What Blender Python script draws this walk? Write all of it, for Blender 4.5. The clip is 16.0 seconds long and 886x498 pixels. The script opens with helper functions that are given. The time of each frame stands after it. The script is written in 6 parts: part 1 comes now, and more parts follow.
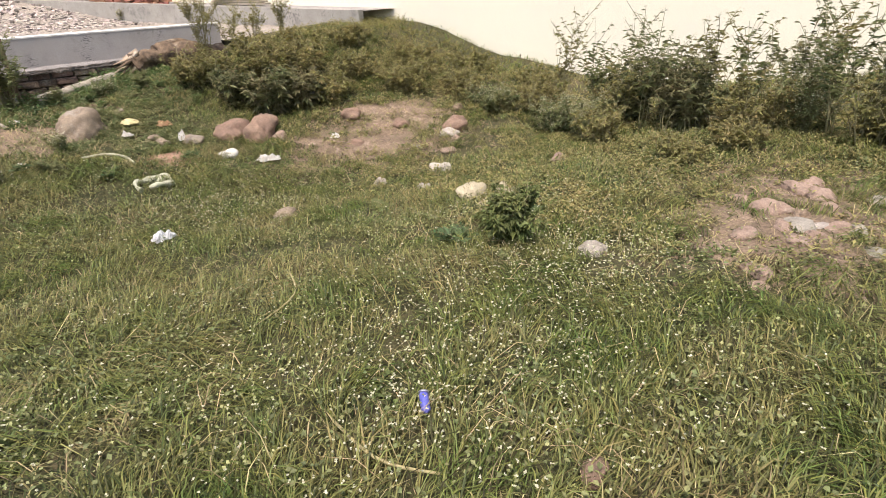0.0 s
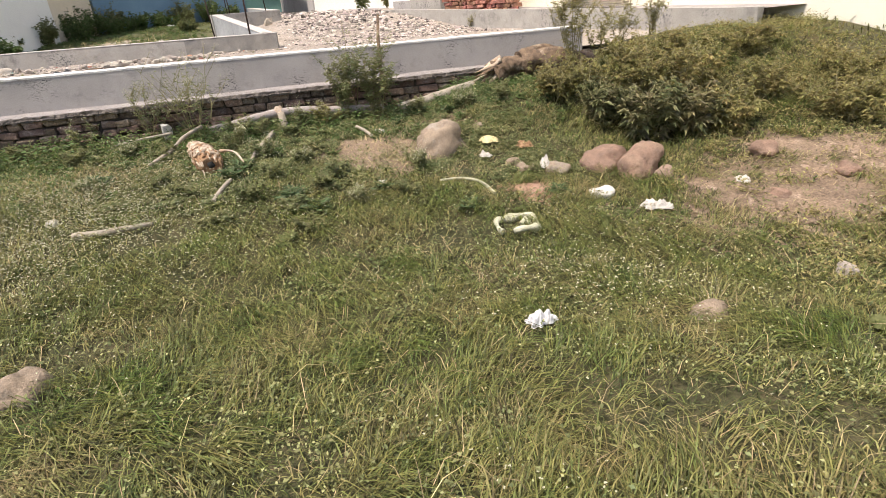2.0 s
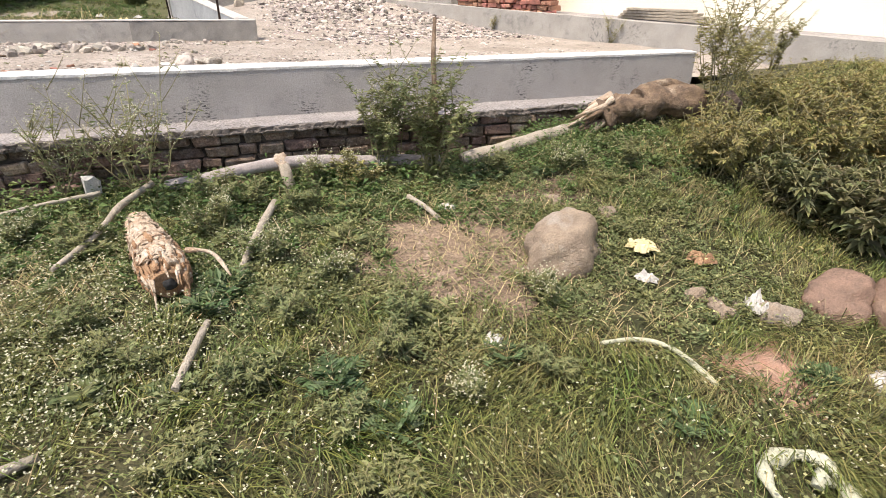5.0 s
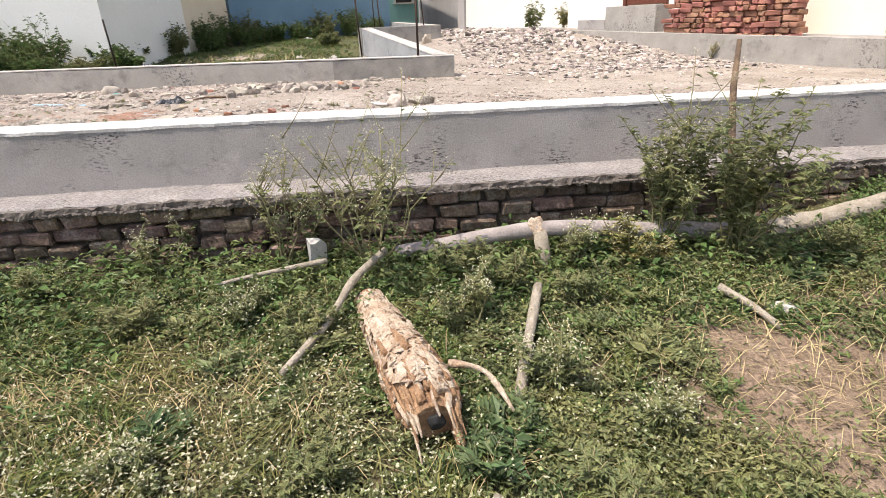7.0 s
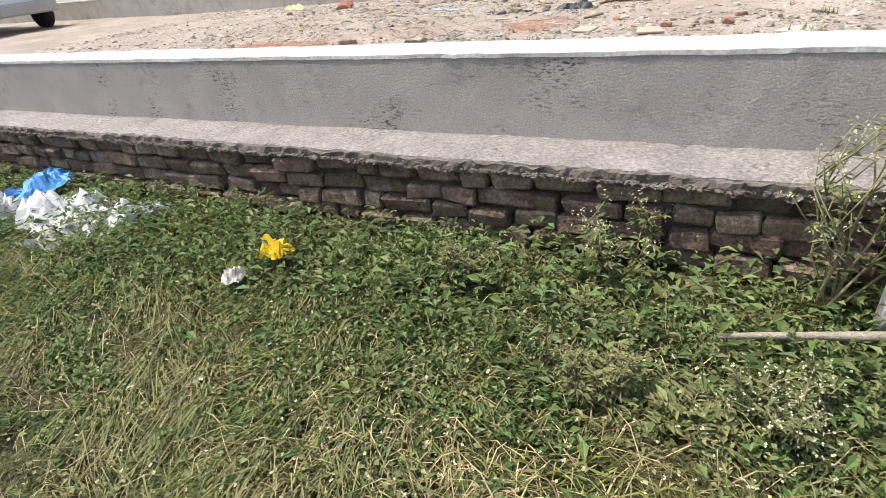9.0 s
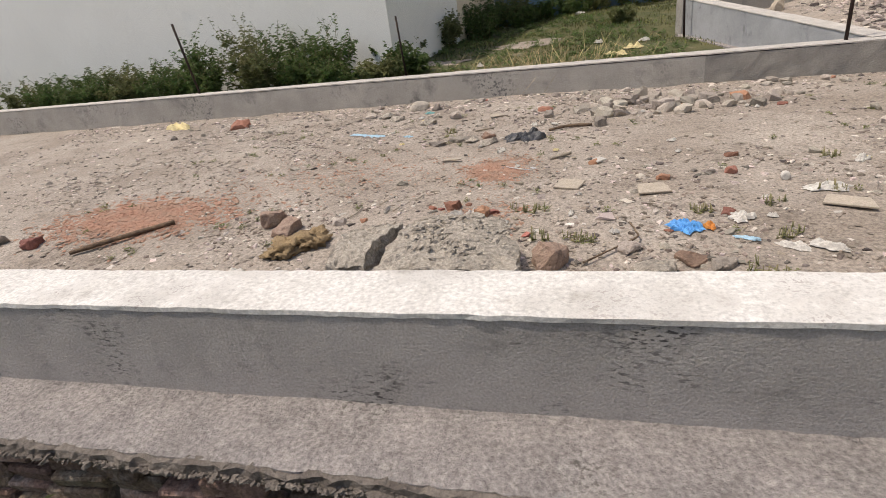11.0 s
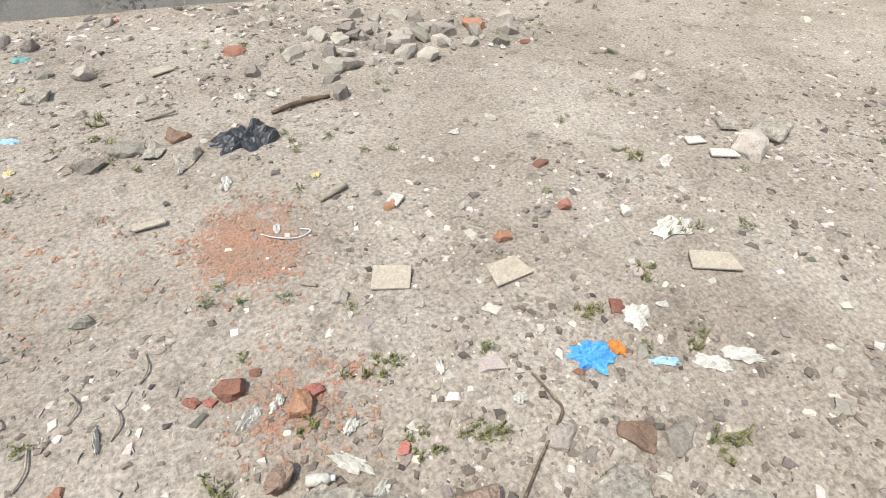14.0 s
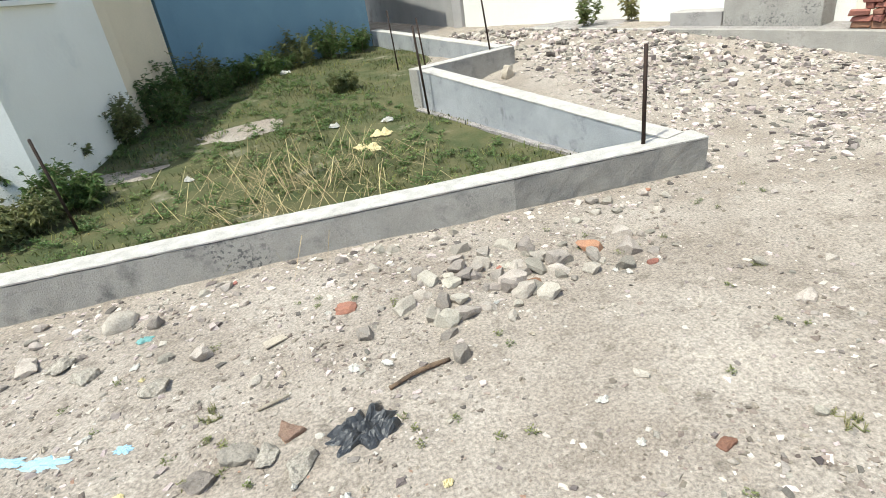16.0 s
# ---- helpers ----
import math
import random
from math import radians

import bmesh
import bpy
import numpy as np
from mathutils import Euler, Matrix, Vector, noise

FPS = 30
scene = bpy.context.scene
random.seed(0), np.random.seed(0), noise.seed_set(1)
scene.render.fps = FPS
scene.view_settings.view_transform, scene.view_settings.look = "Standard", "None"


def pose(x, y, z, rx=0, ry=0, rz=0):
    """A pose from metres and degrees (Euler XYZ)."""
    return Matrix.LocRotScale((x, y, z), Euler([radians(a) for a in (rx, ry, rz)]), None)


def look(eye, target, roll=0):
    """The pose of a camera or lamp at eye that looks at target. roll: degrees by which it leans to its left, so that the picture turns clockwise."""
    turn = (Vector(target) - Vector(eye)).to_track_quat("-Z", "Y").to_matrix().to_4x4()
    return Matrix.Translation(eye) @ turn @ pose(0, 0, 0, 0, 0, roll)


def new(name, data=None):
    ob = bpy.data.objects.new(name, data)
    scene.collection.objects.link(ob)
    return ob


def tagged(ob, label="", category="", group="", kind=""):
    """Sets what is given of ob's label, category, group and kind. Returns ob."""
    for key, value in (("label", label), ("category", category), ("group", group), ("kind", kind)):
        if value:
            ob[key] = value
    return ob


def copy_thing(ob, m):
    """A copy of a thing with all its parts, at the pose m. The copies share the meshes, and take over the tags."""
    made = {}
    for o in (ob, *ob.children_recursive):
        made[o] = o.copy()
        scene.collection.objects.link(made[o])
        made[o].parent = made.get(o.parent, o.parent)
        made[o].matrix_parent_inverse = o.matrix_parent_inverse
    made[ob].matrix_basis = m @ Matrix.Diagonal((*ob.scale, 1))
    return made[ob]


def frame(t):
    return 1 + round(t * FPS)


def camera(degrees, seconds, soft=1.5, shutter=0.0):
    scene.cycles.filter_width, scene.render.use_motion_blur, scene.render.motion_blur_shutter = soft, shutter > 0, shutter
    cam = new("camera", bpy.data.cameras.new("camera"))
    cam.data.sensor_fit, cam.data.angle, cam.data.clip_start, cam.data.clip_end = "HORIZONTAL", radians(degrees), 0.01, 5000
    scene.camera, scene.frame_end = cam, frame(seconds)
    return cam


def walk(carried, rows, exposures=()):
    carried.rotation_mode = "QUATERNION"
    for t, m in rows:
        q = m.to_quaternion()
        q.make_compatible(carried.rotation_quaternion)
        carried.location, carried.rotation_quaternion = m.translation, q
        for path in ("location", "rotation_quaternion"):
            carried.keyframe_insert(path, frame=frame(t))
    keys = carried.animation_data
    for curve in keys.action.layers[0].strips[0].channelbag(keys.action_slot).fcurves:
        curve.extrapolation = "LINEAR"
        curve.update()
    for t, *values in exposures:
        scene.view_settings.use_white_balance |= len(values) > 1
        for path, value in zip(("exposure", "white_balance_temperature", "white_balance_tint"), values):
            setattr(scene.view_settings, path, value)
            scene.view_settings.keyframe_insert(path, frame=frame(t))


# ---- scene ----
cam = camera(78.2, 16.0, soft=0.8)
PATH = [
    (0, (3.152, -9.065, 0.809), (4.426, -7.816, -0.095), -1.2),
    (0.5, (3.223, -8.762, 0.795), (4.264, -7.294, -0.078), -6.2),
    (1, (3.334, -8.252, 0.773), (4.0, -6.553, -0.046), -8.9),
    (1.5, (3.308, -7.693, 0.642), (3.852, -5.939, -0.151), -5.7),
    (2, (3.201, -7.176, 0.68), (3.682, -5.427, -0.163), -4.2),
    (2.5, (3.136, -6.739, 0.681), (3.377, -4.959, -0.199), -7.9),
    (3, (3.049, -6.341, 0.678), (3.236, -4.575, -0.242), -6.8),
    (3.2, (3.005, -6.127, 0.666), (3.216, -4.374, -0.272), -4.2),
    (5.3, (2.912, -4.434, 0.8), (3.603, -2.76, -0.049), 0.6),
    (5.5, (2.856, -4.374, 0.82), (3.571, -2.684, 0.023), 0.4),
    (6, (2.775, -4.068, 0.839), (3.362, -2.277, 0.17), -1.9),
    (6.5, (2.697, -3.746, 0.806), (3.058, -1.896, 0.136), -4.1),
    (7, (2.423, -3.385, 0.678), (2.593, -1.547, -0.092), -2.1),
    (7.5, (2.14, -3.137, 0.65), (2.1, -1.374, -0.294), -3.0),
    (8, (2.046, -2.775, 0.577), (1.44, -1.159, -0.432), -6.6),
    (8.2, (1.968, -2.658, 0.577), (1.165, -1.139, -0.447), -5.7),
    (10.3, (0.67, -1.709, 0.985), (-0.192, -0.149, 0.077), -6.3),
    (10.5, (0.661, -1.593, 1.048), (-0.122, 0.026, 0.174), -8.8),
    (11, (0.6, -1.354, 1.024), (0.078, 0.392, 0.2), -7.5),
    (11.5, (0.351, -1.035, 1.063), (0.225, 0.759, 0.189), -2.3),
    (12, (0.314, -0.833, 1.087), (0.317, 0.986, 0.255), -2.4),
    (12.5, (0.337, -0.403, 1.037), (0.257, 1.41, 0.195), -8.5),
    (13, (0.09, -0.003, 0.98), (0.149, 1.766, 0.047), -4.5),
    (13.5, (0.034, 0.304, 1.171), (0.521, 1.74, -0.133), 5.0),
    (14, (0.061, 0.343, 1.513), (0.663, 1.661, 0.135), 2.5),
    (14.5, (0.196, 0.536, 1.668), (0.654, 1.958, 0.339), -4.4),
    (15, (0.267, 0.578, 1.904), (0.66, 2.19, 0.789), -9.3),
    (15.5, (0.226, 0.684, 1.857), (0.629, 2.385, 0.885), -9.9),
    (16, (0.119, 1.016, 1.743), (0.553, 2.751, 0.846), -8.7),
]
walk(cam, [(t, look(*p)) for t, *p in PATH],
     [(0, 0.30, 6700, 14), (1.5, 0.36, 6950, 14), (3, 0.52, 6900, 14), (5.5, 0.40, 6750, 13), (6.5, -0.02, 6750, 13), (7.2, 0.54, 6750, 14), (8.2, 0.47, 6550, 10), (10.3, 0.20, 6900, 13), (11.1, -0.34, 6950, 13), (11.5, -0.16, 6950, 13), (12.0, -0.06, 7000, 13), (12.5, -0.19, 7000, 13), (13, 0.10, 6800, 10), (13.5, 0.20, 6600, 8), (14.0, 0.13, 6400, 5), (14.5, 0.12, 6300, 0), (15, 0.14, 6150, 0), (16, 0.34, 6250, 1)])

# ---- light ----
SUN_EL, SUN_AZ = 66.0, -110.0          # azimuth clockwise from +y
world = bpy.data.worlds.new("sky")
world.use_nodes = True
scene.world = world
wn = world.node_tree.nodes
sky = wn.new("ShaderNodeTexSky")
sky.sky_type, sky.sun_disc = "NISHITA", False
sky.sun_elevation, sky.sun_rotation = radians(SUN_EL), radians(SUN_AZ)
sky.dust_density = 3.0
wn["Background"].inputs[1].default_value = 0.20
world.node_tree.links.new(sky.outputs[0], wn["Background"].inputs[0])
sun = new("sun", bpy.data.lights.new("sun", "SUN"))
sun.data.energy, sun.data.angle, sun.data.color = 3.8, radians(0.6), (1.0, 0.95, 0.86)
sd = Vector((math.sin(radians(SUN_AZ)) * math.cos(radians(SUN_EL)), math.cos(radians(SUN_AZ)) * math.cos(radians(SUN_EL)), math.sin(radians(SUN_EL))))
sun.matrix_world = look(tuple(sd * 60), (0, 0, 0))
scene.view_settings.exposure = 0.0


# ---- materials ----
def mat(name, col, col2=None, scale=8.0, rough=0.85, bump=0.3, bscale=60.0, metal=0.0, island=0.0, objrand=0.0, third=None,
        third_scale=1.5, third_amt=0.5, spec=0.3, trans=0.0, detail=6.0, grain=0.25, grain_scale=110.0, pocks=None, pock_scale=38.0, pock_stretch=None):
    """Base colour varied by two noises, a third stain colour, fine bump, and variation piece by piece."""
    m = bpy.data.materials.new(name)
    m.use_nodes = True
    n, l = m.node_tree.nodes, m.node_tree.links
    b = n["Principled BSDF"]
    tc = n.new("ShaderNodeNewGeometry")
    def noise_of(s, d=detail, r=0.6, stretch=None):
        t = n.new("ShaderNodeTexNoise")
        t.inputs["Scale"].default_value, t.inputs["Detail"].default_value, t.inputs["Roughness"].default_value = s, d, r
        src = tc.outputs["Position"]
        if stretch:
            vm = n.new("ShaderNodeVectorMath")
            vm.operation = "MULTIPLY"
            vm.inputs[1].default_value = stretch
            l.new(src, vm.inputs[0])
            src = vm.outputs[0]
        l.new(src, t.inputs["Vector"])
        return t
    def ramp(src, a, z):
        r = n.new("ShaderNodeMapRange")
        r.inputs["From Min"].default_value, r.inputs["From Max"].default_value = a, z
        l.new(src, r.inputs["Value"])
        return r.outputs[0]
    def mix(fac, a, c):
        x = n.new("ShaderNodeMix")
        x.data_type = "RGBA"
        for sock, v in ((x.inputs[0], fac), (x.inputs[6], a), (x.inputs[7], c)):
            if isinstance(v, tuple):
                sock.default_value = (*v, 1)
            elif isinstance(v, float):
                sock.default_value = v
            else:
                l.new(v, sock)
        return x.outputs[2]
    c = mix(ramp(noise_of(scale).outputs[0], 0.35, 0.65), col, col2 or tuple(v * 0.75 for v in col))
    if third:
        c = mix(ramp(noise_of(third_scale, 8.0, 0.7).outputs[0], 0.62 - 0.2 * third_amt, 0.72), c, third)
    if pocks:
        pm = n.new("ShaderNodeMath")
        pm.operation = "MULTIPLY"
        l.new(ramp(noise_of(pock_scale, 3.0, 0.6, pock_stretch).outputs[0], 0.52, 0.60), pm.inputs[0])
        l.new(ramp(noise_of(pock_scale * 0.045, 4.0, 0.65).outputs[0], 0.53, 0.66), pm.inputs[1])
        c = mix(pm.outputs[0], c, pocks)
    if grain:
        g = n.new("ShaderNodeMix")
        g.data_type, g.blend_type = "RGBA", "MULTIPLY"
        g.inputs[0].default_value = 1.0
        l.new(c, g.inputs[6])
        l.new(mix(ramp(noise_of(grain_scale, 3.0, 0.7).outputs[0], 0.3, 0.7), (1 - grain,) * 3, (1 + grain * 0.6,) * 3), g.inputs[7])
        c = g.outputs[2]
    for amount, node, sock in ((island, tc, "Random Per Island"), (objrand, None, "Random")):
        if amount:
            src = node or n.new("ShaderNodeObjectInfo")
            hs = n.new("ShaderNodeHueSaturation")
            l.new(c, hs.inputs["Color"])
            mr = n.new("ShaderNodeMapRange")
            l.new(src.outputs[sock], mr.inputs["Value"])
            mr.inputs["To Min"].default_value, mr.inputs["To Max"].default_value = 1 - amount, 1 + amount
            l.new(mr.outputs[0], hs.inputs["Value"])
            mr2 = n.new("ShaderNodeMapRange")
            ml = n.new("ShaderNodeMath")
            ml.operation = "FRACT"
            ml2 = n.new("ShaderNodeMath")
            ml2.operation = "MULTIPLY"
            ml2.inputs[1].default_value = 7.31
            l.new(src.outputs[sock], ml2.inputs[0])
            l.new(ml2.outputs[0], ml.inputs[0])
            l.new(ml.outputs[0], mr2.inputs["Value"])
            mr2.inputs["To Min"].default_value, mr2.inputs["To Max"].default_value = 0.5 - 0.06 * amount, 0.5 + 0.04 * amount
            l.new(mr2.outputs[0], hs.inputs["Hue"])
            c = hs.outputs[0]
    l.new(c, b.inputs["Base Color"])
    b.inputs["Roughness"].default_value, b.inputs["Metallic"].default_value = rough, metal
    b.inputs["Specular IOR Level"].default_value = spec
    if bump:
        bp = n.new("ShaderNodeBump")
        bp.inputs["Strength"].default_value, bp.inputs["Distance"].default_value = bump, 0.02
        l.new(noise_of(bscale, 8.0, 0.65).outputs[0], bp.inputs["Height"])
        l.new(bp.outputs[0], b.inputs["Normal"])
    if trans:
        tr = n.new("ShaderNodeBsdfTranslucent")
        l.new(c, tr.inputs["Color"])
        ms = n.new("ShaderNodeMixShader")
        ms.inputs[0].default_value = trans
        l.new(b.outputs[0], ms.inputs[1])
        l.new(tr.outputs[0], ms.inputs[2])
        l.new(ms.outputs[0], n["Material Output"].inputs[0])
    return m


M = dict(
    soil=mat("soil", (0.05, 0.052, 0.022), (0.10, 0.085, 0.042), 3.2, third=(0.17, 0.125, 0.075), third_scale=1.6, third_amt=0.25, bump=0.8, bscale=25),
    road=mat("road_dirt", (0.40, 0.35, 0.295), (0.285, 0.24, 0.195), 1.3, third=(0.18, 0.15, 0.12), third_scale=7.0, third_amt=0.45, bump=0.45, bscale=120, grain=0.5, grain_scale=60.0),
    lotsoil=mat("lot_soil", (0.055, 0.07, 0.024), (0.12, 0.11, 0.05), 2.5, third=(0.30, 0.265, 0.205), third_scale=1.1, third_amt=0.2, bump=0.7, bscale=30),
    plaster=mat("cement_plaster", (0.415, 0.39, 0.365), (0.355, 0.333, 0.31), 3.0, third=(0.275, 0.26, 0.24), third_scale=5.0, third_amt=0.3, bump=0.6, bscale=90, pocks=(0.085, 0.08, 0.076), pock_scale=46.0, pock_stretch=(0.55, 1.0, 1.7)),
    # whitewashed wall top, with sunlit brightness also put into the pale colour
    coping=mat("sun_paled_cement", (0.69, 0.67, 0.63), (0.57, 0.55, 0.51), 4.0, bump=0.35, bscale=110, third=(0.42, 0.39, 0.35), third_scale=6.0, third_amt=0.15, grain=0.3, grain_scale=60.0, pocks=(0.36, 0.335, 0.31), pock_scale=60.0),
    ledge=mat("ledge_cement", (0.405, 0.37, 0.35), (0.30, 0.275, 0.26), 5.0, bump=1.0, bscale=70, third=(0.45, 0.42, 0.39), third_scale=4.0, third_amt=0.4, grain=0.45, grain_scale=55.0, pocks=(0.16, 0.145, 0.13), pock_scale=45.0),
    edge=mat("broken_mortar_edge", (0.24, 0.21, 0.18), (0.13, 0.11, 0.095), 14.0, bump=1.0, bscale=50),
    seed=mat("pale_seed_heads", (0.40, 0.41, 0.19), (0.30, 0.32, 0.14), 6.0, rough=0.7, bump=0, island=0.35, trans=0.3),
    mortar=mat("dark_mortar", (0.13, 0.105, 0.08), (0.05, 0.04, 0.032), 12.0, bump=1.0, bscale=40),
    oldbrick=mat("old_brick", (0.27, 0.19, 0.135), (0.15, 0.105, 0.078), 13.0, bump=1.0, bscale=45, objrand=0.40, third=(0.36, 0.31, 0.255), third_scale=9.0, third_amt=0.6, grain=0.5, grain_scale=70.0),
    redbrick=mat("red_brick", (0.36, 0.17, 0.11), (0.28, 0.14, 0.10), 9.0, bump=0.6, bscale=60, objrand=0.35, third=(0.40, 0.24, 0.17), third_scale=3.0),
    curb=mat("curb_plaster", (0.43, 0.405, 0.365), (0.35, 0.33, 0.295), 3.0, third=(0.19, 0.185, 0.17), third_scale=2.6, third_amt=0.35, bump=0.7, bscale=80, pocks=(0.15, 0.145, 0.14), pock_scale=30.0),
    curb2=mat("grey_wash_plaster", (0.42, 0.43, 0.44), (0.33, 0.34, 0.35), 3.0, third=(0.17, 0.175, 0.18), third_scale=3.4, third_amt=0.3, bump=0.4, bscale=80),
    curbtop=mat("curb_top", (0.56, 0.53, 0.485), (0.42, 0.395, 0.36), 8.0, third=(0.30, 0.28, 0.25), third_scale=5.0, third_amt=0.2, bump=0.6, bscale=80),
    blue=mat("blue_paint", (0.165, 0.275, 0.355), (0.14, 0.24, 0.32), 1.2, rough=0.7, bump=0.1, bscale=50, third=(0.19, 0.31, 0.385), third_scale=0.8, third_amt=0.4),
    white=mat("white_paint", (0.86, 0.85, 0.79), (0.82, 0.81, 0.75), 1.0, rough=0.75, bump=0.1, third=(0.70, 0.71, 0.67), third_scale=0.7, third_amt=0.1),
    cream=mat("cream_paint", (0.86, 0.81, 0.66), (0.83, 0.78, 0.64), 0.8, rough=0.75, bump=0.1, third=(0.80, 0.77, 0.66), third_scale=0.4, third_amt=0.4),
    beige=mat("beige_paint", (0.74, 0.64, 0.48), (0.69, 0.60, 0.45), 1.0, rough=0.75, bump=0.1),
    greywall=mat("grey_paint", (0.48, 0.46, 0.44), (0.40, 0.38, 0.36), 1.0, bump=0.2, third=(0.25, 0.22, 0.20), third_scale=0.6, third_amt=0.2),
    teal=mat("teal_paint", (0.22, 0.42, 0.40), (0.18, 0.36, 0.34), 1.0, bump=0.1),
    dark=mat("dark_opening", (0.02, 0.02, 0.02), (0.03, 0.03, 0.03), 3.0, bump=0),
    door=mat("brown_door", (0.16, 0.055, 0.035), (0.12, 0.045, 0.03), 12.0, rough=0.5, bump=0.2),
    rebar=mat("rusty_rebar", (0.035, 0.028, 0.025), (0.06, 0.035, 0.025), 40.0, rough=0.7, metal=0.4),
    wood=mat("weathered_wood", (0.40, 0.35, 0.28), (0.29, 0.25, 0.19), 18.0, bump=0.6, bscale=80),
    bark=mat("flaking_bark", (0.62, 0.52, 0.40), (0.42, 0.29, 0.19), 14.0, bump=1.0, bscale=50, third=(0.70, 0.62, 0.50), third_scale=9.0, third_amt=0.4),
    heartwood=mat("rotten_heartwood", (0.47, 0.30, 0.17), (0.30, 0.165, 0.09), 26.0, bump=1.0, bscale=60, third=(0.15, 0.085, 0.05), third_scale=8.0, third_amt=0.4),
    trunkwood=mat("dark_weathered_trunk", (0.24, 0.165, 0.105), (0.10, 0.07, 0.05), 13.0, bump=1.0, bscale=45, third=(0.42, 0.34, 0.25), third_scale=9.0, third_amt=0.3),
    greypole=mat("grey_pole", (0.40, 0.35, 0.32), (0.28, 0.245, 0.225), 14.0, bump=0.5, bscale=80),
    patched=mat("patched_plaster", (0.33, 0.31, 0.275), (0.22, 0.21, 0.195), 4.0, bump=0.7, bscale=70),
    boulder=mat("grey_boulder", (0.36, 0.28, 0.20), (0.24, 0.185, 0.135), 9.0, bump=0.9, bscale=70, third=(0.42, 0.38, 0.32), third_scale=3.0),
    redstone=mat("red_stone", (0.31, 0.20, 0.145), (0.20, 0.135, 0.10), 9.0, bump=1.0, bscale=60, third=(0.36, 0.25, 0.175), third_scale=4.0),
    stone=mat("rubble_stone", (0.42, 0.375, 0.315), (0.31, 0.275, 0.23), 10.0, bump=0.7, bscale=80, objrand=0.35),
    pinkstone=mat("pinkish_stone", (0.40, 0.29, 0.225), (0.30, 0.21, 0.16), 12.0, bump=0.9, bscale=60, third=(0.46, 0.38, 0.31), third_scale=9.0, third_amt=0.3),
    palestone=mat("pale_yellow_stone", (0.56, 0.49, 0.34), (0.43, 0.37, 0.25), 9.0, bump=0.9, bscale=60, third=(0.33, 0.27, 0.18), third_scale=7.0, third_amt=0.3),
    concrete=mat("broken_concrete", (0.50, 0.45, 0.375), (0.37, 0.33, 0.275), 14.0, bump=1.0, bscale=60, third=(0.27, 0.24, 0.20), third_scale=9.0, third_amt=0.3, grain=0.45, grain_scale=60.0, pocks=(0.20, 0.18, 0.155), pock_scale=55.0),
    gravel=mat("gravel", (0.42, 0.37, 0.325), (0.33, 0.29, 0.25), 3.0, bump=0.3, island=0.8),
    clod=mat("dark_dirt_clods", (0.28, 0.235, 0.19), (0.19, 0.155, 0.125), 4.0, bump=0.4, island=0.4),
    earth=mat("bare_earth", (0.29, 0.21, 0.145), (0.18, 0.128, 0.088), 4.0, bump=1.0, bscale=40, third=(0.43, 0.33, 0.25), third_scale=6.0, third_amt=0.3, grain=0.5, grain_scale=50.0),
    reddust=mat("brick_dust", (0.43, 0.24, 0.165), (0.38, 0.25, 0.18), 9.0, bump=0.9, bscale=60),
    tile=mat("ceramic_tile", (0.46, 0.395, 0.31), (0.38, 0.33, 0.26), 30.0, rough=0.4, bump=0.1),
    paper=mat("dirty_white_paper", (0.60, 0.575, 0.52), (0.48, 0.455, 0.41), 18.0, bump=0.3, bscale=40),
    sack=mat("white_sack", (0.72, 0.72, 0.72), (0.60, 0.60, 0.60), 12.0, bump=0.4, bscale=40, rough=0.6),
    cloth=mat("pale_cloth", (0.58, 0.57, 0.42), (0.46, 0.45, 0.32), 22.0, bump=0.7, bscale=90),
    blackbag=mat("black_plastic", (0.03, 0.032, 0.036), (0.05, 0.052, 0.056), 20.0, rough=0.35, bump=0.3, bscale=40, spec=0.5),
    bluebag=mat("blue_plastic", (0.08, 0.30, 0.66), (0.10, 0.36, 0.72), 18.0, rough=0.45, bump=0.3, bscale=40, spec=0.5),
    fadedblue=mat("faded_blue_plastic", (0.30, 0.47, 0.58), (0.36, 0.52, 0.62), 18.0, rough=0.5, bump=0.3, bscale=40),
    yellowbag=mat("yellow_plastic", (0.72, 0.50, 0.03), (0.66, 0.44, 0.02), 14.0, rough=0.45, bump=0.3),
    paleyellow=mat("pale_yellow_litter", (0.72, 0.62, 0.34), (0.64, 0.54, 0.30), 14.0, bump=0.4),
    orange=mat("orange_scrap", (0.62, 0.26, 0.06), (0.55, 0.22, 0.06), 14.0, bump=0.2),
    dung=mat("dry_dung", (0.40, 0.29, 0.16), (0.30, 0.215, 0.12), 20.0, bump=1.0, bscale=60),
    grass=mat("grass_blades", (0.098, 0.137, 0.030), (0.205, 0.195, 0.068), 1.9, rough=0.55, bump=0, island=0.75, third=(0.33, 0.285, 0.135), third_scale=1.6, third_amt=0.3, trans=0.3),
    # darkened copy of the grass colour, paints the shade under the longer blades
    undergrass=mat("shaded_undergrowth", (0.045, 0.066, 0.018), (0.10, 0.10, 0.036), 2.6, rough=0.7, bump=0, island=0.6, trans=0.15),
    coarse=mat("coarse_grass", (0.16, 0.185, 0.05), (0.30, 0.275, 0.115), 2.5, rough=0.6, bump=0, island=0.6, trans=0.3),
    drygrass=mat("dry_straw", (0.46, 0.38, 0.20), (0.36, 0.29, 0.15), 3.0, rough=0.7, bump=0, island=0.4, trans=0.15),
    weed=mat("weed_leaves", (0.115, 0.155, 0.05), (0.195, 0.215, 0.078), 3.0, rough=0.6, bump=0, island=0.45, trans=0.25),
    creeper=mat("fresh_creeper_leaves", (0.085, 0.15, 0.042), (0.15, 0.205, 0.07), 3.0, rough=0.5, bump=0, island=0.45, trans=0.25),
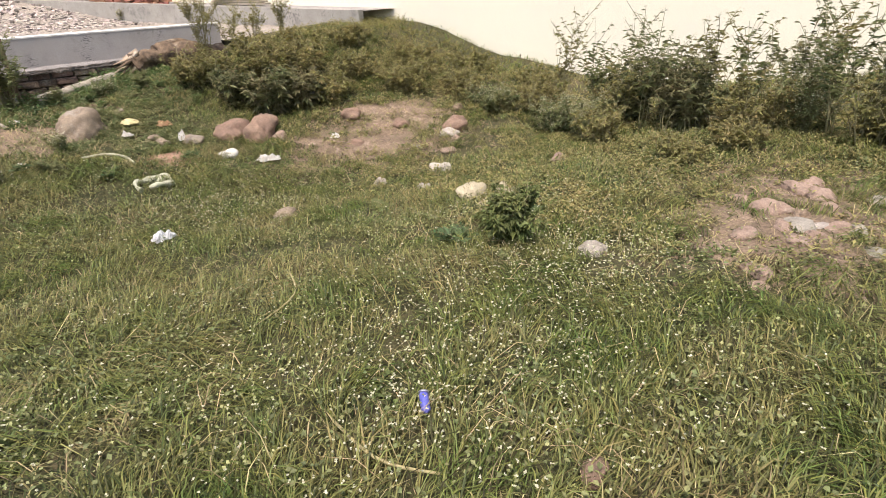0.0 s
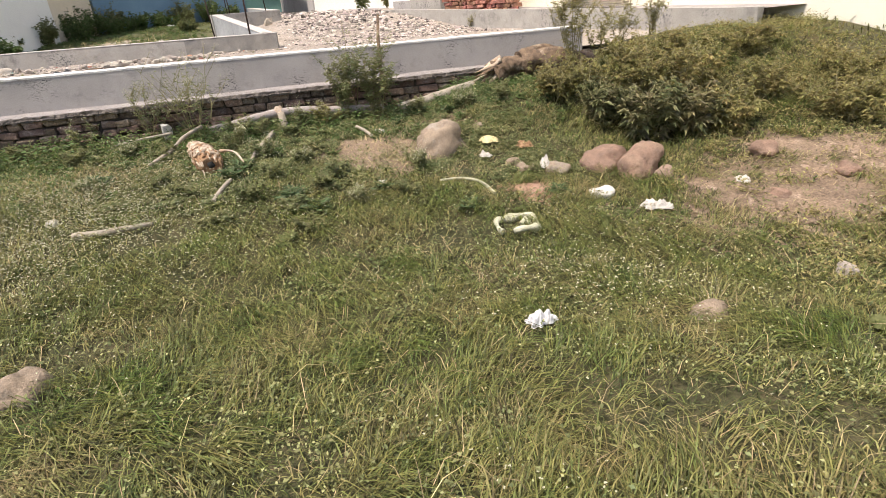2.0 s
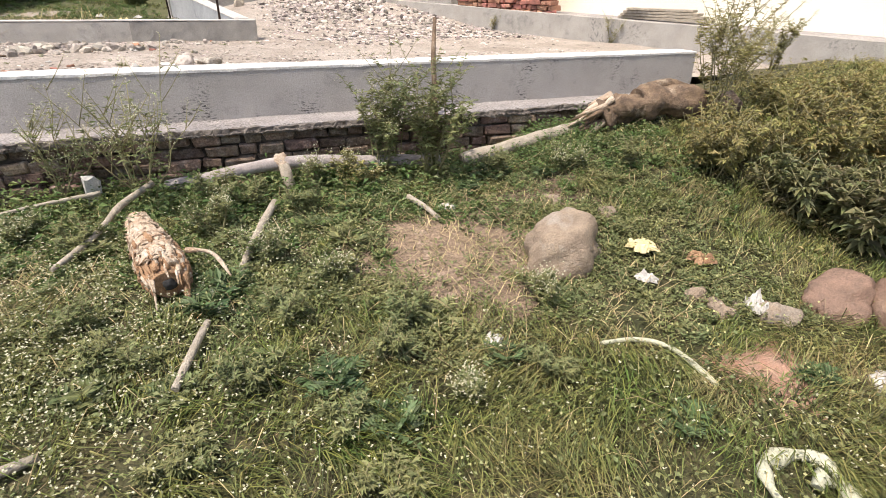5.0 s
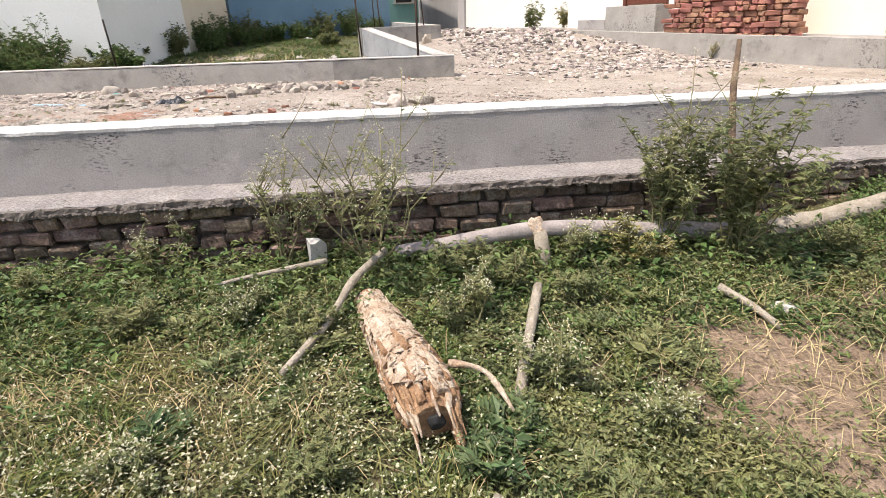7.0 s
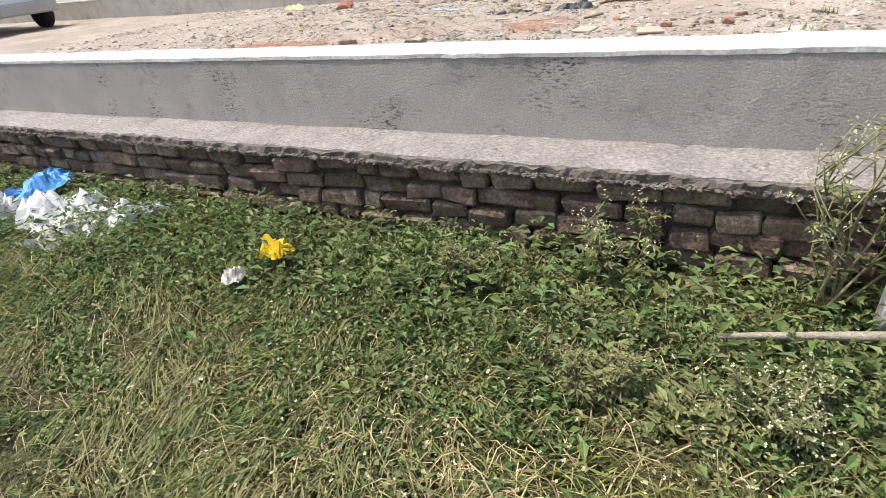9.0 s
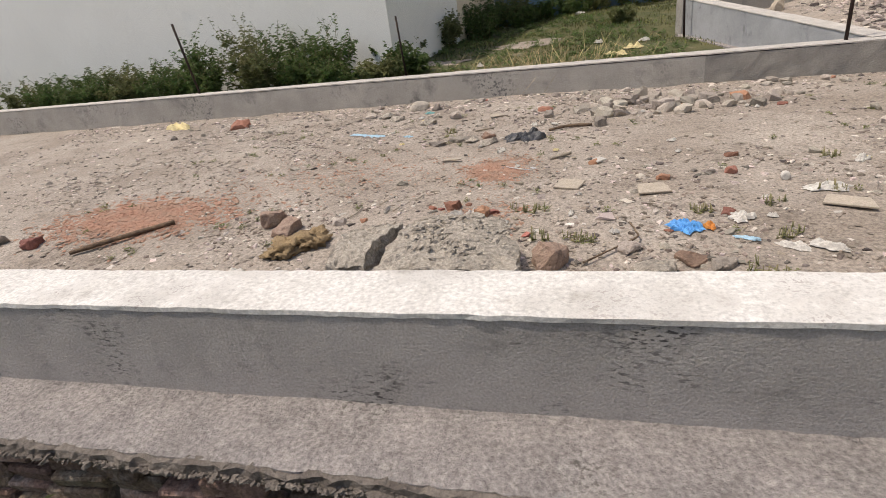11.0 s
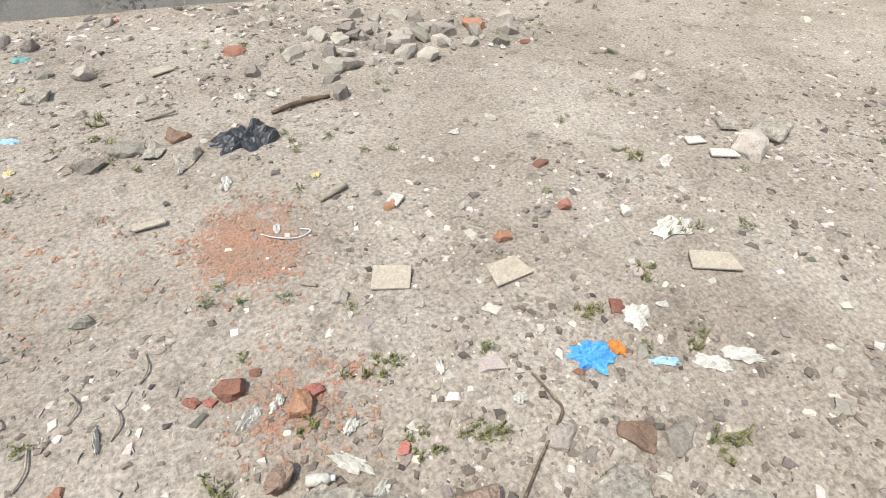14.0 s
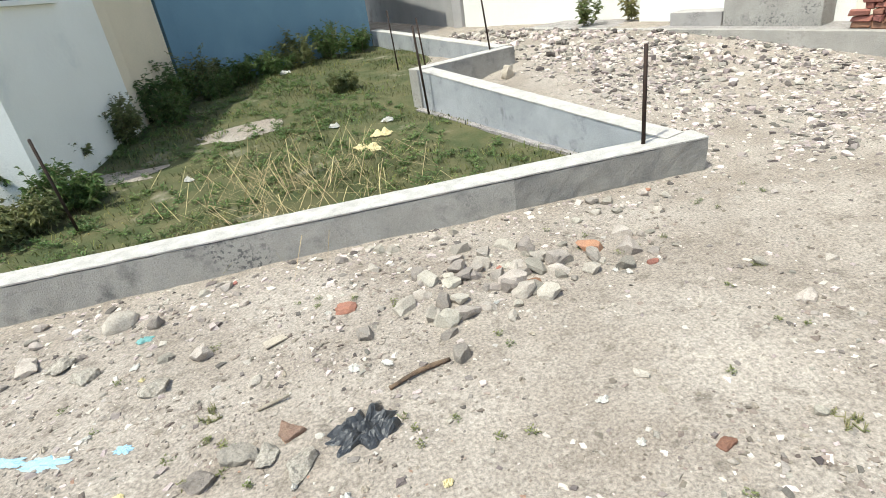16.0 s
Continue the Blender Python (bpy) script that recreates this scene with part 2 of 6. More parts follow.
    feather=mat("feathery_leaves", (0.15, 0.185, 0.078), (0.225, 0.23, 0.095), 3.0, rough=0.6, bump=0, island=0.4, trans=0.25),
    darkfern=mat("dark_cut_leaves", (0.075, 0.125, 0.05), (0.12, 0.165, 0.065), 3.0, rough=0.55, bump=0, island=0.4, trans=0.25),
    olive=mat("dusty_olive_leaves", (0.24, 0.235, 0.085), (0.31, 0.265, 0.11), 2.0, rough=0.7, bump=0, island=0.45, trans=0.25),
    darkleaf=mat("dark_bush_leaves", (0.13, 0.155, 0.065), (0.225, 0.205, 0.10), 3.0, rough=0.5, bump=0, island=0.6, trans=0.3),
    stem=mat("plant_stem", (0.20, 0.20, 0.10), (0.28, 0.24, 0.13), 10.0, bump=0.2),
    flower=mat("white_flowers", (0.64, 0.62, 0.45), (0.52, 0.51, 0.34), 9.0, rough=0.7, bump=0, island=0.15, trans=0.3),
    carpaint=mat("white_car_paint", (0.74, 0.74, 0.74), (0.70, 0.70, 0.70), 2.0, rough=0.3, bump=0.0, spec=0.6),
    rubber=mat("tyre_rubber", (0.02, 0.02, 0.02), (0.03, 0.03, 0.03), 20.0, rough=0.8),
    steel=mat("grey_steel", (0.45, 0.45, 0.46), (0.4, 0.4, 0.4), 20.0, rough=0.4, metal=0.8),
    headlamp=mat("headlamp_glass", (0.5, 0.5, 0.5), (0.4, 0.4, 0.42), 5.0, rough=0.15, bump=0, spec=0.8),
    palechip=mat("pale_stone_chips", (0.58, 0.54, 0.48), (0.47, 0.43, 0.38), 5.0, bump=0.2, island=0.3),
    bluecan=mat("blue_can", (0.10, 0.11, 0.42), (0.16, 0.16, 0.46), 20.0, rough=0.4, bump=0.1),
)


# ---- mesh helpers ----
def obj(name, bm, material, parent=None, label="", kind=""):
    me = bpy.data.meshes.new(name)
    bm.to_mesh(me)
    bm.free()
    me.materials.append(material)
    ob = new(name, me)
    if parent is not None:
        ob.parent = parent
    if label:
        ob["label"] = label
    if kind:
        ob["kind"] = kind
    return ob


def thing(name, x, y, z, label, category, group="", kind="", rz=0.0):
    e = new(name)
    e.empty_display_size = 0.1
    e.matrix_world = pose(x, y, z, 0, 0, rz)
    return tagged(e, label, category, group, kind)


def arrays(name, verts, faces, material, parent=None, smooth=False):
    """A mesh from numpy arrays; faces all of one size."""
    verts, faces = np.asarray(verts, np.float32), np.asarray(faces, np.int32)
    me = bpy.data.meshes.new(name)
    k = faces.shape[1]
    me.vertices.add(len(verts))
    me.vertices.foreach_set("co", verts.ravel())
    me.loops.add(faces.size)
    me.loops.foreach_set("vertex_index", faces.ravel())
    me.polygons.add(len(faces))
    me.polygons.foreach_set("loop_start", np.arange(0, faces.size, k, dtype=np.int32))
    me.polygons.foreach_set("loop_total", np.full(len(faces), k, np.int32))
    me.polygons.foreach_set("use_smooth", np.full(len(faces), smooth))
    me.update(calc_edges=True)
    me.materials.append(material)
    ob = new(name, me)
    if parent is not None:
        ob.parent = parent
    return ob


def smoothstep(v):
    v = np.clip(v, 0, 1)
    return v * v * (3 - 2 * v)


def wob(v, s, a, seed=0.0):
    p = Vector(v) * s + Vector((seed, seed * 1.7, seed * 0.3))
    return noise.noise_vector(p) * a


def rough_wall(name, p0, p1, thick, z0, z1, material, step=0.12, amp=0.006, parent=None, z1b=None, z0b=None, across=2):
    """A wall from p0 to p1, its thickness to the left of that line, subdivided and slightly uneven."""
    p0, p1 = Vector(p0), Vector(p1)
    d = p1 - p0
    ln = d.length
    d.normalize()
    nrm = Vector((-d.y, d.x))
    z1b = z1 if z1b is None else z1b
    z0b = z0 if z0b is None else z0b
    ns = max(1, int(ln / step))
    nh = max(1, min(8, int((z1 - z0) / step)))
    bm = bmesh.new()
    ring = []
    for i in range(ns + 1):
        f = i / ns
        top = z1 + (z1b - z1) * f
        bot = z0 + (z0b - z0) * f
        prof = [(0, bot + (top - bot) * j / nh) for j in range(nh + 1)] + [(thick * j / across, top + 0.002) for j in range(1, across)] + [(thick, top - (top - bot) * j / nh) for j in range(nh + 1)]
        row = []
        for o, z in prof:
            q = p0 + d * (ln * f) + nrm * o
            v = Vector((q.x, q.y, z))
            v += wob(v, 3.0, amp * 0.5) + wob(v, 19.0, amp * 0.7) + wob(v, 47.0, amp * 0.4)
            row.append(bm.verts.new(v))
        ring.append(row)
    for a, b in zip(ring, ring[1:]):
        for j in range(len(a) - 1):
            bm.faces.new((a[j], b[j], b[j + 1], a[j + 1]))
    bm.faces.new(ring[0])
    bm.faces.new(ring[-1][::-1])
    bmesh.ops.recalc_face_normals(bm, faces=bm.faces)
    return obj(name, bm, material, parent)


def box(bm, x0, x1, y0, y1, z0, z1, bev=0.0):
    r = bmesh.ops.create_cube(bm, size=1.0, matrix=Matrix.LocRotScale(((x0 + x1) / 2, (y0 + y1) / 2, (z0 + z1) / 2), None, (x1 - x0, y1 - y0, z1 - z0)))
    if bev:
        es = {e for v in r["verts"] for e in v.link_edges}
        bmesh.ops.bevel(bm, geom=list(es), offset=bev, segments=1, affect="EDGES")
    return bm


def rock_bm(sx, sy, sz, seed, sub=3, rough=0.35, flat=0.0, fine=0.05):
    bm = bmesh.new()
    bmesh.ops.create_icosphere(bm, subdivisions=sub, radius=1.0)
    for v in bm.verts:
        p = v.co.copy()
        k = 1 + rough * noise.noise(p * 1.1 + Vector((seed, seed * 2.3, 0))) + fine * noise.noise(p * 5 + Vector((seed, 0, seed))) - 0.22 * rough * max(0, 0.35 - abs(noise.noise(p * 1.9 + Vector((0, seed, seed))))) * 4 + 0.03 * noise.noise(p * 11)
        p *= k
        if p.z < -0.55:
            p.z = -0.55
        if flat and p.z > flat:
            p.z = flat + (p.z - flat) * 0.15
        v.co = Vector((p.x * sx, p.y * sy, (p.z + 0.5) * sz))
    for f in bm.faces:
        f.smooth = sub > 2
    return bm


def chunk_bm(sx, sy, sz, seed, cuts=7):
    """A broken angular lump: a block cut by planes."""
    rnd = random.Random(seed)
    bm = bmesh.new()
    bmesh.ops.create_cube(bm, size=2.0)
    for _ in range(cuts):
        n = Vector((rnd.uniform(-1, 1), rnd.uniform(-1, 1), rnd.uniform(-0.3, 1))).normalized()
        r = bmesh.ops.bisect_plane(bm, geom=bm.verts[:] + bm.edges[:] + bm.faces[:], plane_co=n * rnd.uniform(0.72, 1.0), plane_no=n, clear_outer=True)
        ed = [e for e in bm.edges if e.is_boundary]
        if ed:
            bmesh.ops.contextual_create(bm, geom=ed)
    bmesh.ops.recalc_face_normals(bm, faces=bm.faces)
    for v in bm.verts:
        v.co = Vector((v.co.x * sx, v.co.y * sy, (v.co.z + 0.9) * sz))
    return bm


def tube_bm(pts, radii, sides=8, bm=None, rough=0.0, seed=0.0):
    """A tapered round tube along points."""
    bm = bm or bmesh.new()
    pts = [Vector(p) for p in pts]
    rings = []
    for i, p in enumerate(pts):
        d = (pts[min(i + 1, len(pts) - 1)] - pts[max(i - 1, 0)]).normalized()
        u = d.cross(Vector((0, 0, 1)))
        u = u.normalized() if u.length > 1e-3 else Vector((1, 0, 0))
        w = u.cross(d)
        row = []
        for k in range(sides):
            a = 2 * math.pi * k / sides
            o = u * math.cos(a) + w * math.sin(a)
            q = p + o * radii[i]
            r = radii[i] * (1 + rough * (noise.noise(q * 6 + Vector((seed, 0, 0))) + 0.45 * noise.noise(Vector((q.x * 26, q.y * 9, q.z * 26)) + Vector((0, seed, 0)))))
            row.append(bm.verts.new(p + o * r))
        rings.append(row)
    for a, b in zip(rings, rings[1:]):
        for k in range(sides):
            f = bm.faces.new((a[k], a[(k + 1) % sides], b[(k + 1) % sides], b[k]))
            f.smooth = True
    bm.faces.new(rings[0][::-1])
    bm.faces.new(rings[-1])
    return bm


def crumple_bm(sx, sy, h, seed, n=14, hole=False):
    """A crumpled sheet lying on the ground: a folded grid, thin but with a rim turned down."""
    bm = bmesh.new()
    g = []
    for i in range(n):
        row = []
        for j in range(n):
            u0, v0 = i / (n - 1) * 2 - 1, j / (n - 1) * 2 - 1
            edge = max(abs(u0), abs(v0))
            u, v = u0 * math.sqrt(1 - v0 * v0 / 2), v0 * math.sqrt(1 - u0 * u0 / 2)
            a = math.atan2(v, u)
            rim = 1 - 0.75 * abs(noise.noise(Vector((math.cos(a) * 1.6, math.sin(a) * 1.6, seed)))) - 0.25 * abs(noise.noise(Vector((math.cos(a) * 5, math.sin(a) * 5, seed))))
            p = Vector((u * rim, v * rim, seed * 1.3))
            z = abs(noise.noise(p * 1.9)) * 1.3 + 0.5 * abs(noise.noise(p * 5))
            z *= 1 - edge ** 4
            row.append(bm.verts.new((sx * u * rim, sy * v * rim, h * z + 0.004)))
        g.append(row)
    for i in range(n - 1):
        for j in range(n - 1):
            bm.faces.new((g[i][j], g[i + 1][j], g[i + 1][j + 1], g[i][j + 1]))
    return bm


def grid_sheet(name, xs, ys, zf, material, keep=None):
    X, Y = np.meshgrid(xs, ys, indexing="ij")
    V = np.stack([X, Y, zf(X, Y)], -1).reshape(-1, 3)
    nx, ny = len(xs), len(ys)
    i, j = np.meshgrid(np.arange(nx - 1), np.arange(ny - 1), indexing="ij")
    a = (i * ny + j).ravel()
    F = np.stack([a, a + ny, a + ny + 1, a + 1], -1)
    if keep is not None:
        c = V[F].mean(1)
        F = F[keep(c[:, 0], c[:, 1])]
    return tagged(arrays(name, V, F, material, smooth=True), kind="structure")


def hashn(x, y, s=1.0, seed=0.0):
    """Cheap smooth noise in -1..1 for arrays."""
    return (np.sin(x * 1.7 * s + 1.3 * np.sin(y * 1.1 * s + seed)) + np.sin(y * 2.3 * s + 1.7 * np.sin(x * 0.9 * s + seed * 2)) + np.sin((x + y) * 3.1 * s + seed)) / 3


# ---- heights ----
def low(x, y):
    """The grass below the wall."""
    z = -0.60 - 0.42 * np.exp(-((y + 4.7) / 2.4) ** 2) - 0.10 * np.exp(-((x - 6.3) / 1.3) ** 2 - ((y + 4.9) / 1.2) ** 2)
    z = z + 0.36 * smoothstep((x - 4.0) / 2.6) * smoothstep((y + 2.8) / 1.9)
    z = z + 0.20 * smoothstep((x - 6.6) / 2.4) * smoothstep((y + 5.5) / 2.2) + 0.08 * smoothstep((x - 7.5) / 2.5)
    return z + 0.022 * hashn(x, y, 1.5) + 0.010 * hashn(x, y, 5.0, 2.0)


def road_z(x, y):
    z = -0.045 + 0.012 * np.maximum(np.minimum(x, 0), -8) - 0.06 * (1 - smoothstep((y - 0.5) / 0.9))
    z = z + 0.46 * smoothstep((y - 4.6) / 5.5) * smoothstep((x - 1.0) / 3.0)
    return z + 0.014 * hashn(x, y, 2.2, 1.0) + 0.007 * hashn(x, y, 7.0, 3.0)


def lot_z(x, y):
    return -0.10 + 0.45 * smoothstep((y - 4.5) / 9.0) - 0.02 * np.maximum(0, 1.5 - x) + 0.03 * hashn(x, y, 1.2, 4.0)


def zl(x, y):
    return float(low(np.float64(x), np.float64(y)))


def zr(x, y):
    return float(road_z(np.float64(x), np.float64(y)))


def zt(x, y):
    return float(lot_z(np.float64(x), np.float64(y)))


def steps(*spans):
    out = []
    for a, b, n in spans:
        out += list(np.linspace(a, b, n, endpoint=False))
    return np.array(out + [spans[-1][1]])


# ---- plan ----
WALL_TOP, LEDGE_Z, WALL_END = 0.17, -0.20, 7.4
CURB_A, CURB_B = (-16.0, 6.4), (3.42, 4.64)          # front of the far curb, its corner by the road
def curb_y(x):
    return 4.64 + 0.0905 * (3.42 - x)
def facade_x(y, off=0.0):
    """The line of the houses on the road's far side."""
    return 6.95 + 0.33 * (10.5 - y) + off

ground = grid_sheet("ground", steps((-400, -20, 8), (-20, -5, 30), (-5, 12, 170), (12, 25, 26), (25, 400, 8)),
                    steps((-400, -16, 8), (-16, -9.5, 20), (-9.5, 0.1, 110), (0.1, 0.2, 1), (0.2, 400, 8)),
                    lambda x, y: np.where(y > 0.15, -0.9, low(x, y)) - 0.02 * np.maximum(0, np.hypot(x, y) - 40) * 0.01, M["soil"])
road = grid_sheet("road", steps((-40, -8, 40), (-8, 9, 150), (9, 16, 10)), steps((0.2, 9, 90), (9, 30, 60)), road_z, M["road"],
                  keep=lambda x, y: ((x > 3.24 - 0.29 * (y - 4.86)) | (y < curb_y(x) + 0.1) | (y > 8.9)) & (y < 30))
lot = grid_sheet("lot_ground", steps((-40, -6, 30), (-6, 3.5, 140)), steps((4.7, 16, 80), (16, 30, 10)), lot_z, M["lotsoil"],
                 keep=lambda x, y: (y > curb_y(x) + 0.05) & (x < 3.3 - 0.29 * (y - 4.9) * (y < 8.6) + (y >= 8.6) * 1.0))

# main boundary wall between grass and road
wall = thing("wall_boundary", 0, 0, 0, "grey cement plastered boundary wall on a brick footing", "wall", kind="structure")
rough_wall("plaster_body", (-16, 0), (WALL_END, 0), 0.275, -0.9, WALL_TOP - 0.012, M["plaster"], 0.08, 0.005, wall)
# thin top sheet, its colour lightened for the sun as well as whitewash
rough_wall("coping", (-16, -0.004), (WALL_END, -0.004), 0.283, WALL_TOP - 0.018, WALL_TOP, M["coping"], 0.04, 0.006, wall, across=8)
rough_wall("ledge", (-16, -0.312), (WALL_END, -0.312), 0.317, LEDGE_Z - 0.045, LEDGE_Z, M["ledge"], 0.03, 0.009, wall, across=11)
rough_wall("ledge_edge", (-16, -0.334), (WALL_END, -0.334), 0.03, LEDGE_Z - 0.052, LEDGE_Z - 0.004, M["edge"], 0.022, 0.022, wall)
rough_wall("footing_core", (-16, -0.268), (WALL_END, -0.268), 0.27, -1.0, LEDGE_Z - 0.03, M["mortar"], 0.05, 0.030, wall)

# far curb round the grassy lot
cw = thing("wall_curb_front", 0, 0, 0, "low plastered curb wall along the rubble road", "wall", kind="structure")
rough_wall("curb_body", CURB_A, (1.72, curb_y(1.72)), 0.24, -0.8, 0.215, M["curb"], 0.08, 0.008, cw, 0.218)
rough_wall("curb_patch", (1.72, curb_y(1.72)), CURB_B, 0.24, -0.4, 0.218, M["patched"], 0.06, 0.011, cw, 0.226)
rough_wall("curb_cap", (-16, 6.398), (3.424, 4.638), 0.246, 0.217, 0.229, M["curbtop"], 0.08, 0.003, cw, 0.240, 0.228)
cs = thing("wall_curb_side", 0, 0, 0, "low plastered curb wall with dark damp stains", "wall", kind="structure")
rough_wall("curb_body", (3.35, 4.86), (2.22, 8.75), 0.22, -0.3, 0.235, M["curb2"], 0.12, 0.008, cs, 0.60)
rough_wall("curb_footing", (3.12, 5.05), (2.02, 8.6), 0.10, -0.3, -0.10, M["ledge"], 0.12, 0.015, cs, 0.09)
rough_wall("curb_cap", (3.354, 4.862), (2.224, 8.75), 0.228, 0.237, 0.249, M["curbtop"], 0.10, 0.003, cs, 0.614, 0.602)
cb = thing("wall_curb_back", 0, 0, 0, "low plastered curb wall turning along the alley", "wall", kind="structure")
rough_wall("curb_body", (2.02, 8.55), (3.70, 9.05), 0.22, -0.2, 0.60, M["curb"], 0.12, 0.006, cb, 0.60)
rough_wall("curb_cap", (2.02, 8.548), (3.704, 9.048), 0.224, 0.602, 0.614, M["curbtop"], 0.12, 0.004, cb)
rough_wall("curb_return", (3.70, 9.28), (2.95, 15.4), 0.22, -0.2, 0.60, M["curb2"], 0.2, 0.006, cb, 0.70)
rough_wall("curb_return_cap", (3.704, 9.28), (2.954, 15.4), 0.224, 0.602, 0.614, M["curbtop"], 0.2, 0.004, cb, 0.714, 0.702)

# plinth along the houses on the right
kp = thing("wall_plinth", 0, 0, 0, "plastered plinth along the houses beside the road", "wall", kind="structure")
def plinth_pt(y, off):
    return (facade_x(y, off), y)
rough_wall("plinth_face", plinth_pt(-0.6, -0.75), plinth_pt(12.5, -0.75), 0.0 + 0.16, -1.2, 0.24, M["curb"], 0.2, 0.012, kp, 0.46)
pl_bm = bmesh.new()
pv = [pl_bm.verts.new(v) for v in ((*plinth_pt(-0.6, -0.70), 0.225), (*plinth_pt(-0.6, 0.3), 0.23), (*plinth_pt(12.5, 0.3), 0.45), (*plinth_pt(12.5, -0.70), 0.445))]
pl_bm.faces.new(pv)
bmesh.ops.subdivide_edges(pl_bm, edges=pl_bm.edges[:], cuts=12, use_grid_fill=True)
obj("plinth_top", pl_bm, M["ledge"], kp)


# ---- houses ----
def slab_house(name, label, corners, height, material, z0=-0.3, roof=True):
    """A closed block with walls of 0.23 m along the corners given, and a flat roof with a parapet."""
    h = thing(name, 0, 0, 0, label, "house", kind="structure")
    k = len(corners)
    for a in range(k):
        rough_wall("wall", corners[a], corners[(a + 1) % k], 0.23, z0, z0 + height, material, 0.6, 0.003, h)
    bm = bmesh.new()
    bm.faces.new([bm.verts.new((x, y, z0 + height - 0.25)) for x, y in corners])
    r = bmesh.ops.extrude_face_region(bm, geom=bm.faces[:])
    for v in r["geom"]:
        if isinstance(v, bmesh.types.BMVert):
            v.co.z -= 0.15
    bmesh.ops.recalc_face_normals(bm, faces=bm.faces)
    obj("roof", bm, M["greywall"], h)
    return h


def along(p0, p1, f):
    return (p0[0] + (p1[0] - p0[0]) * f, p0[1] + (p1[1] - p0[1]) * f)


def panel(name, p0, p1, f0, f1, z0, z1, off, depth, material, parent, label=""):
    """A flat slab on the wall from p0 to p1, proud by off on the wall's outer (right) side."""
    d = (Vector(p1) - Vector(p0)).normalized()
    nrm = Vector((d.y, -d.x))
    a, b = Vector(along(p0, p1, f0)), Vector(along(p0, p1, f1))
    bm = bmesh.new()
    vs = []
    for o in (off, off - depth):
        for q, z in ((a, z0), (b, z0), (b, z1), (a, z1)):
            w = q + nrm * o
            vs.append(bm.verts.new((w.x, w.y, z)))
    for f in ((0, 1, 2, 3), (7, 6, 5, 4), (0, 4, 5, 1), (1, 5, 6, 2), (2, 6, 7, 3), (3, 7, 4, 0)):
        bm.faces.new([vs[i] for i in f])
    bmesh.ops.recalc_face_normals(bm, faces=bm.faces)
    bmesh.ops.bevel(bm, geom=bm.edges[:], offset=min(0.006, abs(depth) * 0.2), segments=1, affect="EDGES")
    return obj(name, bm, material, parent, label)


def window(p0, p1, f0, f1, z0, z1, parent, frame_mat, bars=3, name="window"):
    """A window let into the face: dark reveal, frame pieces and bars."""
    w = panel(name, p0, p1, f0, f1, z0, z1, 0.012, 0.03, M["dark"], parent)
    t = (f1 - f0) * 0.06
    panel("window_frame", p0, p1, f0 - t, f0 + t, z0, z1, 0.04, 0.05, frame_mat, w)
    panel("window_frame", p0, p1, f1 - t, f1 + t, z0, z1, 0.04, 0.05, frame_mat, w)
    panel("window_frame", p0, p1, f0 - t, f1 + t, z1, z1 + 0.06, 0.045, 0.05, frame_mat, w)
    panel("window_sill", p0, p1, f0 - 2 * t, f1 + 2 * t, z0 - 0.06, z0, 0.07, 0.08, frame_mat, w)
    for i in range(bars):
        f = f0 + (f1 - f0) * (i + 1) / (bars + 1)
        panel("bar", p0, p1, f - t * 0.25, f + t * 0.25, z0, z1, 0.025, 0.02, M["rebar"], w)
    return w

# house with the door, on the road's far side; its wall runs on behind the mound
FA, FB = (facade_x(-14), -14.0), (facade_x(10.5), 10.5)
FC = (FB[0] + 6, FB[1] + 2.0)
FD = (FA[0] + 6, FA[1] + 2.0)
house_r = slab_house("house_cream", "cream painted house with a brown door on a plinth", [FA, FD, FC, FB], 7.0, M["cream"], -1.4)
ff = lambda y: (y + 14.0) / 24.5
# the wall line runs from FB to FA so that its outer side faces the road
door = panel("door", FB, FA, 1 - ff(8.6), 1 - ff(7.58), 0.86, 2.95, 0.03, 0.05, M["door"], house_r, "dark brown carved wooden door")
for fa, fb, z0, z1 in ((8.66, 8.58, 0.8, 3.0), (7.60, 7.52, 0.8, 3.0)):
    panel("door_frame", FB, FA, 1 - ff(fa), 1 - ff(fb), z0, z1, 0.07, 0.08, M["door"], door)
for k in range(9):
    panel("slat", FB, FA, 1 - ff(8.45), 1 - ff(7.75), 1.02 + k * 0.2, 1.09 + k * 0.2, 0.042, 0.02, M["redstone"], door)
panel("door_sticker", FB, FA, 1 - ff(8.15), 1 - ff(8.02), 1.75, 1.95, 0.05, 0.01, M["paper"], door)
panel("pilaster", FB, FA, 1 - ff(7.15), 1 - ff(6.95), 0.3, 6.2, 0.05, 0.06, M["cream"], house_r)
panel("white_bay", FB, FA, 0.0, 1 - ff(8.7), 0.2, 6.2, 0.02, 0.03, M["white"], house_r)
panel("white_bay", FB, FA, 1 - ff(7.5), 1 - ff(7.16), 0.2, 6.2, 0.02, 0.03, M["white"], house_r)
panel("doorstep", FB, FA, 1 - ff(8.75), 1 - ff(7.40), 0.2, 0.84, 0.42, 0.42, M["curb"], house_r)
panel("doorstep", FB, FA, 1 - ff(9.65), 1 - ff(8.78), 0.2, 0.60, 0.40, 0.40, M["plaster"], house_r)
# far white house behind a small garden
G0, G1 = (7.3, 10.9), (5.15, 15.2)
house_f = slab_house("house_white_far", "white painted house beyond a small garden", [G0, (10.5, 13), (9, 19), G1], 6.0, M["white"])
window(G1, G0, 0.80, 0.95, 2.35, 3.4, house_f, M["greywall"])
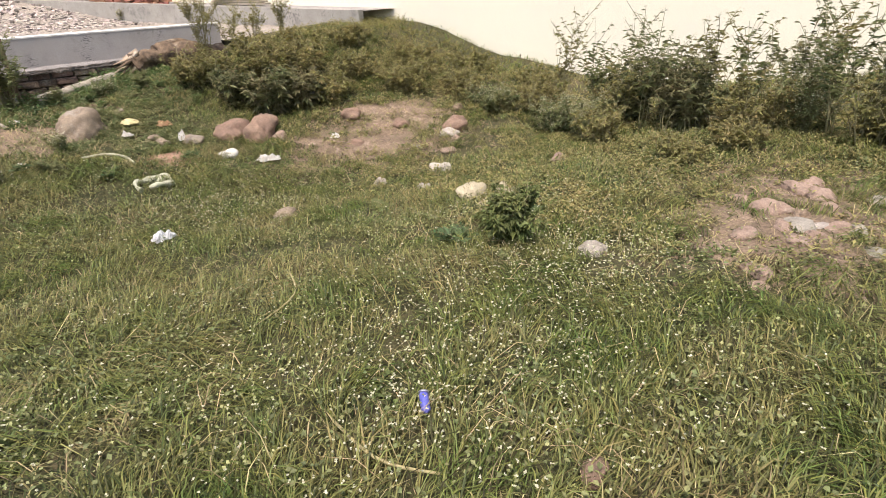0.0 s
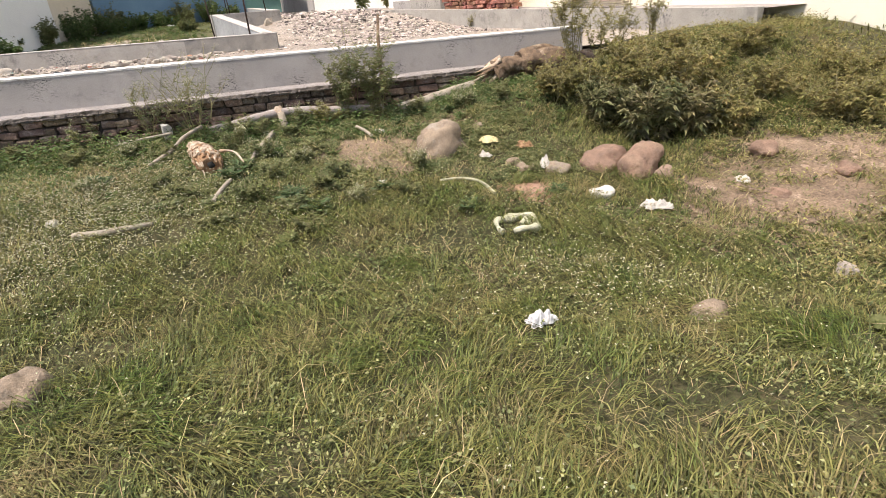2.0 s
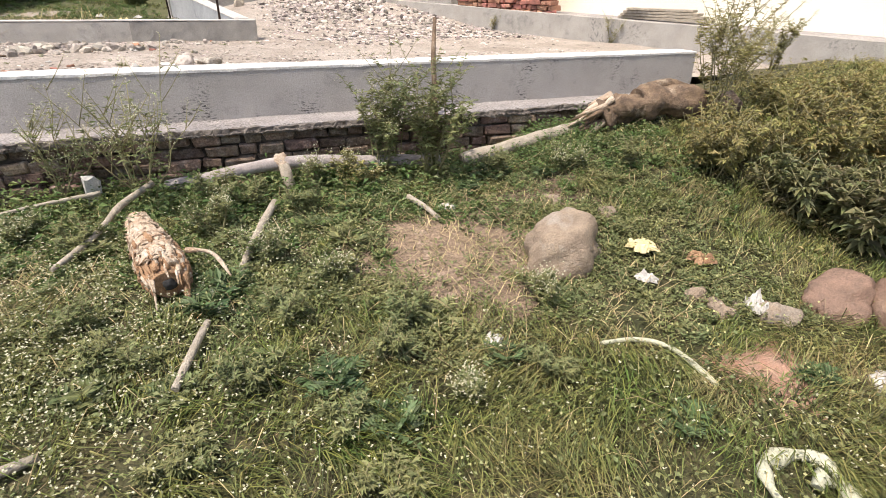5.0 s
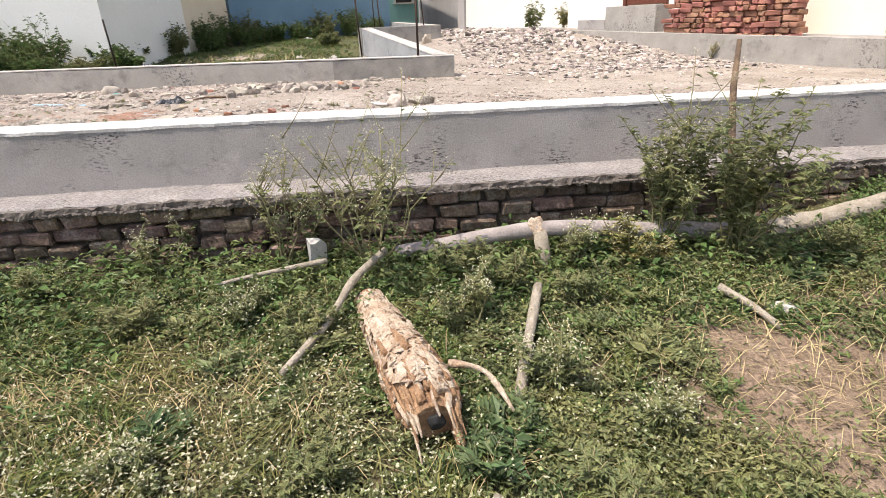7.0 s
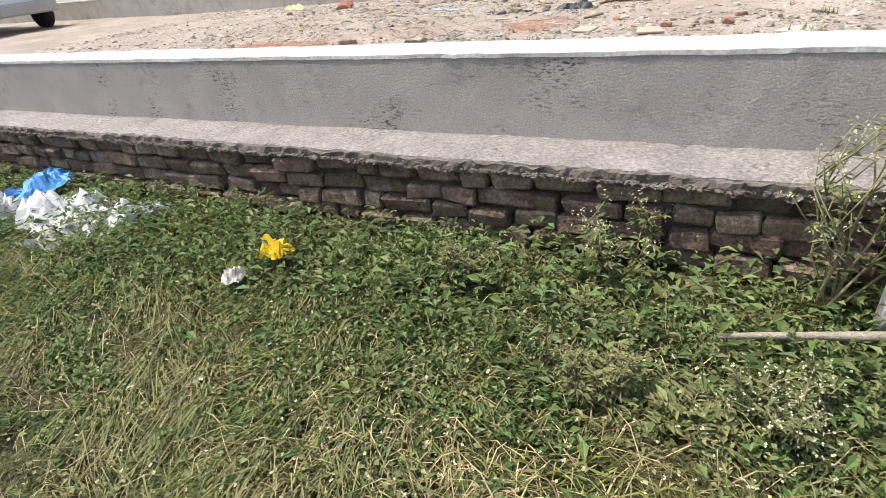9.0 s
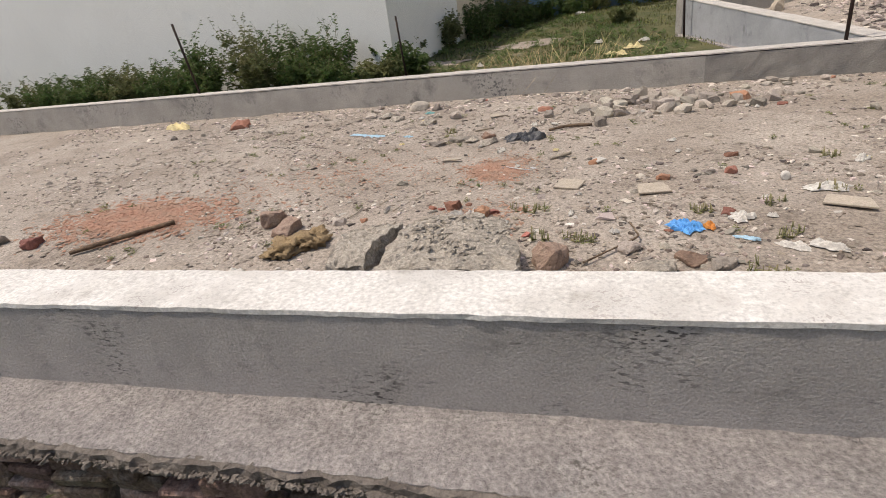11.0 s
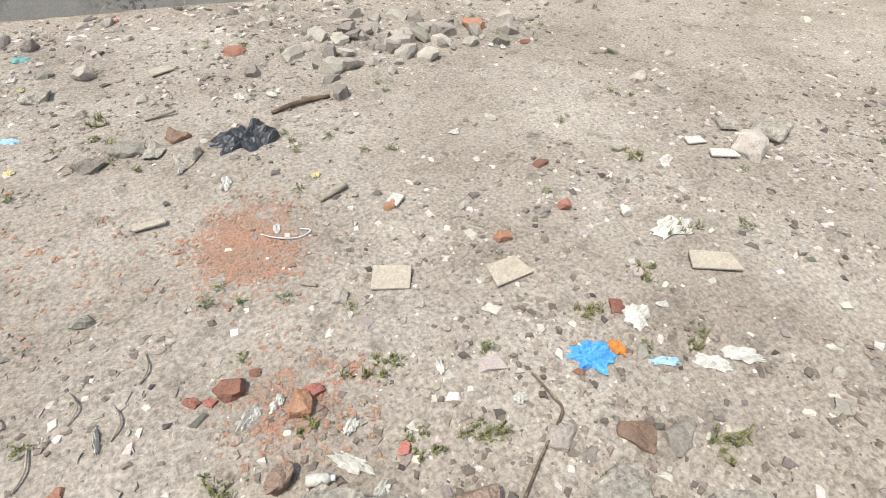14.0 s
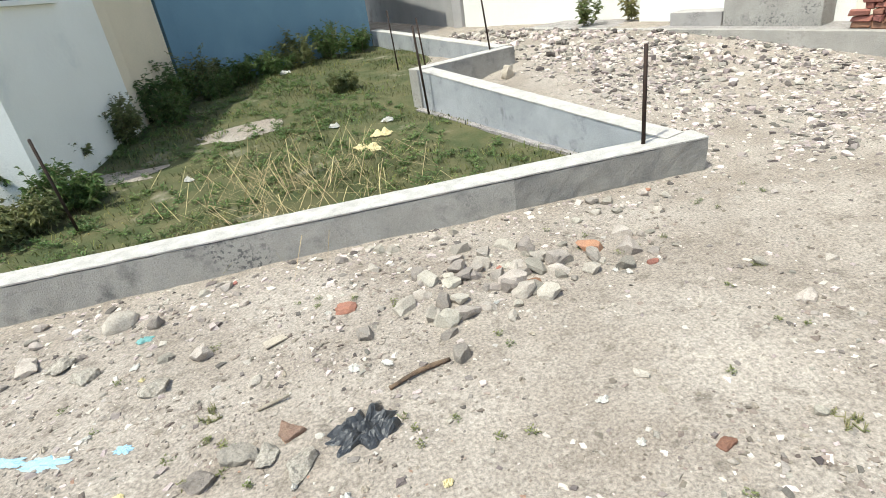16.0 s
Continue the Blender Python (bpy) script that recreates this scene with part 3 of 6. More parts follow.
# shabby house in the alley
A0, A1 = (5.1, 15.3), (4.3, 25.0)
house_a = slab_house("house_alley", "stained grey house with dark windows in the alley", [A0, (9, 20), (9, 26), A1], 6.5, M["greywall"])
for f in (0.08, 0.30, 0.55):
    w = window(A1, A0, 1 - f - 0.09, 1 - f, 1.7, 2.9, house_a, M["wood"])
    panel("sunshade", A1, A0, 1 - f - 0.11, 1 - f + 0.02, 2.98, 3.05, 0.35, 0.35, M["greywall"], house_a)
bmp = tube_bm([(5.02, 15.5, 0.3), (5.02, 15.5, 5.5)], [0.05, 0.05], 8)
obj("drain_pipe", bmp, M["white"], house_a)
# teal house closing the alley
house_t = slab_house("house_teal", "teal painted house at the end of the alley", [(2.2, 26), (9, 27), (9, 31), (2.2, 31)], 6.5, M["teal"])
window((2.2, 26), (9, 27), 0.15, 0.28, 1.6, 2.9, house_t, M["greywall"])
# blue house
B0, B1 = (-1.52, 12.9), (2.74, 15.5)
house_b = slab_house("house_blue", "plain blue painted house beyond the grassy lot", [B0, B1, (2.4, 24.0), (-6, 22)], 6.5, M["blue"])
# white and beige house left of it
W0, W1, W2 = (-2.64, 8.05), (-2.02, 10.7), (-1.56, 12.8)
house_w = slab_house("house_white", "white painted house with a beige end wall and an open window", [W0, W1, (-9, 13), (-24, 12.5), (-24, 8.9)], 3.9, M["white"])
beige = slab_house("house_beige", "beige painted wing between white and blue houses", [W1, W2, (-6, 16), (-8, 13)], 4.6, M["beige"])
wf = (-24, 8.9)
win = panel("window", wf, W0, 0.86, 0.995, 2.12, 3.3, 0.012, 0.03, M["dark"], house_w, "dark open window hole")
panel("window_sill", wf, W0, 0.855, 0.998, 2.06, 2.12, 0.06, 0.07, M["white"], win)
win2 = panel("window", W0, W1, 0.03, 0.62, 2.12, 3.3, 0.012, 0.03, M["dark"], house_w, "dark open window hole")
panel("window_sill", W0, W1, 0.02, 0.64, 2.06, 2.12, 0.06, 0.07, M["white"], win2)

# houses behind the walker close the place
slab_house("house_behind", "plain cream house across the grass plot", [(-20, -20), (16, -20), (16, -26), (-20, -26)], 5.0, M["cream"], -0.9)
slab_house("house_side", "plain grey house at the plot's end", [(-20, -19), (-20, -2), (-26, -2), (-26, -19)], 4.0, M["greywall"], -0.9)


# ---- solid things ----
def drop_on(bm, name, material, x, y, z, rz, label, category, group="", tilt=0.0):
    ob = obj(name, bm, material)
    ob.matrix_world = pose(x, y, z, tilt, 0, rz)
    return tagged(ob, label, category, group)


# boulders and stones in the grass
drop_on(rock_bm(0.29, 0.21, 0.24, 3.0, 4, 0.34), "boulder", M["boulder"], 4.66, -2.04, zl(4.66, -2.04) - 0.10, 25, "large smooth grey boulder in the grass", "boulder", tilt=8)
drop_on(rock_bm(0.28, 0.19, 0.19, 9.0, 4, 0.35), "boulder", M["redstone"], 6.25, -3.05, zl(6.25, -3.05) - 0.06, 40, "reddish brown boulder below the bushes", "boulder")
drop_on(rock_bm(0.25, 0.18, 0.16, 19.0, 4, 0.35), "boulder", M["redstone"], 6.00, -2.86, zl(6.00, -2.86) - 0.08, 10, "rounded reddish boulder beside another one", "boulder")
for i, (x, y, s, m_, lab) in enumerate((
        (5.29, -5.08, 0.12, "boulder", "grey stone lying in the grass"), (6.47, -4.94, 0.09, "stone", "small pale stone in the grass"),
        (1.69, -4.40, 0.16, "boulder", "brown stone half sunk in the grass"),
        (5.81, -7.69, 0.10, "stone", "white stone in the grass"), (8.13, -4.44, 0.20, "redstone", "angular brown rock on the bare earth"),
        (3.95, -2.61, 0.06, "paper", "white lump of plaster in the grass"), (1.32, -2.41, 0.06, "paper", "white lump of plaster in the grass"),
        (4.2, -1.3, 0.07, "paper", "white lump beside the boulder"), (5.2, -2.6, 0.08, "boulder", "small grey stone near the boulders"),
        (5.35, -2.75, 0.06, "boulder", "small grey stone near the boulders"), (4.9, -1.5, 0.08, "boulder", "flat grey stone behind the boulder"),
        (5.65, -3.4, 0.11, "paper", "white stone near the boulders"), (7.4, -3.3, 0.16, "redstone", "earth coloured rock on the mound"),
        (7.7, -3.9, 0.13, "redstone", "earth coloured rock on the mound"), (7.0, -3.9, 0.10, "redstone", "earth coloured rock on the mound"),
        (6.5, -8.3, 0.097, "pinkstone", "pale stone on bare earth"), (6.75, -8.45, 0.086, "pinkstone", "pale stone on bare earth"), (7.0, -8.3, 0.130, "pinkstone", "pale stone on bare earth"),
        (6.9, -8.7, 0.097, "pinkstone", "pale stone on bare earth"), (7.2, -8.6, 0.108, "pinkstone", "pale stone on bare earth"), (7.4, -8.5, 0.119, "pinkstone", "pale stone on bare earth"),
        (7.1, -8.1, 0.086, "pinkstone", "pale stone on bare earth"), (7.6, -8.4, 0.108, "pinkstone", "pale stone on bare earth"), (4.35, -8.55, 0.06, "redstone", "reddish stone sunk in the grass"))):
    drop_on(rock_bm(s, s * 0.75, s * 0.6, 30.0 + i * 3.1, 3, 0.45), "stone", M[m_], x, y, zl(x, y) - s * 0.1, i * 47, lab, "stone", "stones in the grass")


rs = random.Random(77)
for i in range(34):
    x, y = (rs.gauss(6.75, 0.42), rs.gauss(-8.55, 0.22)) if i < 20 else (rs.gauss(7.6, 0.6), rs.gauss(-4.2, 0.5))
    s_ = rs.uniform(0.05, 0.12)
    drop_on(rock_bm(s_, s_ * rs.uniform(0.6, 0.9), s_ * rs.uniform(0.4, 0.7), 300.0 + i * 2.7, 3, 0.5), "stone", M[("pinkstone", "earth", "pinkstone", "stone")[i % 4]], x, y, zl(x, y) - s_ * 0.12, i * 71,
            "pale stone bedded in the bare earth", "stone", "stones in the grass")
for x, y, s_, m_, lab in ((6.44, -6.22, 0.17, "palestone", "large pale yellowish stone beside a weed"), (6.62, -6.42, 0.11, "palestone", "upright pale yellowish stone"), (6.30, -6.48, 0.08, "palestone", "small pale yellowish stone"),
                          (6.58, -5.47, 0.08, "stone", "flat pale stone in the grass"), (7.08, -5.22, 0.12, "stone", "flat pale stone at the edge of the bare earth"), (5.15, -1.80, 0.075, "boulder", "grey stone behind the boulder"),
                          (5.5, -2.86, 0.11, "boulder", "flat grey stone beside the red boulder"), (5.24, -2.74, 0.085, "boulder", "flat grey stone near the red boulder")):
    drop_on(rock_bm(s_, s_ * 0.8, s_ * 0.62, x * 13.7, 3, 0.5), "stone", M[m_], x, y, zl(x, y) - s_ * 0.08, x * 90, lab, "stone", "stones in the grass")


def jagged_tube(name, pts, radii, material, label, category, sides=14, rough=0.25, seed=1.0):
    return tagged(obj(name, tube_bm(pts, radii, sides, None, rough, seed), material), label, category)


def spline(pts, n):
    """Points along a smooth line through the given ones."""
    P = [Vector(p) for p in pts]
    out = []
    for i in range(len(P) - 1):
        a, b, c, d = P[max(i - 1, 0)], P[i], P[i + 1], P[min(i + 2, len(P) - 1)]
        for k in range(n):
            t = k / n
            out.append(0.5 * ((2 * b) + (c - a) * t + (2 * a - 5 * b + 4 * c - d) * t * t + (3 * b - a - 3 * c + d) * t ** 3))
    return out + [P[-1]]


# rotten log lying towards the walker
stump = thing("rotten_log", 2.44, -1.52, zl(2.44, -1.52) - 0.02, "rotten log with peeling pale bark and torn brown heartwood", "log")
sp = spline([(-0.17, 0.60, 0.07), (-0.08, 0.25, 0.10), (0.0, -0.05, 0.115), (0.055, -0.26, 0.11), (0.075, -0.36, 0.10)], 12)
log_r = [0.080 + 0.030 * min(1, i / 22) - 0.035 * max(0, (i - 36) / 12) for i in range(len(sp))]
bm = tube_bm(sp, [r * 0.93 for r in log_r], 40, None, 0.30, 8.0)
obj("heartwood", bm, M["heartwood"], stump, "torn reddish brown heartwood")


def along(f, a, k=1.0):
    """A point on the log's skin, f along it and a round it from the top."""
    u = min(f, 0.999) * (len(sp) - 1)
    i = int(u)
    c = sp[i].lerp(sp[i + 1], u - i)
    d = (sp[i + 1] - sp[i]).normalized()
    w = d.cross(Vector((0, 0, 1))).normalized()
    r = log_r[i] * k
    return c + (w * math.sin(a) + w.cross(d) * math.cos(a)) * r


# torn fibres along the flanks and out of the broken end
for i in range(84):
    r_ = random.Random(60 + i)
    a = r_.uniform(-2.3, 2.3)
    f0 = r_.uniform(0.25, 0.85)
    f1 = min(0.99, f0 + r_.uniform(0.15, 0.4))
    pts = [along(f0, a, 0.96), along((f0 + f1) / 2, a + r_.uniform(-0.08, 0.08), 1.02), along(f1, a + r_.uniform(-0.15, 0.15), r_.uniform(0.98, 1.12))]
    if f1 > 0.95:
        pts.append(pts[-1] + Vector((0.015, -0.04 - 0.10 * r_.random(), -0.02)))
    t_ = r_.uniform(0.006, 0.016)
    obj("splinter", tube_bm(pts, [t_ * 0.6, t_, t_ * 0.9, 0.003][:len(pts)], 5, None, 0.5, i), M["heartwood" if i % 4 else "bark"], stump)
bm = rock_bm(0.035, 0.02, 0.035, 5.0, 3)
h_ = obj("hollow", bm, M["dark"], stump, "dark rotted hollow")
h_.matrix_local = pose(0.078, -0.365, 0.09, 10)
# ragged strips of pale bark on the upper side
for i in range(170):
    r_ = random.Random(140 + i)
    a, f0 = r_.gauss(0.25, 0.50), r_.uniform(0.02, 0.60)
    ln, wd, sk = r_.uniform(0.03, 0.20), r_.uniform(0.05, 0.26), r_.gauss(0, 0.5)
    bm = bmesh.new()
    rows = []
    for j in range(5):
        g = j / 4
        half = wd * (0.25 + 0.75 * math.sin(math.pi * (0.15 + 0.7 * g))) * r_.uniform(0.7, 1.2) / 2
        lift = 1.03 + 0.05 * r_.random() + (0.10 * r_.random() if j in (0, 4) else 0)
        rows.append([[bm.verts.new(along(min(0.98, f0 + ln * g * 1.4), a + sk * (g - 0.5) + q * half + 0.12 * r_.uniform(-1, 1), lift + dz + 0.05 * r_.uniform(-1, 1))) for q in (-1, 0, 1)] for dz in (0.0, -0.03)])
    for r0, r1 in zip(rows, rows[1:]):
        for q in (0, 1):
            bm.faces.new((r0[0][q], r0[0][q + 1], r1[0][q + 1], r1[0][q]))
            bm.faces.new((r0[1][q + 1], r0[1][q], r1[1][q], r1[1][q + 1]))
        for q in (0, 2):
            bm.faces.new((r0[0][q], r1[0][q], r1[1][q], r0[1][q]))
    for rr_ in (rows[0], rows[-1]):
        for q in (0, 1):
            bm.faces.new((rr_[0][q], rr_[0][q + 1], rr_[1][q + 1], rr_[1][q]))
    bmesh.ops.recalc_face_normals(bm, faces=bm.faces)
    obj("bark_flake", bm, M["bark"], stump)
sp3 = spline([(0.15, -0.12, 0.17), (0.28, -0.18, 0.16), (0.36, -0.32, 0.08)], 5)
obj("splinter", tube_bm(sp3, [0.014, 0.016, 0.015, 0.014, 0.013, 0.012, 0.011, 0.010, 0.008, 0.006, 0.004][:len(sp3)], 8, None, 0.6, 2.0), M["bark"], stump)

# pale pole along the footing, with its forked joint
zj = zl(3.2, -0.7)
pole = thing("wooden_pole", 3.2, -0.62, zj, "pale stripped wooden pole lying along the brick footing", "log")
sp = spline([(-0.78, 0.10, 0.10), (-0.5, 0.07, 0.14), (0.0, 0.0, 0.22), (0.55, 0.0, 0.18), (1.2, 0.0, 0.12)], 6)
obj("shaft", tube_bm(sp, [0.038 + 0.006 * i / 12 for i in range(len(sp))], 12, None, 0.15, 6.0), M["greypole"], pole)
obj("knot", rock_bm(0.06, 0.055, 0.08, 12.0, 3, 0.5), M["bark"], pole).matrix_local = pose(0.0, 0.0, 0.17)
obj("leg", tube_bm([(0.01, -0.03, 0.22), (0.03, -0.06, 0.1), (0.05, -0.09, -0.05)], [0.04, 0.042, 0.04], 10, None, 0.2, 3.0), M["wood"], pole)
jagged_tube("wooden_pole", spline([(4.6, -0.60, zl(4.6, -0.6) + 0.06), (5.1, -0.60, zl(5.1, -0.6) + 0.05), (5.7, -0.62, zl(5.7, -0.62) + 0.05)], 6), [0.06] * 13, M["wood"], "grey wooden pole lying by the wall footing", "log", 12, 0.2, 9)
# weathered trunk with broken end at the wall's far end
trunk = thing("tree_trunk", 5.95, -0.85, zl(5.95, -0.85), "weathered fallen trunk with a splintered pale end", "log")
sp = spline([(-0.16, 0.10, 0.10), (0.06, 0.04, 0.20), (0.45, -0.05, 0.24), (1.0, -0.12, 0.16)], 12)
obj("bark", tube_bm(sp, [0.125 + 0.015 * math.sin(i * 0.8) for i in range(len(sp))], 30, None, 0.45, 14.0), M["trunkwood"], trunk)
for i in range(16):
    r_ = random.Random(90 + i)
    q0 = Vector((-0.15 + r_.uniform(-0.05, 0.1), 0.1 + r_.uniform(-0.1, 0.1), 0.12 + r_.uniform(-0.05, 0.16)))
    q1 = q0 + Vector((-0.20 + r_.uniform(-0.08, 0.06), 0.02, -0.10 + r_.uniform(-0.06, 0.04)))
    obj("splinter", tube_bm([q0, (q0 + q1) / 2, q1], [0.034, 0.024, 0.004], 7, None, 0.5, i), M["bark" if i % 3 else "trunkwood"], trunk)
obj("broken_branch", tube_bm(spline([(0.1, 0.0, 0.28), (0.4, 0.08, 0.34), (0.7, 0.05, 0.32)], 5), [0.05] * 11, 12, None, 0.8, 3), M["trunkwood"], trunk)
# sticks
def stick(pts, r0, r1, label, n=6, material="wood"):
    pts = [(x, y, zl(x, y) + z) for x, y, z in pts]
    sp = spline(pts, n)
    return jagged_tube("branch", sp, [r0 + (r1 - r0) * i / (len(sp) - 1) for i in range(len(sp))], M[material], label, "branch", 9, 0.25, pts[0][0])
stick([(2.36, -0.66, 0.18), (2.20, -0.92, 0.16), (2.08, -1.22, 0.10), (1.93, -1.50, 0.06)], 0.022, 0.014, "curved bare branch lying on the weeds")
stick([(2.05, -0.66, 0.16), (1.75, -0.74, 0.15), (1.5, -0.80, 0.12)], 0.016, 0.009, "thin bare branch lying on the weeds")
stick([(3.1, -1.05, 0.10), (2.95, -1.45, 0.07), (2.82, -1.80, 0.03)], 0.022, 0.026, "straight bare branch leaning in the weeds")
stick([(2.55, -2.55, 0.05), (2.62, -2.35, 0.07), (2.68, -2.15, 0.06)], 0.020, 0.016, "short pale broken branch on the grass")
stick([(1.55, -2.72, 0.03), (1.85, -2.78, 0.05), (2.1, -2.7, 0.03)], 0.032, 0.02, "piece of pale bark in the grass")
stick([(3.98, -1.15, 0.07), (4.05, -1.3, 0.06), (4.1, -1.45, 0.04)], 0.02, 0.015, "short pale log end in the weeds")
stick([(4.6, -6.3, 0.05), (4.4, -6.7, 0.06), (4.1, -6.8, 0.05)], 0.006, 0.004, "dry bent stalk on the grass", 5, "drygrass")
stick([(3.95, -7.6, 0.03), (3.9, -8.0, 0.06), (4.0, -8.2, 0.05)], 0.006, 0.005, "dry pale stalk on the grass", 5, "drygrass")
# upright stake against the wall
stake = jagged_tube("wooden_stake", [(4.46, -0.42, zl(4.46, -0.42)), (4.47, -0.33, -0.1), (4.5, -0.2, 0.25), (4.54, -0.12, 0.52)], [0.019, 0.018, 0.017, 0.015], M["trunkwood"], "grey wooden stake leaning by the wall", "stake", 8, 0.3)

# ring of pale rope-like cloth, papers, litter in the grass
ring = thing("cloth_ring", 4.75, -3.68, zl(4.75, -3.68), "pale twisted cloth ring lying in the grass", "cloth")
rp = [(0.15 * math.cos(a), 0.145 * math.sin(a), 0.055 + 0.018 * math.sin(3 * a)) for a in np.linspace(-2.1, 3.6, 26)]
obj("coil", tube_bm(rp, [0.027 + 0.009 * math.sin(i * 1.3) for i in range(26)], 9, None, 0.5, 2.0), M["cloth"], ring)
obj("loose_end", tube_bm([(0.03, -0.02, 0.05), (0.07, 0.0, 0.07), (0.10, -0.04, 0.05)], [0.02, 0.028, 0.012], 8, None, 0.5, 5.0), M["cloth"], ring)


def litter(x, y, sx, sy, h, m_, lab, cat="litter", zf=zl, seed=None, rz=None, lift=0.03, group=""):
    s = seed if seed is not None else x * 3.1 + y
    return drop_on(crumple_bm(sx, sy, h, s), "litter" if cat == "litter" else cat.replace(" ", "_"), M[m_], x, y, zf(x, y) + lift, rz if rz is not None else (x * 77 + y * 31) % 360, lab, cat, group)


litter(4.36, -4.87, 0.12, 0.07, 0.10, "sack", "crumpled white plastic paper on the grass", "paper", lift=0.05)
litter(4.99, -2.43, 0.08, 0.05, 0.06, "paper", "crumpled white paper near the boulder", "paper", lift=0.04)
litter(5.11, -2.22, 0.12, 0.09, 0.07, "paleyellow", "pale yellow dry litter near the boulder", "litter", lift=0.05)
litter(5.41, -2.40, 0.10, 0.08, 0.06, "heartwood", "dry orange brown leaf litter", "litter", lift=0.04)
litter(5.90, -3.78, 0.15, 0.09, 0.08, "paper", "white crumpled cloth beside the red boulder", "cloth", lift=0.05)
litter(5.43, -2.80, 0.06, 0.09, 0.09, "paper", "crumpled white paper near the red boulder", "paper", lift=0.04)
drop_on(chunk_bm(0.055, 0.05, 0.10, 41, 8), "plaster_lump", M["paper"], 1.98, -0.50, zl(1.98, -0.50) + 0.04, 25, "whitish lump of broken plaster against the footing", "plaster", tilt=12)
litter(-0.25, -0.80, 0.11, 0.09, 0.09, "yellowbag", "bright yellow plastic bag in the weeds", "bag", lift=0.14)
litter(-0.35, -0.98, 0.08, 0.06, 0.06, "paper", "pale plastic scrap in the weeds", "litter", lift=0.10)
litter(6.9, -3.6, 0.1, 0.07, 0.05, "paper", "dusty white scrap on the mound", "litter", lift=0.02)
litter(5.35, -4.0, 0.12, 0.07, 0.10, "weed", "fallen green leaf on the grass", "leaf", lift=0.04)
litter(5.9, -5.6, 0.12, 0.07, 0.06, "weed", "fallen green leaf on the grass", "leaf", lift=0.04)
strip = stick([(4.42, -2.82, 0.05), (4.6, -2.86, 0.06), (4.74, -2.96, 0.045), (4.77, -3.2, 0.04)], 0.010, 0.013, "pale twisted cloth strip on the grass", 5, "cloth")
strip.name = "cloth_strip"
strip["category"] = "cloth"
can = thing("drink_can", 4.17, -7.95, zl(4.17, -7.95) + 0.04, "blue and white drink can lying in the grass", "can")
obj("can_body", tube_bm([(0, 0, 0), (0.012, 0, 0.004), (0.05, 0.05, 0.02), (0.055, 0.055, 0.022)], [0.015, 0.018, 0.018, 0.015], 14), M["bluecan"], can)
obj("can_end", tube_bm([(0.0525, 0.0525, 0.0205), (0.058, 0.058, 0.0225)], [0.023, 0.021], 14), M["steel"], can)
# red earth patch and bare soil
def patch(name, x, y, rx, ry, m_, lab, zf, h=0.02, seed=1.0):
    bm = bmesh.new()
    bmesh.ops.create_grid(bm, x_segments=60, y_segments=60, size=1.0)
    kill = []
    for v in bm.verts:
        u, w = v.co.x, v.co.y
        r = math.hypot(u, w)
        e = 0.72 + 0.35 * noise.noise(Vector((u * 2.2 + seed, w * 2.2, seed)))
        d = max(0.0, 1 - r / e)
        px, py = x + u * rx, y + w * ry
        if r > e:
            kill.append(v)
        v.co = Vector((px, py, zf(px, py) + 0.004 + h * min(1, d * 2) + 0.006 * noise.noise(Vector((px * 20, py * 20, seed)))))
    bmesh.ops.delete(bm, geom=kill, context="VERTS")
    return tagged(obj(name, bm, M[m_]), lab, "soil", kind="stuff")
patch("dirt_path", -0.42, 9.35, 1.0, 0.5, "road", "pale trodden dirt path in the lot", zt, 0.02, 4.0)
patch("dirt_path", -2.1, 8.5, 1.0, 0.35, "road", "pale trodden dirt path in the lot", zt, 0.02, 6.0)
patch("earth_patch", 4.05, -1.9, 0.75, 0.8, "earth", "bare reddish earth beside the boulder", zl, 0.025, 5.0)
patch("earth_patch", 5.16, -3.11, 0.24, 0.18, "reddust", "small patch of red clay in the grass", zl, 0.02, 3.0)
patch("earth_patch", 7.5, -3.9, 1.5, 1.15, "earth", "bare reddish earth on the mound", zl, 0.03, 7.0)
patch("earth_patch", 7.1, -8.4, 1.5, 0.95, "earth", "bare reddish earth slope", zl, 0.03, 8.0)

# heap of sacks at the wall foot
heap = thing("sack_heap", -1.95, -0.72, zl(-1.95, -0.72), "heap of crumpled white plastic sacks against the wall", "sack")
for i, (x, y, z, sx, sy, h, m_) in enumerate(((0, 0, 0.06, 0.40, 0.26, 0.20, "sack"), (0.42, 0.02, 0.05, 0.28, 0.20, 0.13, "sack"), (-0.40, 0.12, 0.16, 0.26, 0.18, 0.14, "bluebag"),
                                             (0.18, -0.22, 0.0, 0.22, 0.16, 0.16, "paper"), (0.55, -0.12, 0.0, 0.2, 0.15, 0.12, "paleyellow"), (-0.5, -0.15, 0.0, 0.3, 0.2, 0.25, "sack"))):
    s = obj("sack", crumple_bm(sx, sy, h, 3.3 + i * 1.9, 20), M[m_], heap, "blue plastic sheet" if m_ == "bluebag" else "")
    s.matrix_local = pose(x, y, z, 0, 0, i * 57)

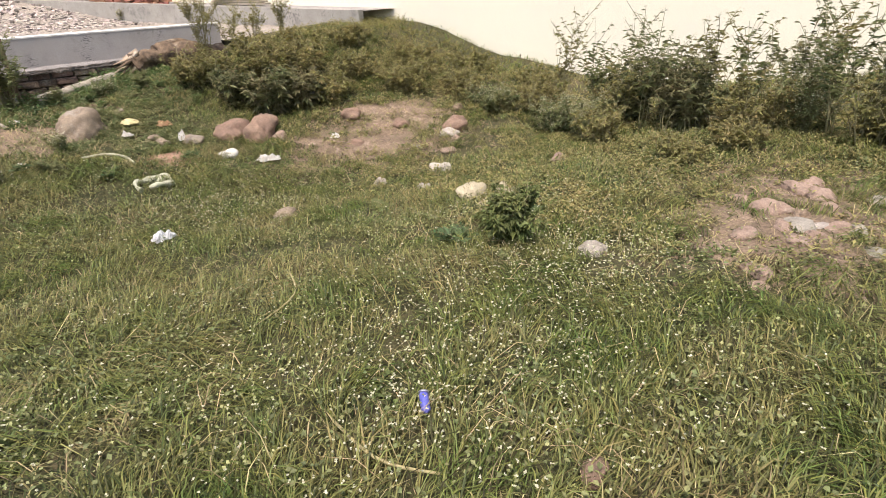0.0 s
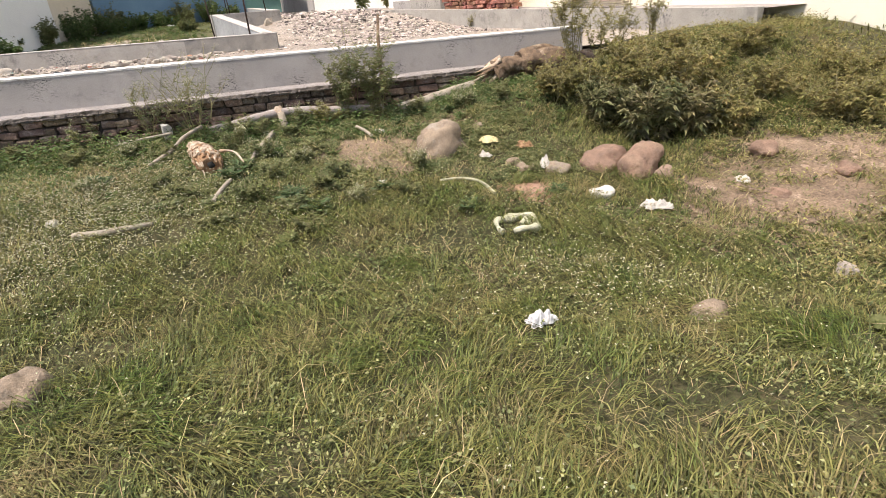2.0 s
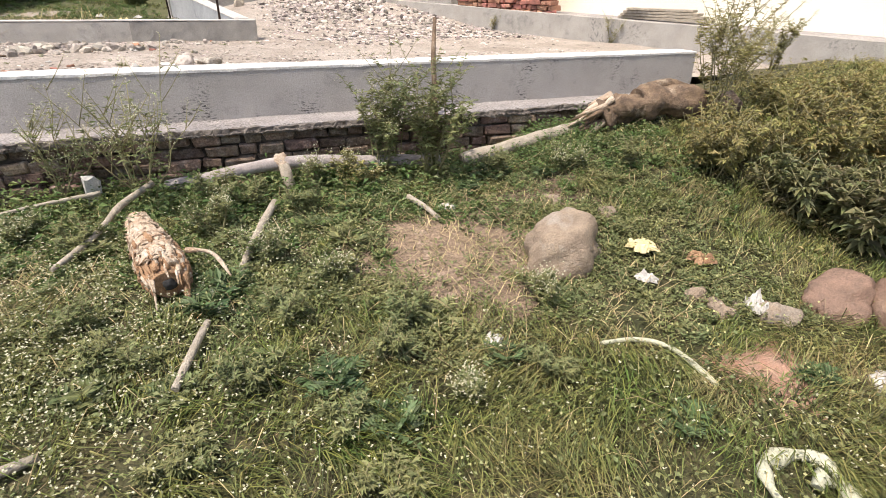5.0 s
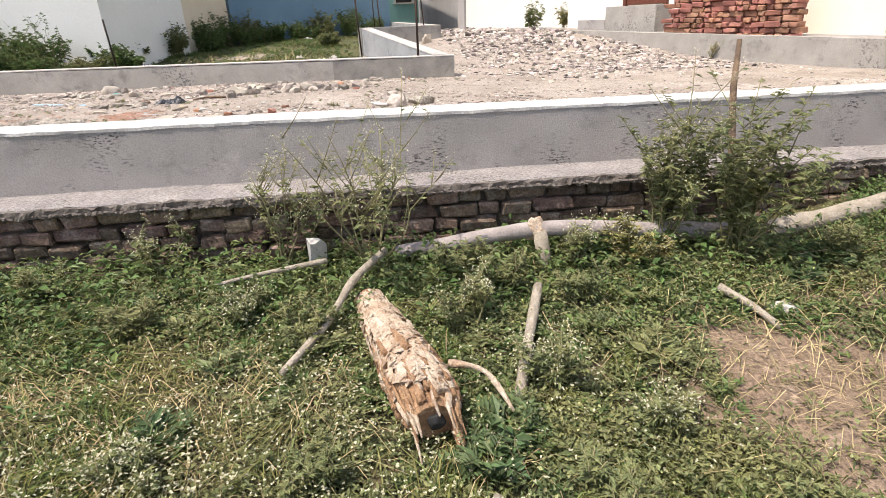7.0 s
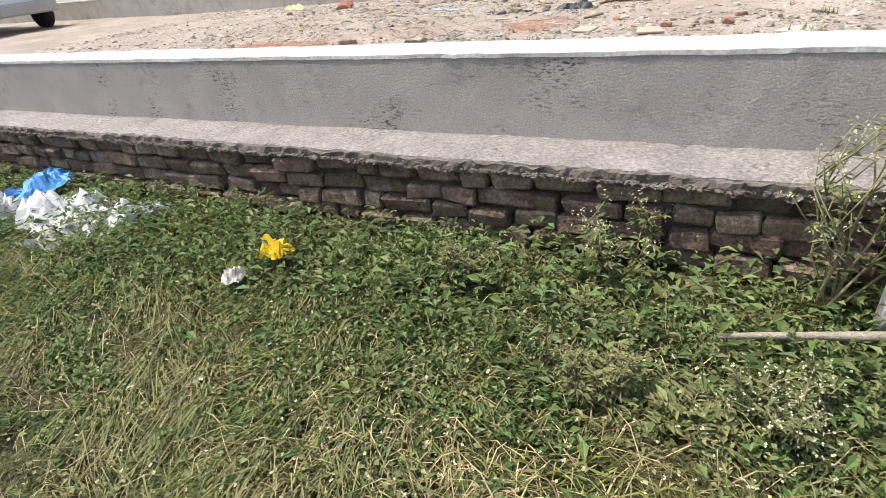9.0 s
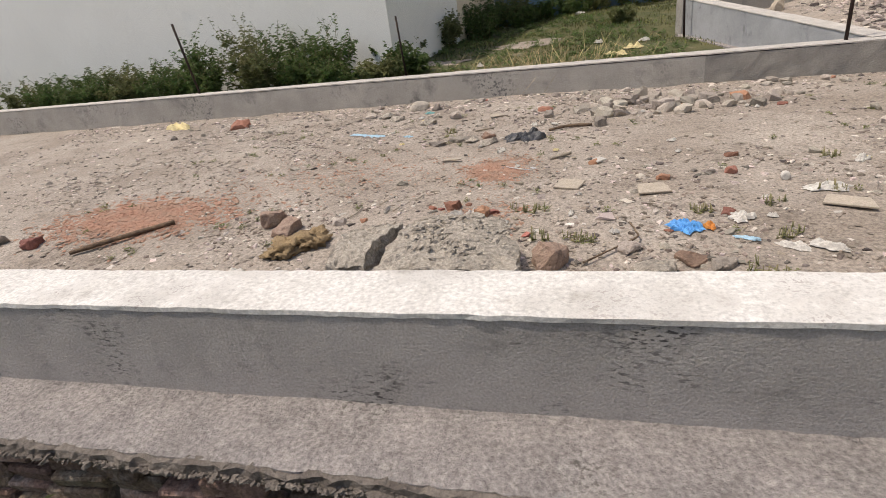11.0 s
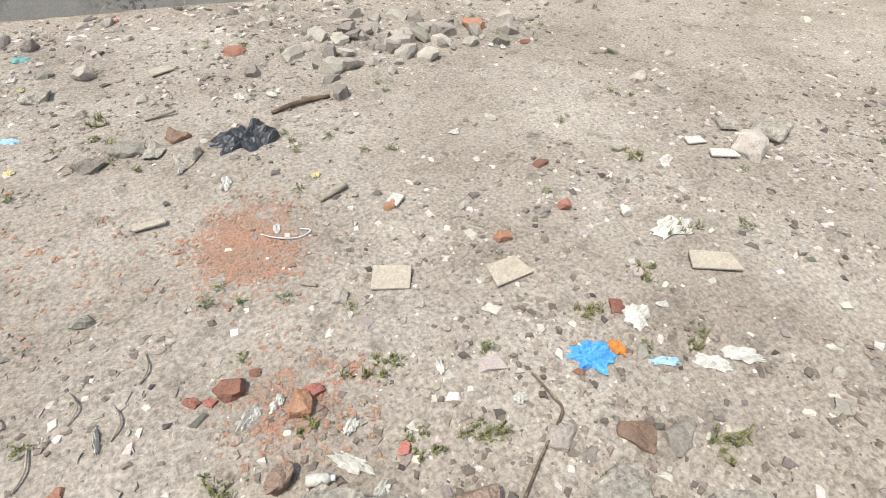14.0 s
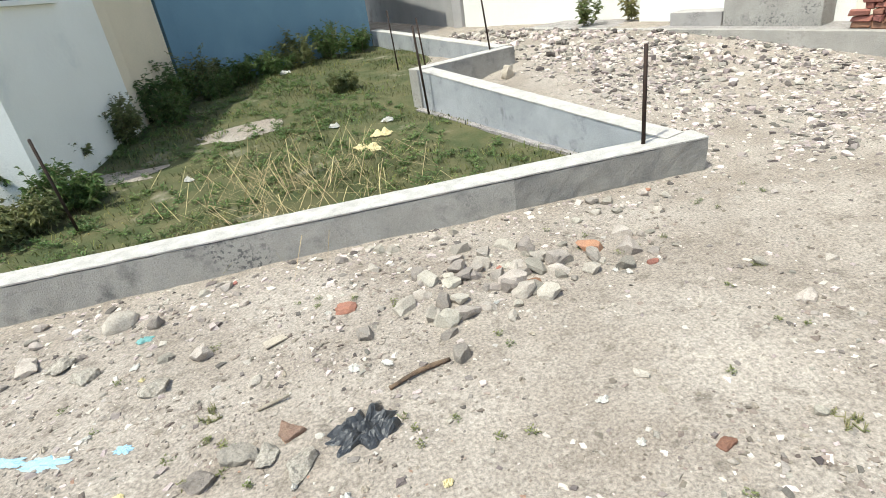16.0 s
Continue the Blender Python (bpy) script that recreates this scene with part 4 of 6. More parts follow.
# rebars standing in the curbs
def rebar(x, y, z, h, lx=0.0, ly=0.0, r=0.011):
    return jagged_tube("rebar", [(x, y, z), (x + lx * 0.5, y + ly * 0.5, z + h * 0.5), (x + lx, y + ly, z + h)], [r, r, r], M["rebar"], "dark rusty steel bar standing upright by the curb", "rebar", 7, 0.05)
for a in ((2.93, 4.83, 0.24, 0.80, 0.0, 0.0, 0.017), (2.02, 8.25, 0.05, 1.15, -0.05, 0.0, 0.016), (2.45, 9.6, 0.2, 1.0, -0.06, 0, 0.013), (2.3, 11.0, 0.3, 1.0, -0.03, 0, 0.013),
          (3.35, 9.15, 0.60, 0.9, -0.08, 0, 0.013), (-4.76, 5.58, 0.22, 0.95, -0.12, 0, 0.017), (-2.1, 6.95, -0.05, 0.95, -0.04, 0, 0.015)):
    tagged(rebar(*a), group="rebars in the curbs")


# ---- road litter ----
drop_on(crumple_bm(0.20, 0.15, 0.075, 2.2, 22), "plastic_bag", M["blackbag"], 0.11, 2.94, zr(0.11, 2.94), 20, "crumpled black plastic bag on the dirt road", "bag")
drop_on(crumple_bm(0.11, 0.085, 0.065, 5.7, 22), "plastic_bag", M["bluebag"], 1.03, 1.15, zr(1.03, 1.15), -20, "crumpled bright blue plastic bag on the dirt", "bag")
litter(1.13, 1.15, 0.05, 0.03, 0.03, "orange", "orange plastic scrap beside the blue bag", zf=zr, lift=0.0)
litter(-4.65, 4.82, 0.30, 0.15, 0.09, "paleyellow", "pale yellow plastic sheet lying near the curb", zf=zr, lift=0.0)
def tile(x, y, sx, sy, rz, tilt, lab, m_="tile", th=0.012, cut=True):
    bm = bmesh.new()
    pts = [(-sx, -sy), (sx, -sy * 0.8), (sx * (0.6 if cut else 1), sy), (-sx, sy * 0.9)]
    f = bm.faces.new([bm.verts.new((a, b, 0)) for a, b in pts])
    r = bmesh.ops.extrude_face_region(bm, geom=[f])
    for v in r["geom"]:
        if isinstance(v, bmesh.types.BMVert):
            v.co.z += th
    bmesh.ops.recalc_face_normals(bm, faces=bm.faces)
    bmesh.ops.bevel(bm, geom=bm.edges[:], offset=0.0025, segments=1, affect="EDGES")
    ob = obj("floor_tile", bm, M[m_])
    ob.matrix_world = pose(x, y, zr(x, y) + 0.012, tilt, 0, rz)
    return tagged(ob, lab, "tile", "broken tiles on the road")
tile(0.485, 1.74, 0.075, 0.06, -24, 8, "broken beige floor tile on the dirt", cut=False)
tile(0.935, 1.61, 0.085, 0.055, 2, 10, "broken patterned beige floor tile with a pale blotch")
tile(1.76, 1.355, 0.105, 0.05, -28, 6, "broken chequered floor tile on the dirt")
tile(-0.36, 2.39, 0.065, 0.018, 5, 4, "narrow broken tile strip on the dirt", cut=False)
tile(2.38, 1.96, 0.075, 0.032, -25, 5, "broken pale tile strip on the dirt", "paper")
tile(2.33, 2.12, 0.055, 0.03, -15, 5, "broken white tile on the dirt", "paper")
tile(0.66, 2.19, 0.04, 0.03, 40, 8, "small white broken tile", "paper")
tile(-0.25, 3.88, 0.07, 0.03, 20, 12, "broken greenish tile", "tile")
# broken concrete slabs by the wall
def slab(x, y, pts, th, rz, tx, lab, z):
    bm = bmesh.new()
    f = bm.faces.new([bm.verts.new((a, b, 0)) for a, b in pts])
    r = bmesh.ops.extrude_face_region(bm, geom=[f])
    for v in r["geom"]:
        if isinstance(v, bmesh.types.BMVert):
            v.co.z += th
    bmesh.ops.recalc_face_normals(bm, faces=bm.faces)
    bmesh.ops.triangulate(bm, faces=bm.faces[:])
    bmesh.ops.subdivide_edges(bm, edges=bm.edges[:], cuts=14, use_grid_fill=True)
    for v in bm.verts:
        v.co += wob(v.co, 6.0, 0.026, x) + wob(v.co, 22.0, 0.015, y) + wob(v.co, 70.0, 0.009, y)
        v.co.z += 0.05 * max(0.0, 1 - (v.co.x / 0.32) ** 2 - (v.co.y / 0.32) ** 2)
    ob = obj("concrete_slab", bm, M["concrete"])
    ob.matrix_world = pose(x, y, z, tx, 0, rz)
    return tagged(ob, lab, "slab", "broken concrete slabs")
slab(0.02, 0.74, [(-0.27, -0.30), (0.32, -0.30), (0.29, -0.06), (0.20, 0.14), (0.02, 0.26), (-0.15, 0.23), (-0.26, 0.06)], 0.16, 0, 0, "broken lump of rough grey concrete by the wall", -0.08)
slab(-0.37, 0.76, [(-0.10, -0.30), (0.06, -0.30), (0.10, 0.08), (0.09, 0.22), (-0.03, 0.18), (-0.13, 0.0)], 0.13, 4, -6, "split off piece of rough grey concrete", -0.07)
slab(1.02, 0.55, [(-0.17, -0.06), (0.20, -0.08), (0.17, 0.05), (-0.13, 0.06)], 0.06, -16, 0, "pale broken concrete fragment by the wall", -0.13)
def lump(x, y, s, m_, lab, rz=0, cut=7, fl=0.5, name="stone", cat="stone"):
    s *= 0.62
    bm = chunk_bm(s, s * 0.8, s * fl, int(x * 100 + y * 37) % 997, cut)
    bmesh.ops.triangulate(bm, faces=bm.faces[:])
    bmesh.ops.subdivide_edges(bm, edges=bm.edges[:], cuts=3, use_grid_fill=True)
    bmesh.ops.smooth_vert(bm, verts=bm.verts[:], factor=0.5, use_axis_x=True, use_axis_y=True, use_axis_z=True)
    for v in bm.verts:
        v.co += wob(v.co, 0.9 / s, s * 0.22, x) + wob(v.co, 3.0 / s, s * 0.10, y)
    return drop_on(bm, name, M[m_], x, y, zr(x, y) - s * 0.08, rz, lab, cat, "rubble on the road")
lump(0.43, 0.83, 0.125, "pinkstone", "squarish reddish stone beside the slab", 20, 9, 0.75)
lump(0.775, 0.95, 0.085, "stone", "flat round grey stone on the dirt", 50, 12, 0.35)
lump(1.0, 0.86, 0.095, "redstone", "long reddish brick shard on the dirt", -35, 6, 0.25)
lump(1.12, 0.80, 0.085, "stone", "pale angular stone on the dirt", 15, 8, 0.4)
lump(0.86, 0.72, 0.14, "concrete", "grey broken concrete lump", 15, 8, 0.5)
lump(0.998, 1.80, 0.06, "redbrick", "small red brick shard behind the tile", 0, 6, 0.4)
lump(-1.19, 1.29, 0.12, "pinkstone", "pinkish broken stone on the dirt", 30, 8, 0.7)
lump(-1.06, 1.19, 0.12, "pinkstone", "pinkish broken stone on the dirt", 80, 8, 0.55)
drop_on(rock_bm(0.11, 0.10, 0.05, 44.0, 4, 0.8, 0.0, 0.5), "dung", M["dung"], -0.96, 0.97, zr(-0.96, 0.97) - 0.01, 20, "dried brown lump of dung on the dirt", "dung")
drop_on(rock_bm(0.09, 0.08, 0.05, 48.0, 4, 0.8, 0.0, 0.5), "dung", M["dung"], -0.85, 1.05, zr(-0.85, 1.05) - 0.01, 70, "dried brown lump of dung on the dirt", "dung")
lump(1.60, 3.85, 0.12, "stone", "squarish beige stone at the rubble heap", 12, 9, 0.65)
lump(0.685, 3.23, 0.085, "stone", "brownish beige stone on the dirt", 30, 8, 0.6)
lump(0.19, 4.02, 0.10, "redbrick", "red brick fragment lying on the road", -15, 5, 0.35)
lump(-0.67, 3.94, 0.085, "stone", "grey angular stone on the road", 40, 8, 0.8)
lump(2.50, 2.83, 0.10, "stone", "grey lump beside a small pit", 10, 8, 0.4)
lump(-2.86, 1.09, 0.10, "redbrick", "red brick lying by the wall", 15, 4, 0.5)
lump(-3.22, 1.16, 0.10, "stone", "pale stone lying by the wall", 35, 9, 0.6)
drop_on(rock_bm(0.12, 0.09, 0.08, 61.0, 3, 0.3), "stone", M["stone"], -1.25, 4.64, zr(-1.25, 4.64) - 0.02, 20, "large rounded stone near the curb", "stone", "rubble on the road")
lump(-1.0, 4.5, 0.08, "stone", "angular stone near the curb", 60, 8, 0.8)
lump(-3.5, 4.52, 0.17, "redbrick", "brick lump near the curb", 20, 5, 0.5)
lump(3.35, 8.55, 0.18, "tile", "pale beige block by the curb corner", 20, 6, 0.8)
for x, y, s_ in ((-0.27, 1.47, 0.06), (-0.22, 1.45, 0.05), (-0.14, 1.48, 0.075), (-0.07, 1.51, 0.05), (0.09, 1.37, 0.085), (-0.64, 1.31, 0.06), (0.30, 1.08, 0.05), (0.95, 1.12, 0.05)):
    lump(x, y, s_ * 0.65, "redbrick", "small crumbled piece of red brick on the dirt", x * 200, 7, 0.4)
lump(-0.06, 1.12, 0.08, "pinkstone", "pinkish stone at the slab's edge", 30, 9, 0.6)
lump(-0.604, 1.944, 0.055, "stone", "smooth pale pebble on the dirt", 30, 12, 0.6)
lump(-0.62, 0.98, 0.12, "stone", "pale flat stone by the slab", 10, 9, 0.4)
lump(-0.78, 1.28, 0.06, "stone", "grey stone on the dirt", 10, 9, 0.5)
rr = random.Random(5)
shapes = [chunk_bm(1, 0.8, 0.55, 200 + k, 9) for k in range(6)]
shape_me = []
for k, b_ in enumerate(shapes):
    me = bpy.data.meshes.new("stone")
    b_.to_mesh(me)
    b_.free()
    me.materials.append(M["stone"] if k < 5 else M["redbrick"])
    shape_me.append(me)
def strew(n, cx, cy, sx, sy, s0, s1, label):
    for _ in range(n):
        for _try in range(20):
            x, y = rr.gauss(cx, sx), rr.gauss(cy, sy)
            if 0.4 < y < curb_y(x) - 0.12 or (x > 3.9 and 0.4 < y < 11.5 and x < facade_x(y, -0.95)):
                break
        else:
            continue
        s = rr.uniform(s0, s1) * 0.6
        ob = new("stone", shape_me[int(rr.random() * 5.12)])
        ob.matrix_world = pose(x, y, zr(x, y) - s * 0.1, rr.uniform(-12, 12), rr.uniform(-12, 12), rr.uniform(0, 360)) @ Matrix.Diagonal((s, s * rr.uniform(0.7, 1.1), s * rr.uniform(0.6, 1.1), 1))
        tagged(ob, label, "stone", "rubble on the road")
strew(34, 1.15, 3.80, 0.36, 0.20, 0.09, 0.15, "large pale broken stone in the rubble heap")
strew(30, 1.15, 3.85, 0.45, 0.26, 0.05, 0.13, "pale broken stone in the rubble heap")
strew(46, -0.6, 4.55, 1.8, 0.28, 0.02, 0.09, "small broken stone near the curb")
strew(16, 2.3, 4.2, 0.5, 0.4, 0.03, 0.10, "pale broken stone near the curb end")
strew(34, 0.3, 2.0, 1.7, 1.0, 0.012, 0.04, "small stone on the dirt road")
strew(16, -3.0, 3.6, 1.6, 0.8, 0.03, 0.08, "broken stone on the road")
far_v, far_f = [], []
for _ in range(1900):
    x, y = rr.gauss(5.4, 1.1), rr.uniform(3.2, 14.0)
    if not (x > 3.75 and x < facade_x(y, -0.9)) or rr.random() > 0.12 + 0.88 * float(smoothstep((y - 5.0) / 3.0)):
        continue
    s = rr.uniform(0.018, 0.065) * (0.6 + 0.05 * y)
    me = shape_me[rr.randrange(5)]
    mm = pose(x, y, zr(x, y) - s * 0.1, rr.uniform(-15, 15), rr.uniform(-15, 15), rr.uniform(0, 360)) @ Matrix.Diagonal((s, s * rr.uniform(0.7, 1.2), s * rr.uniform(0.6, 1.1), 1))
    o = len(far_v)
    far_v += [mm @ v.co for v in me.vertices]
    far_f += [[o + i for i in p.vertices] for p in me.polygons]
me = bpy.data.meshes.new("rubble")
me.from_pydata(far_v, [], far_f)
me.materials.append(M["gravel"])
tagged(new("rubble", me), "pale broken rubble over the rough alley", "rubble", kind="stuff")
strew(14, 1.9, 2.3, 0.6, 0.6, 0.03, 0.07, "pale broken stone on the dirt road")
for i in range(34):
    x, y = rr.uniform(-1.5, 2.6), rr.uniform(0.8, 4.2)
    litter(x, y, rr.uniform(0.015, 0.045), rr.uniform(0.012, 0.03), 0.02, rr.choice(("paper", "paper", "tile", "paleyellow")), "small pale paper scrap on the dirt", "paper", zr, i * 1.7, None, 0.002, "scraps on the road")
for x, y, sx, sy in ((1.42, 0.99, 0.09, 0.04), (1.29, 1.27, 0.07, 0.05), (1.75, 1.60, 0.13, 0.08), (-0.03, 2.59, 0.07, 0.03), (0.14, 3.41, 0.045, 0.035), (1.28, 1.24, 0.06, 0.07), (2.05, 2.02, 0.06, 0.04), (-0.11, 1.35, 0.07, 0.025), (-0.02, 1.37, 0.05, 0.02), (1.55, 0.97, 0.09, 0.04), (0.14, 1.10, 0.03, 0.09), (-1.14, 0.74, 0.13, 0.07), (-0.54, 1.44, 0.012, 0.07)):
    litter(x, y, sx, sy, 0.03, "paper", "dusty white torn paper on the dirt", "paper", zr, x * 9, None, 0.0, "scraps on the road")
for x, y, sx, sy in ((-1.35, 3.42, 0.16, 0.06), (-1.0, 3.36, 0.06, 0.04), (1.26, 1.05, 0.07, 0.025), (-1.55, 3.52, 0.12, 0.05)):
    litter(x, y, sx, sy, 0.015, "fadedblue", "faded blue plastic strip on the dirt", "plastic", zr, x * 5, -20, 0.0, "plastic strips on the road")
litter(-1.05, 4.35, 0.07, 0.04, 0.03, "teal", "pale green plastic scrap", "plastic", zr, 4.0, 0, 0.0)
litter(-0.27, 1.05, 0.03, 0.06, 0.06, "sack", "white paper scrap between the slabs", "paper", zr, 4.4, 20, 0.02)
def bottle(x, y, rz, lab, r=0.018, ln=0.07):
    b = thing("bottle", x, y, zr(x, y) + r, lab, "bottle", rz=rz)
    obj("bottle_body", tube_bm([(-ln / 2, 0, 0), (-ln / 2 + 0.004, 0, 0), (ln / 2 - 0.012, 0, 0), (ln / 2, 0, 0)], [r * 0.8, r, r, r * 0.5], 12), M["paper"], b)
    obj("cap", tube_bm([(ln / 2, 0, 0), (ln / 2 + 0.012, 0, 0)], [r * 0.5, r * 0.5], 10), M["sack"], b)
bottle(0.04, 1.08, -15, "small white plastic bottle on the slab edge")
bottle(1.60, 1.755, 80, "small white plastic cup on the dirt", 0.022, 0.05)
def road_stick(pts, r, lab, m_="wood"):
    P = spline([(x, y, zr(x, y) + z) for x, y, z in pts], 5)
    return jagged_tube("twig", P, [r] * len(P), M[m_], lab, "twig", 6, 0.3)
road_stick([(0.57, 0.82, 0.015), (0.69, 0.92, 0.02), (0.80, 1.0, 0.03), (0.80, 1.06, 0.03), (0.78, 1.16, 0.02)], 0.0045, "dark bent twig on the dirt", "trunkwood")
road_stick([(0.28, 3.16, 0.01), (0.44, 3.2, 0.02), (0.62, 3.23, 0.01)], 0.012, "dark wooden splinter on the dirt", "trunkwood")
road_stick([(-0.36, 3.31, 0.01), (-0.2, 3.34, 0.02)], 0.009, "thin wooden splinter on the dirt")
road_stick([(0.34, 2.31, 0.01), (0.48, 2.36, 0.02)], 0.012, "short wooden splinter on the dirt")
road_stick([(-2.43, 0.98, 0.02), (-2.2, 1.16, 0.03), (-1.97, 1.37, 0.02)], 0.014, "brown stick on the dirt", "trunkwood")
road_stick([(0.06, 2.18, 0.008), (0.12, 2.13, 0.012), (0.20, 2.11, 0.010), (0.26, 2.14, 0.012), (0.22, 2.17, 0.008)], 0.0028, "thin white string on the brick dust", "sack")
road_stick([(0.15, 1.85, 0.006), (0.21, 1.81, 0.010)], 0.007, "short grey splinter on the dirt")
for k_, (x, y) in enumerate(((-0.62, 1.52), (-0.50, 1.42), (-0.42, 1.60), (-0.75, 1.36))):
    road_stick([(x, y, 0.006), (x + 0.03, y + 0.05, 0.014), (x + 0.01 * k_, y + 0.12, 0.008)], 0.0032, "curled dry rind on the dirt", "wood")
lump(2.54, 1.95, 0.15, "stone", "rounded grey brown stone on the dirt", 30, 10, 0.6)
lump(2.77, 2.05, 0.20, "concrete", "flat lump of grey concrete on the dirt", 10, 8, 0.3)
lump(2.62, 2.18, 0.12, "concrete", "flat lump of grey concrete on the dirt", 70, 8, 0.3)
lump(1.435, 2.23, 0.055, "redbrick", "orange brick chip on the dirt", 20, 7, 0.35)
lump(1.24, 1.31, 0.055, "redbrick", "red brick chip on the dirt", 70, 7, 0.35)
lump(0.277, 1.727, 0.06, "stone", "grey round pebble on the dirt", 70, 12, 0.5)
lump(0.05, 1.32, 0.075, "redbrick", "long red brick shard on the dirt", 60, 7, 0.6)
lump(-0.15, 1.47, 0.085, "redbrick", "broken red brick shard on the dirt", 10, 7, 0.45)
for k_, (x, y, s_, m_) in enumerate(((-0.45, 3.05, 0.14, "stone"), (-0.18, 2.86, 0.13, "concrete"), (-0.32, 2.98, 0.10, "concrete"), (-0.22, 3.10, 0.10, "redstone"), (-0.62, 2.98, 0.12, "stone"), (-0.9, 3.75, 0.13, "concrete"), (-1.5, 4.3, 0.13, "concrete"), (-1.75, 4.4, 0.15, "stone"), (-1.35, 4.1, 0.12, "concrete"))):
    lump(x, y, s_, m_, "flat pale broken stone on the dirt", 40 * k_, 9, 0.32)

# planks on the plinth
for i in range(4):
    bm = box(bmesh.new(), -0.75 + 0.1 * i, 0.75 - 0.06 * i, -0.09, 0.09, 0, 0.035, 0.004)
    ob = obj("plank", bm, M["wood"])
    ob.matrix_world = pose(facade_x(2.6, -0.38), 2.6, 0.30 + 0.04 * i, 0, 0, 108 + 3 * i)
    tagged(ob, "weathered grey plank stacked on the plinth", "plank", "planks on the plinth")
# cable on the cream wall
cp = spline([(facade_x(3.2, -0.03), 3.2, 5.0), (facade_x(3.2, -0.03), 3.22, 2.6), (facade_x(3.15, -0.04), 3.05, 1.6), (facade_x(3.4, -0.05), 3.4, 0.75)], 6)
jagged_tube("cable", cp, [0.008] * len(cp), M["rebar"], "thin dark cable hanging down the cream wall", "cable", 6, 0.0)


# ---- car parked down the road ----
def car(x, y, rz):
    c = thing("car", x, y, zr(x, y), "white parked car with dark tyres", "car", rz=rz)
    bm = bmesh.new()
    prof = [(-2.0, 0.35), (-2.05, 0.62), (-1.95, 0.86), (-0.95, 0.98), (-0.35, 1.42), (1.1, 1.46), (1.75, 1.0), (2.0, 0.9), (2.05, 0.5), (1.95, 0.3)]
    rows = []
    for w, k in ((-0.82, 0.96), (-0.74, 1.0), (0.74, 1.0), (0.82, 0.96)):
        rows.append([bm.verts.new((px * (0.985 if abs(w) > 0.8 else 1), w * (0.86 if pz > 1.1 else 1), pz * k if pz > 0.9 else pz)) for px, pz in prof])
    for a, b in zip(rows, rows[1:]):
        for j in range(len(prof)):
            bm.faces.new((a[j], b[j], b[(j + 1) % len(prof)], a[(j + 1) % len(prof)]))
    bm.faces.new(rows[0])
    bm.faces.new(rows[-1][::-1])
    bmesh.ops.recalc_face_normals(bm, faces=bm.faces)
    bmesh.ops.bevel(bm, geom=bm.edges[:], offset=0.03, segments=2, affect="EDGES")
    obj("body", bm, M["carpaint"], c)
    for sx in (-1.25, 1.3):
        for sy in (-0.80, 0.80):
            w = obj("wheel", tube_bm([(sx, sy - 0.10, 0.31), (sx, sy - 0.085, 0.31), (sx, sy + 0.085, 0.31), (sx, sy + 0.10, 0.31)], [0.27, 0.31, 0.31, 0.27], 28), M["rubber"], c, "black rubber tyre")
            obj("rim", tube_bm([(sx, sy + math.copysign(0.085, sy), 0.31), (sx, sy + math.copysign(0.108, sy), 0.31)], [0.19, 0.17], 20), M["steel"], w)
    for sy in (-0.6, 0.6):
        obj("headlight", rock_bm(0.10, 0.17, 0.09, 2.0, 3, 0.0), M["headlamp"], c, "clear headlight").matrix_local = pose(1.98, sy, 0.72)
        obj("tail_light", box(bmesh.new(), -2.07, -2.0, sy - 0.12, sy + 0.12, 0.66, 0.82, 0.01), M["redstone"], c, "red tail light")
    for sy in (-0.79, 0.79):
        bm = bmesh.new()
        bm.faces.new([bm.verts.new(v) for v in ((-0.75, sy * 0.985, 1.02), (1.35, sy * 0.985, 1.02), (0.95, sy * 0.90, 1.36), (-0.28, sy * 0.90, 1.34))])
        obj("side_window", bm, M["blackbag"], c, "dark side window")
    obj("bumper", box(bmesh.new(), 1.96, 2.10, -0.78, 0.78, 0.30, 0.52, 0.03), M["greywall"], c, "grey bumper")
    return c
car(-12.9, 4.35, -4)

# ---- plants ----
R = np.random.RandomState(11)


def blades(name, x, y, z, h, w, lean, az, material, label, category="grass", parent=None):
    """Curved grass blades, three triangles each, as one sheet of stuff."""
    n = len(x)
    dx, dy = np.cos(az), np.sin(az)
    px, py = -dy * w / 2, dx * w / 2
    b = np.stack([x, y, z - 0.01], -1)
    mid = b + np.stack([dx * h * lean * 0.35, dy * h * lean * 0.35, h * 0.62], -1)
    tip = b + np.stack([dx * h * lean, dy * h * lean, h * np.maximum(0.25, 1 - 0.45 * lean)], -1)
    side = np.stack([px, py, np.zeros(n)], -1)
    V = np.stack([b - side, b + side, mid + side * 0.8, mid - side * 0.8, tip], 1).reshape(-1, 3)
    o = np.arange(n)[:, None] * 5
    F = np.concatenate([o + np.array([[0, 1, 2]]), o + np.array([[0, 2, 3]]), o + np.array([[3, 2, 4]])])
    ob = arrays(name, V, F, material, parent)
    return tagged(ob, label, category, kind="stuff") if parent is None else ob


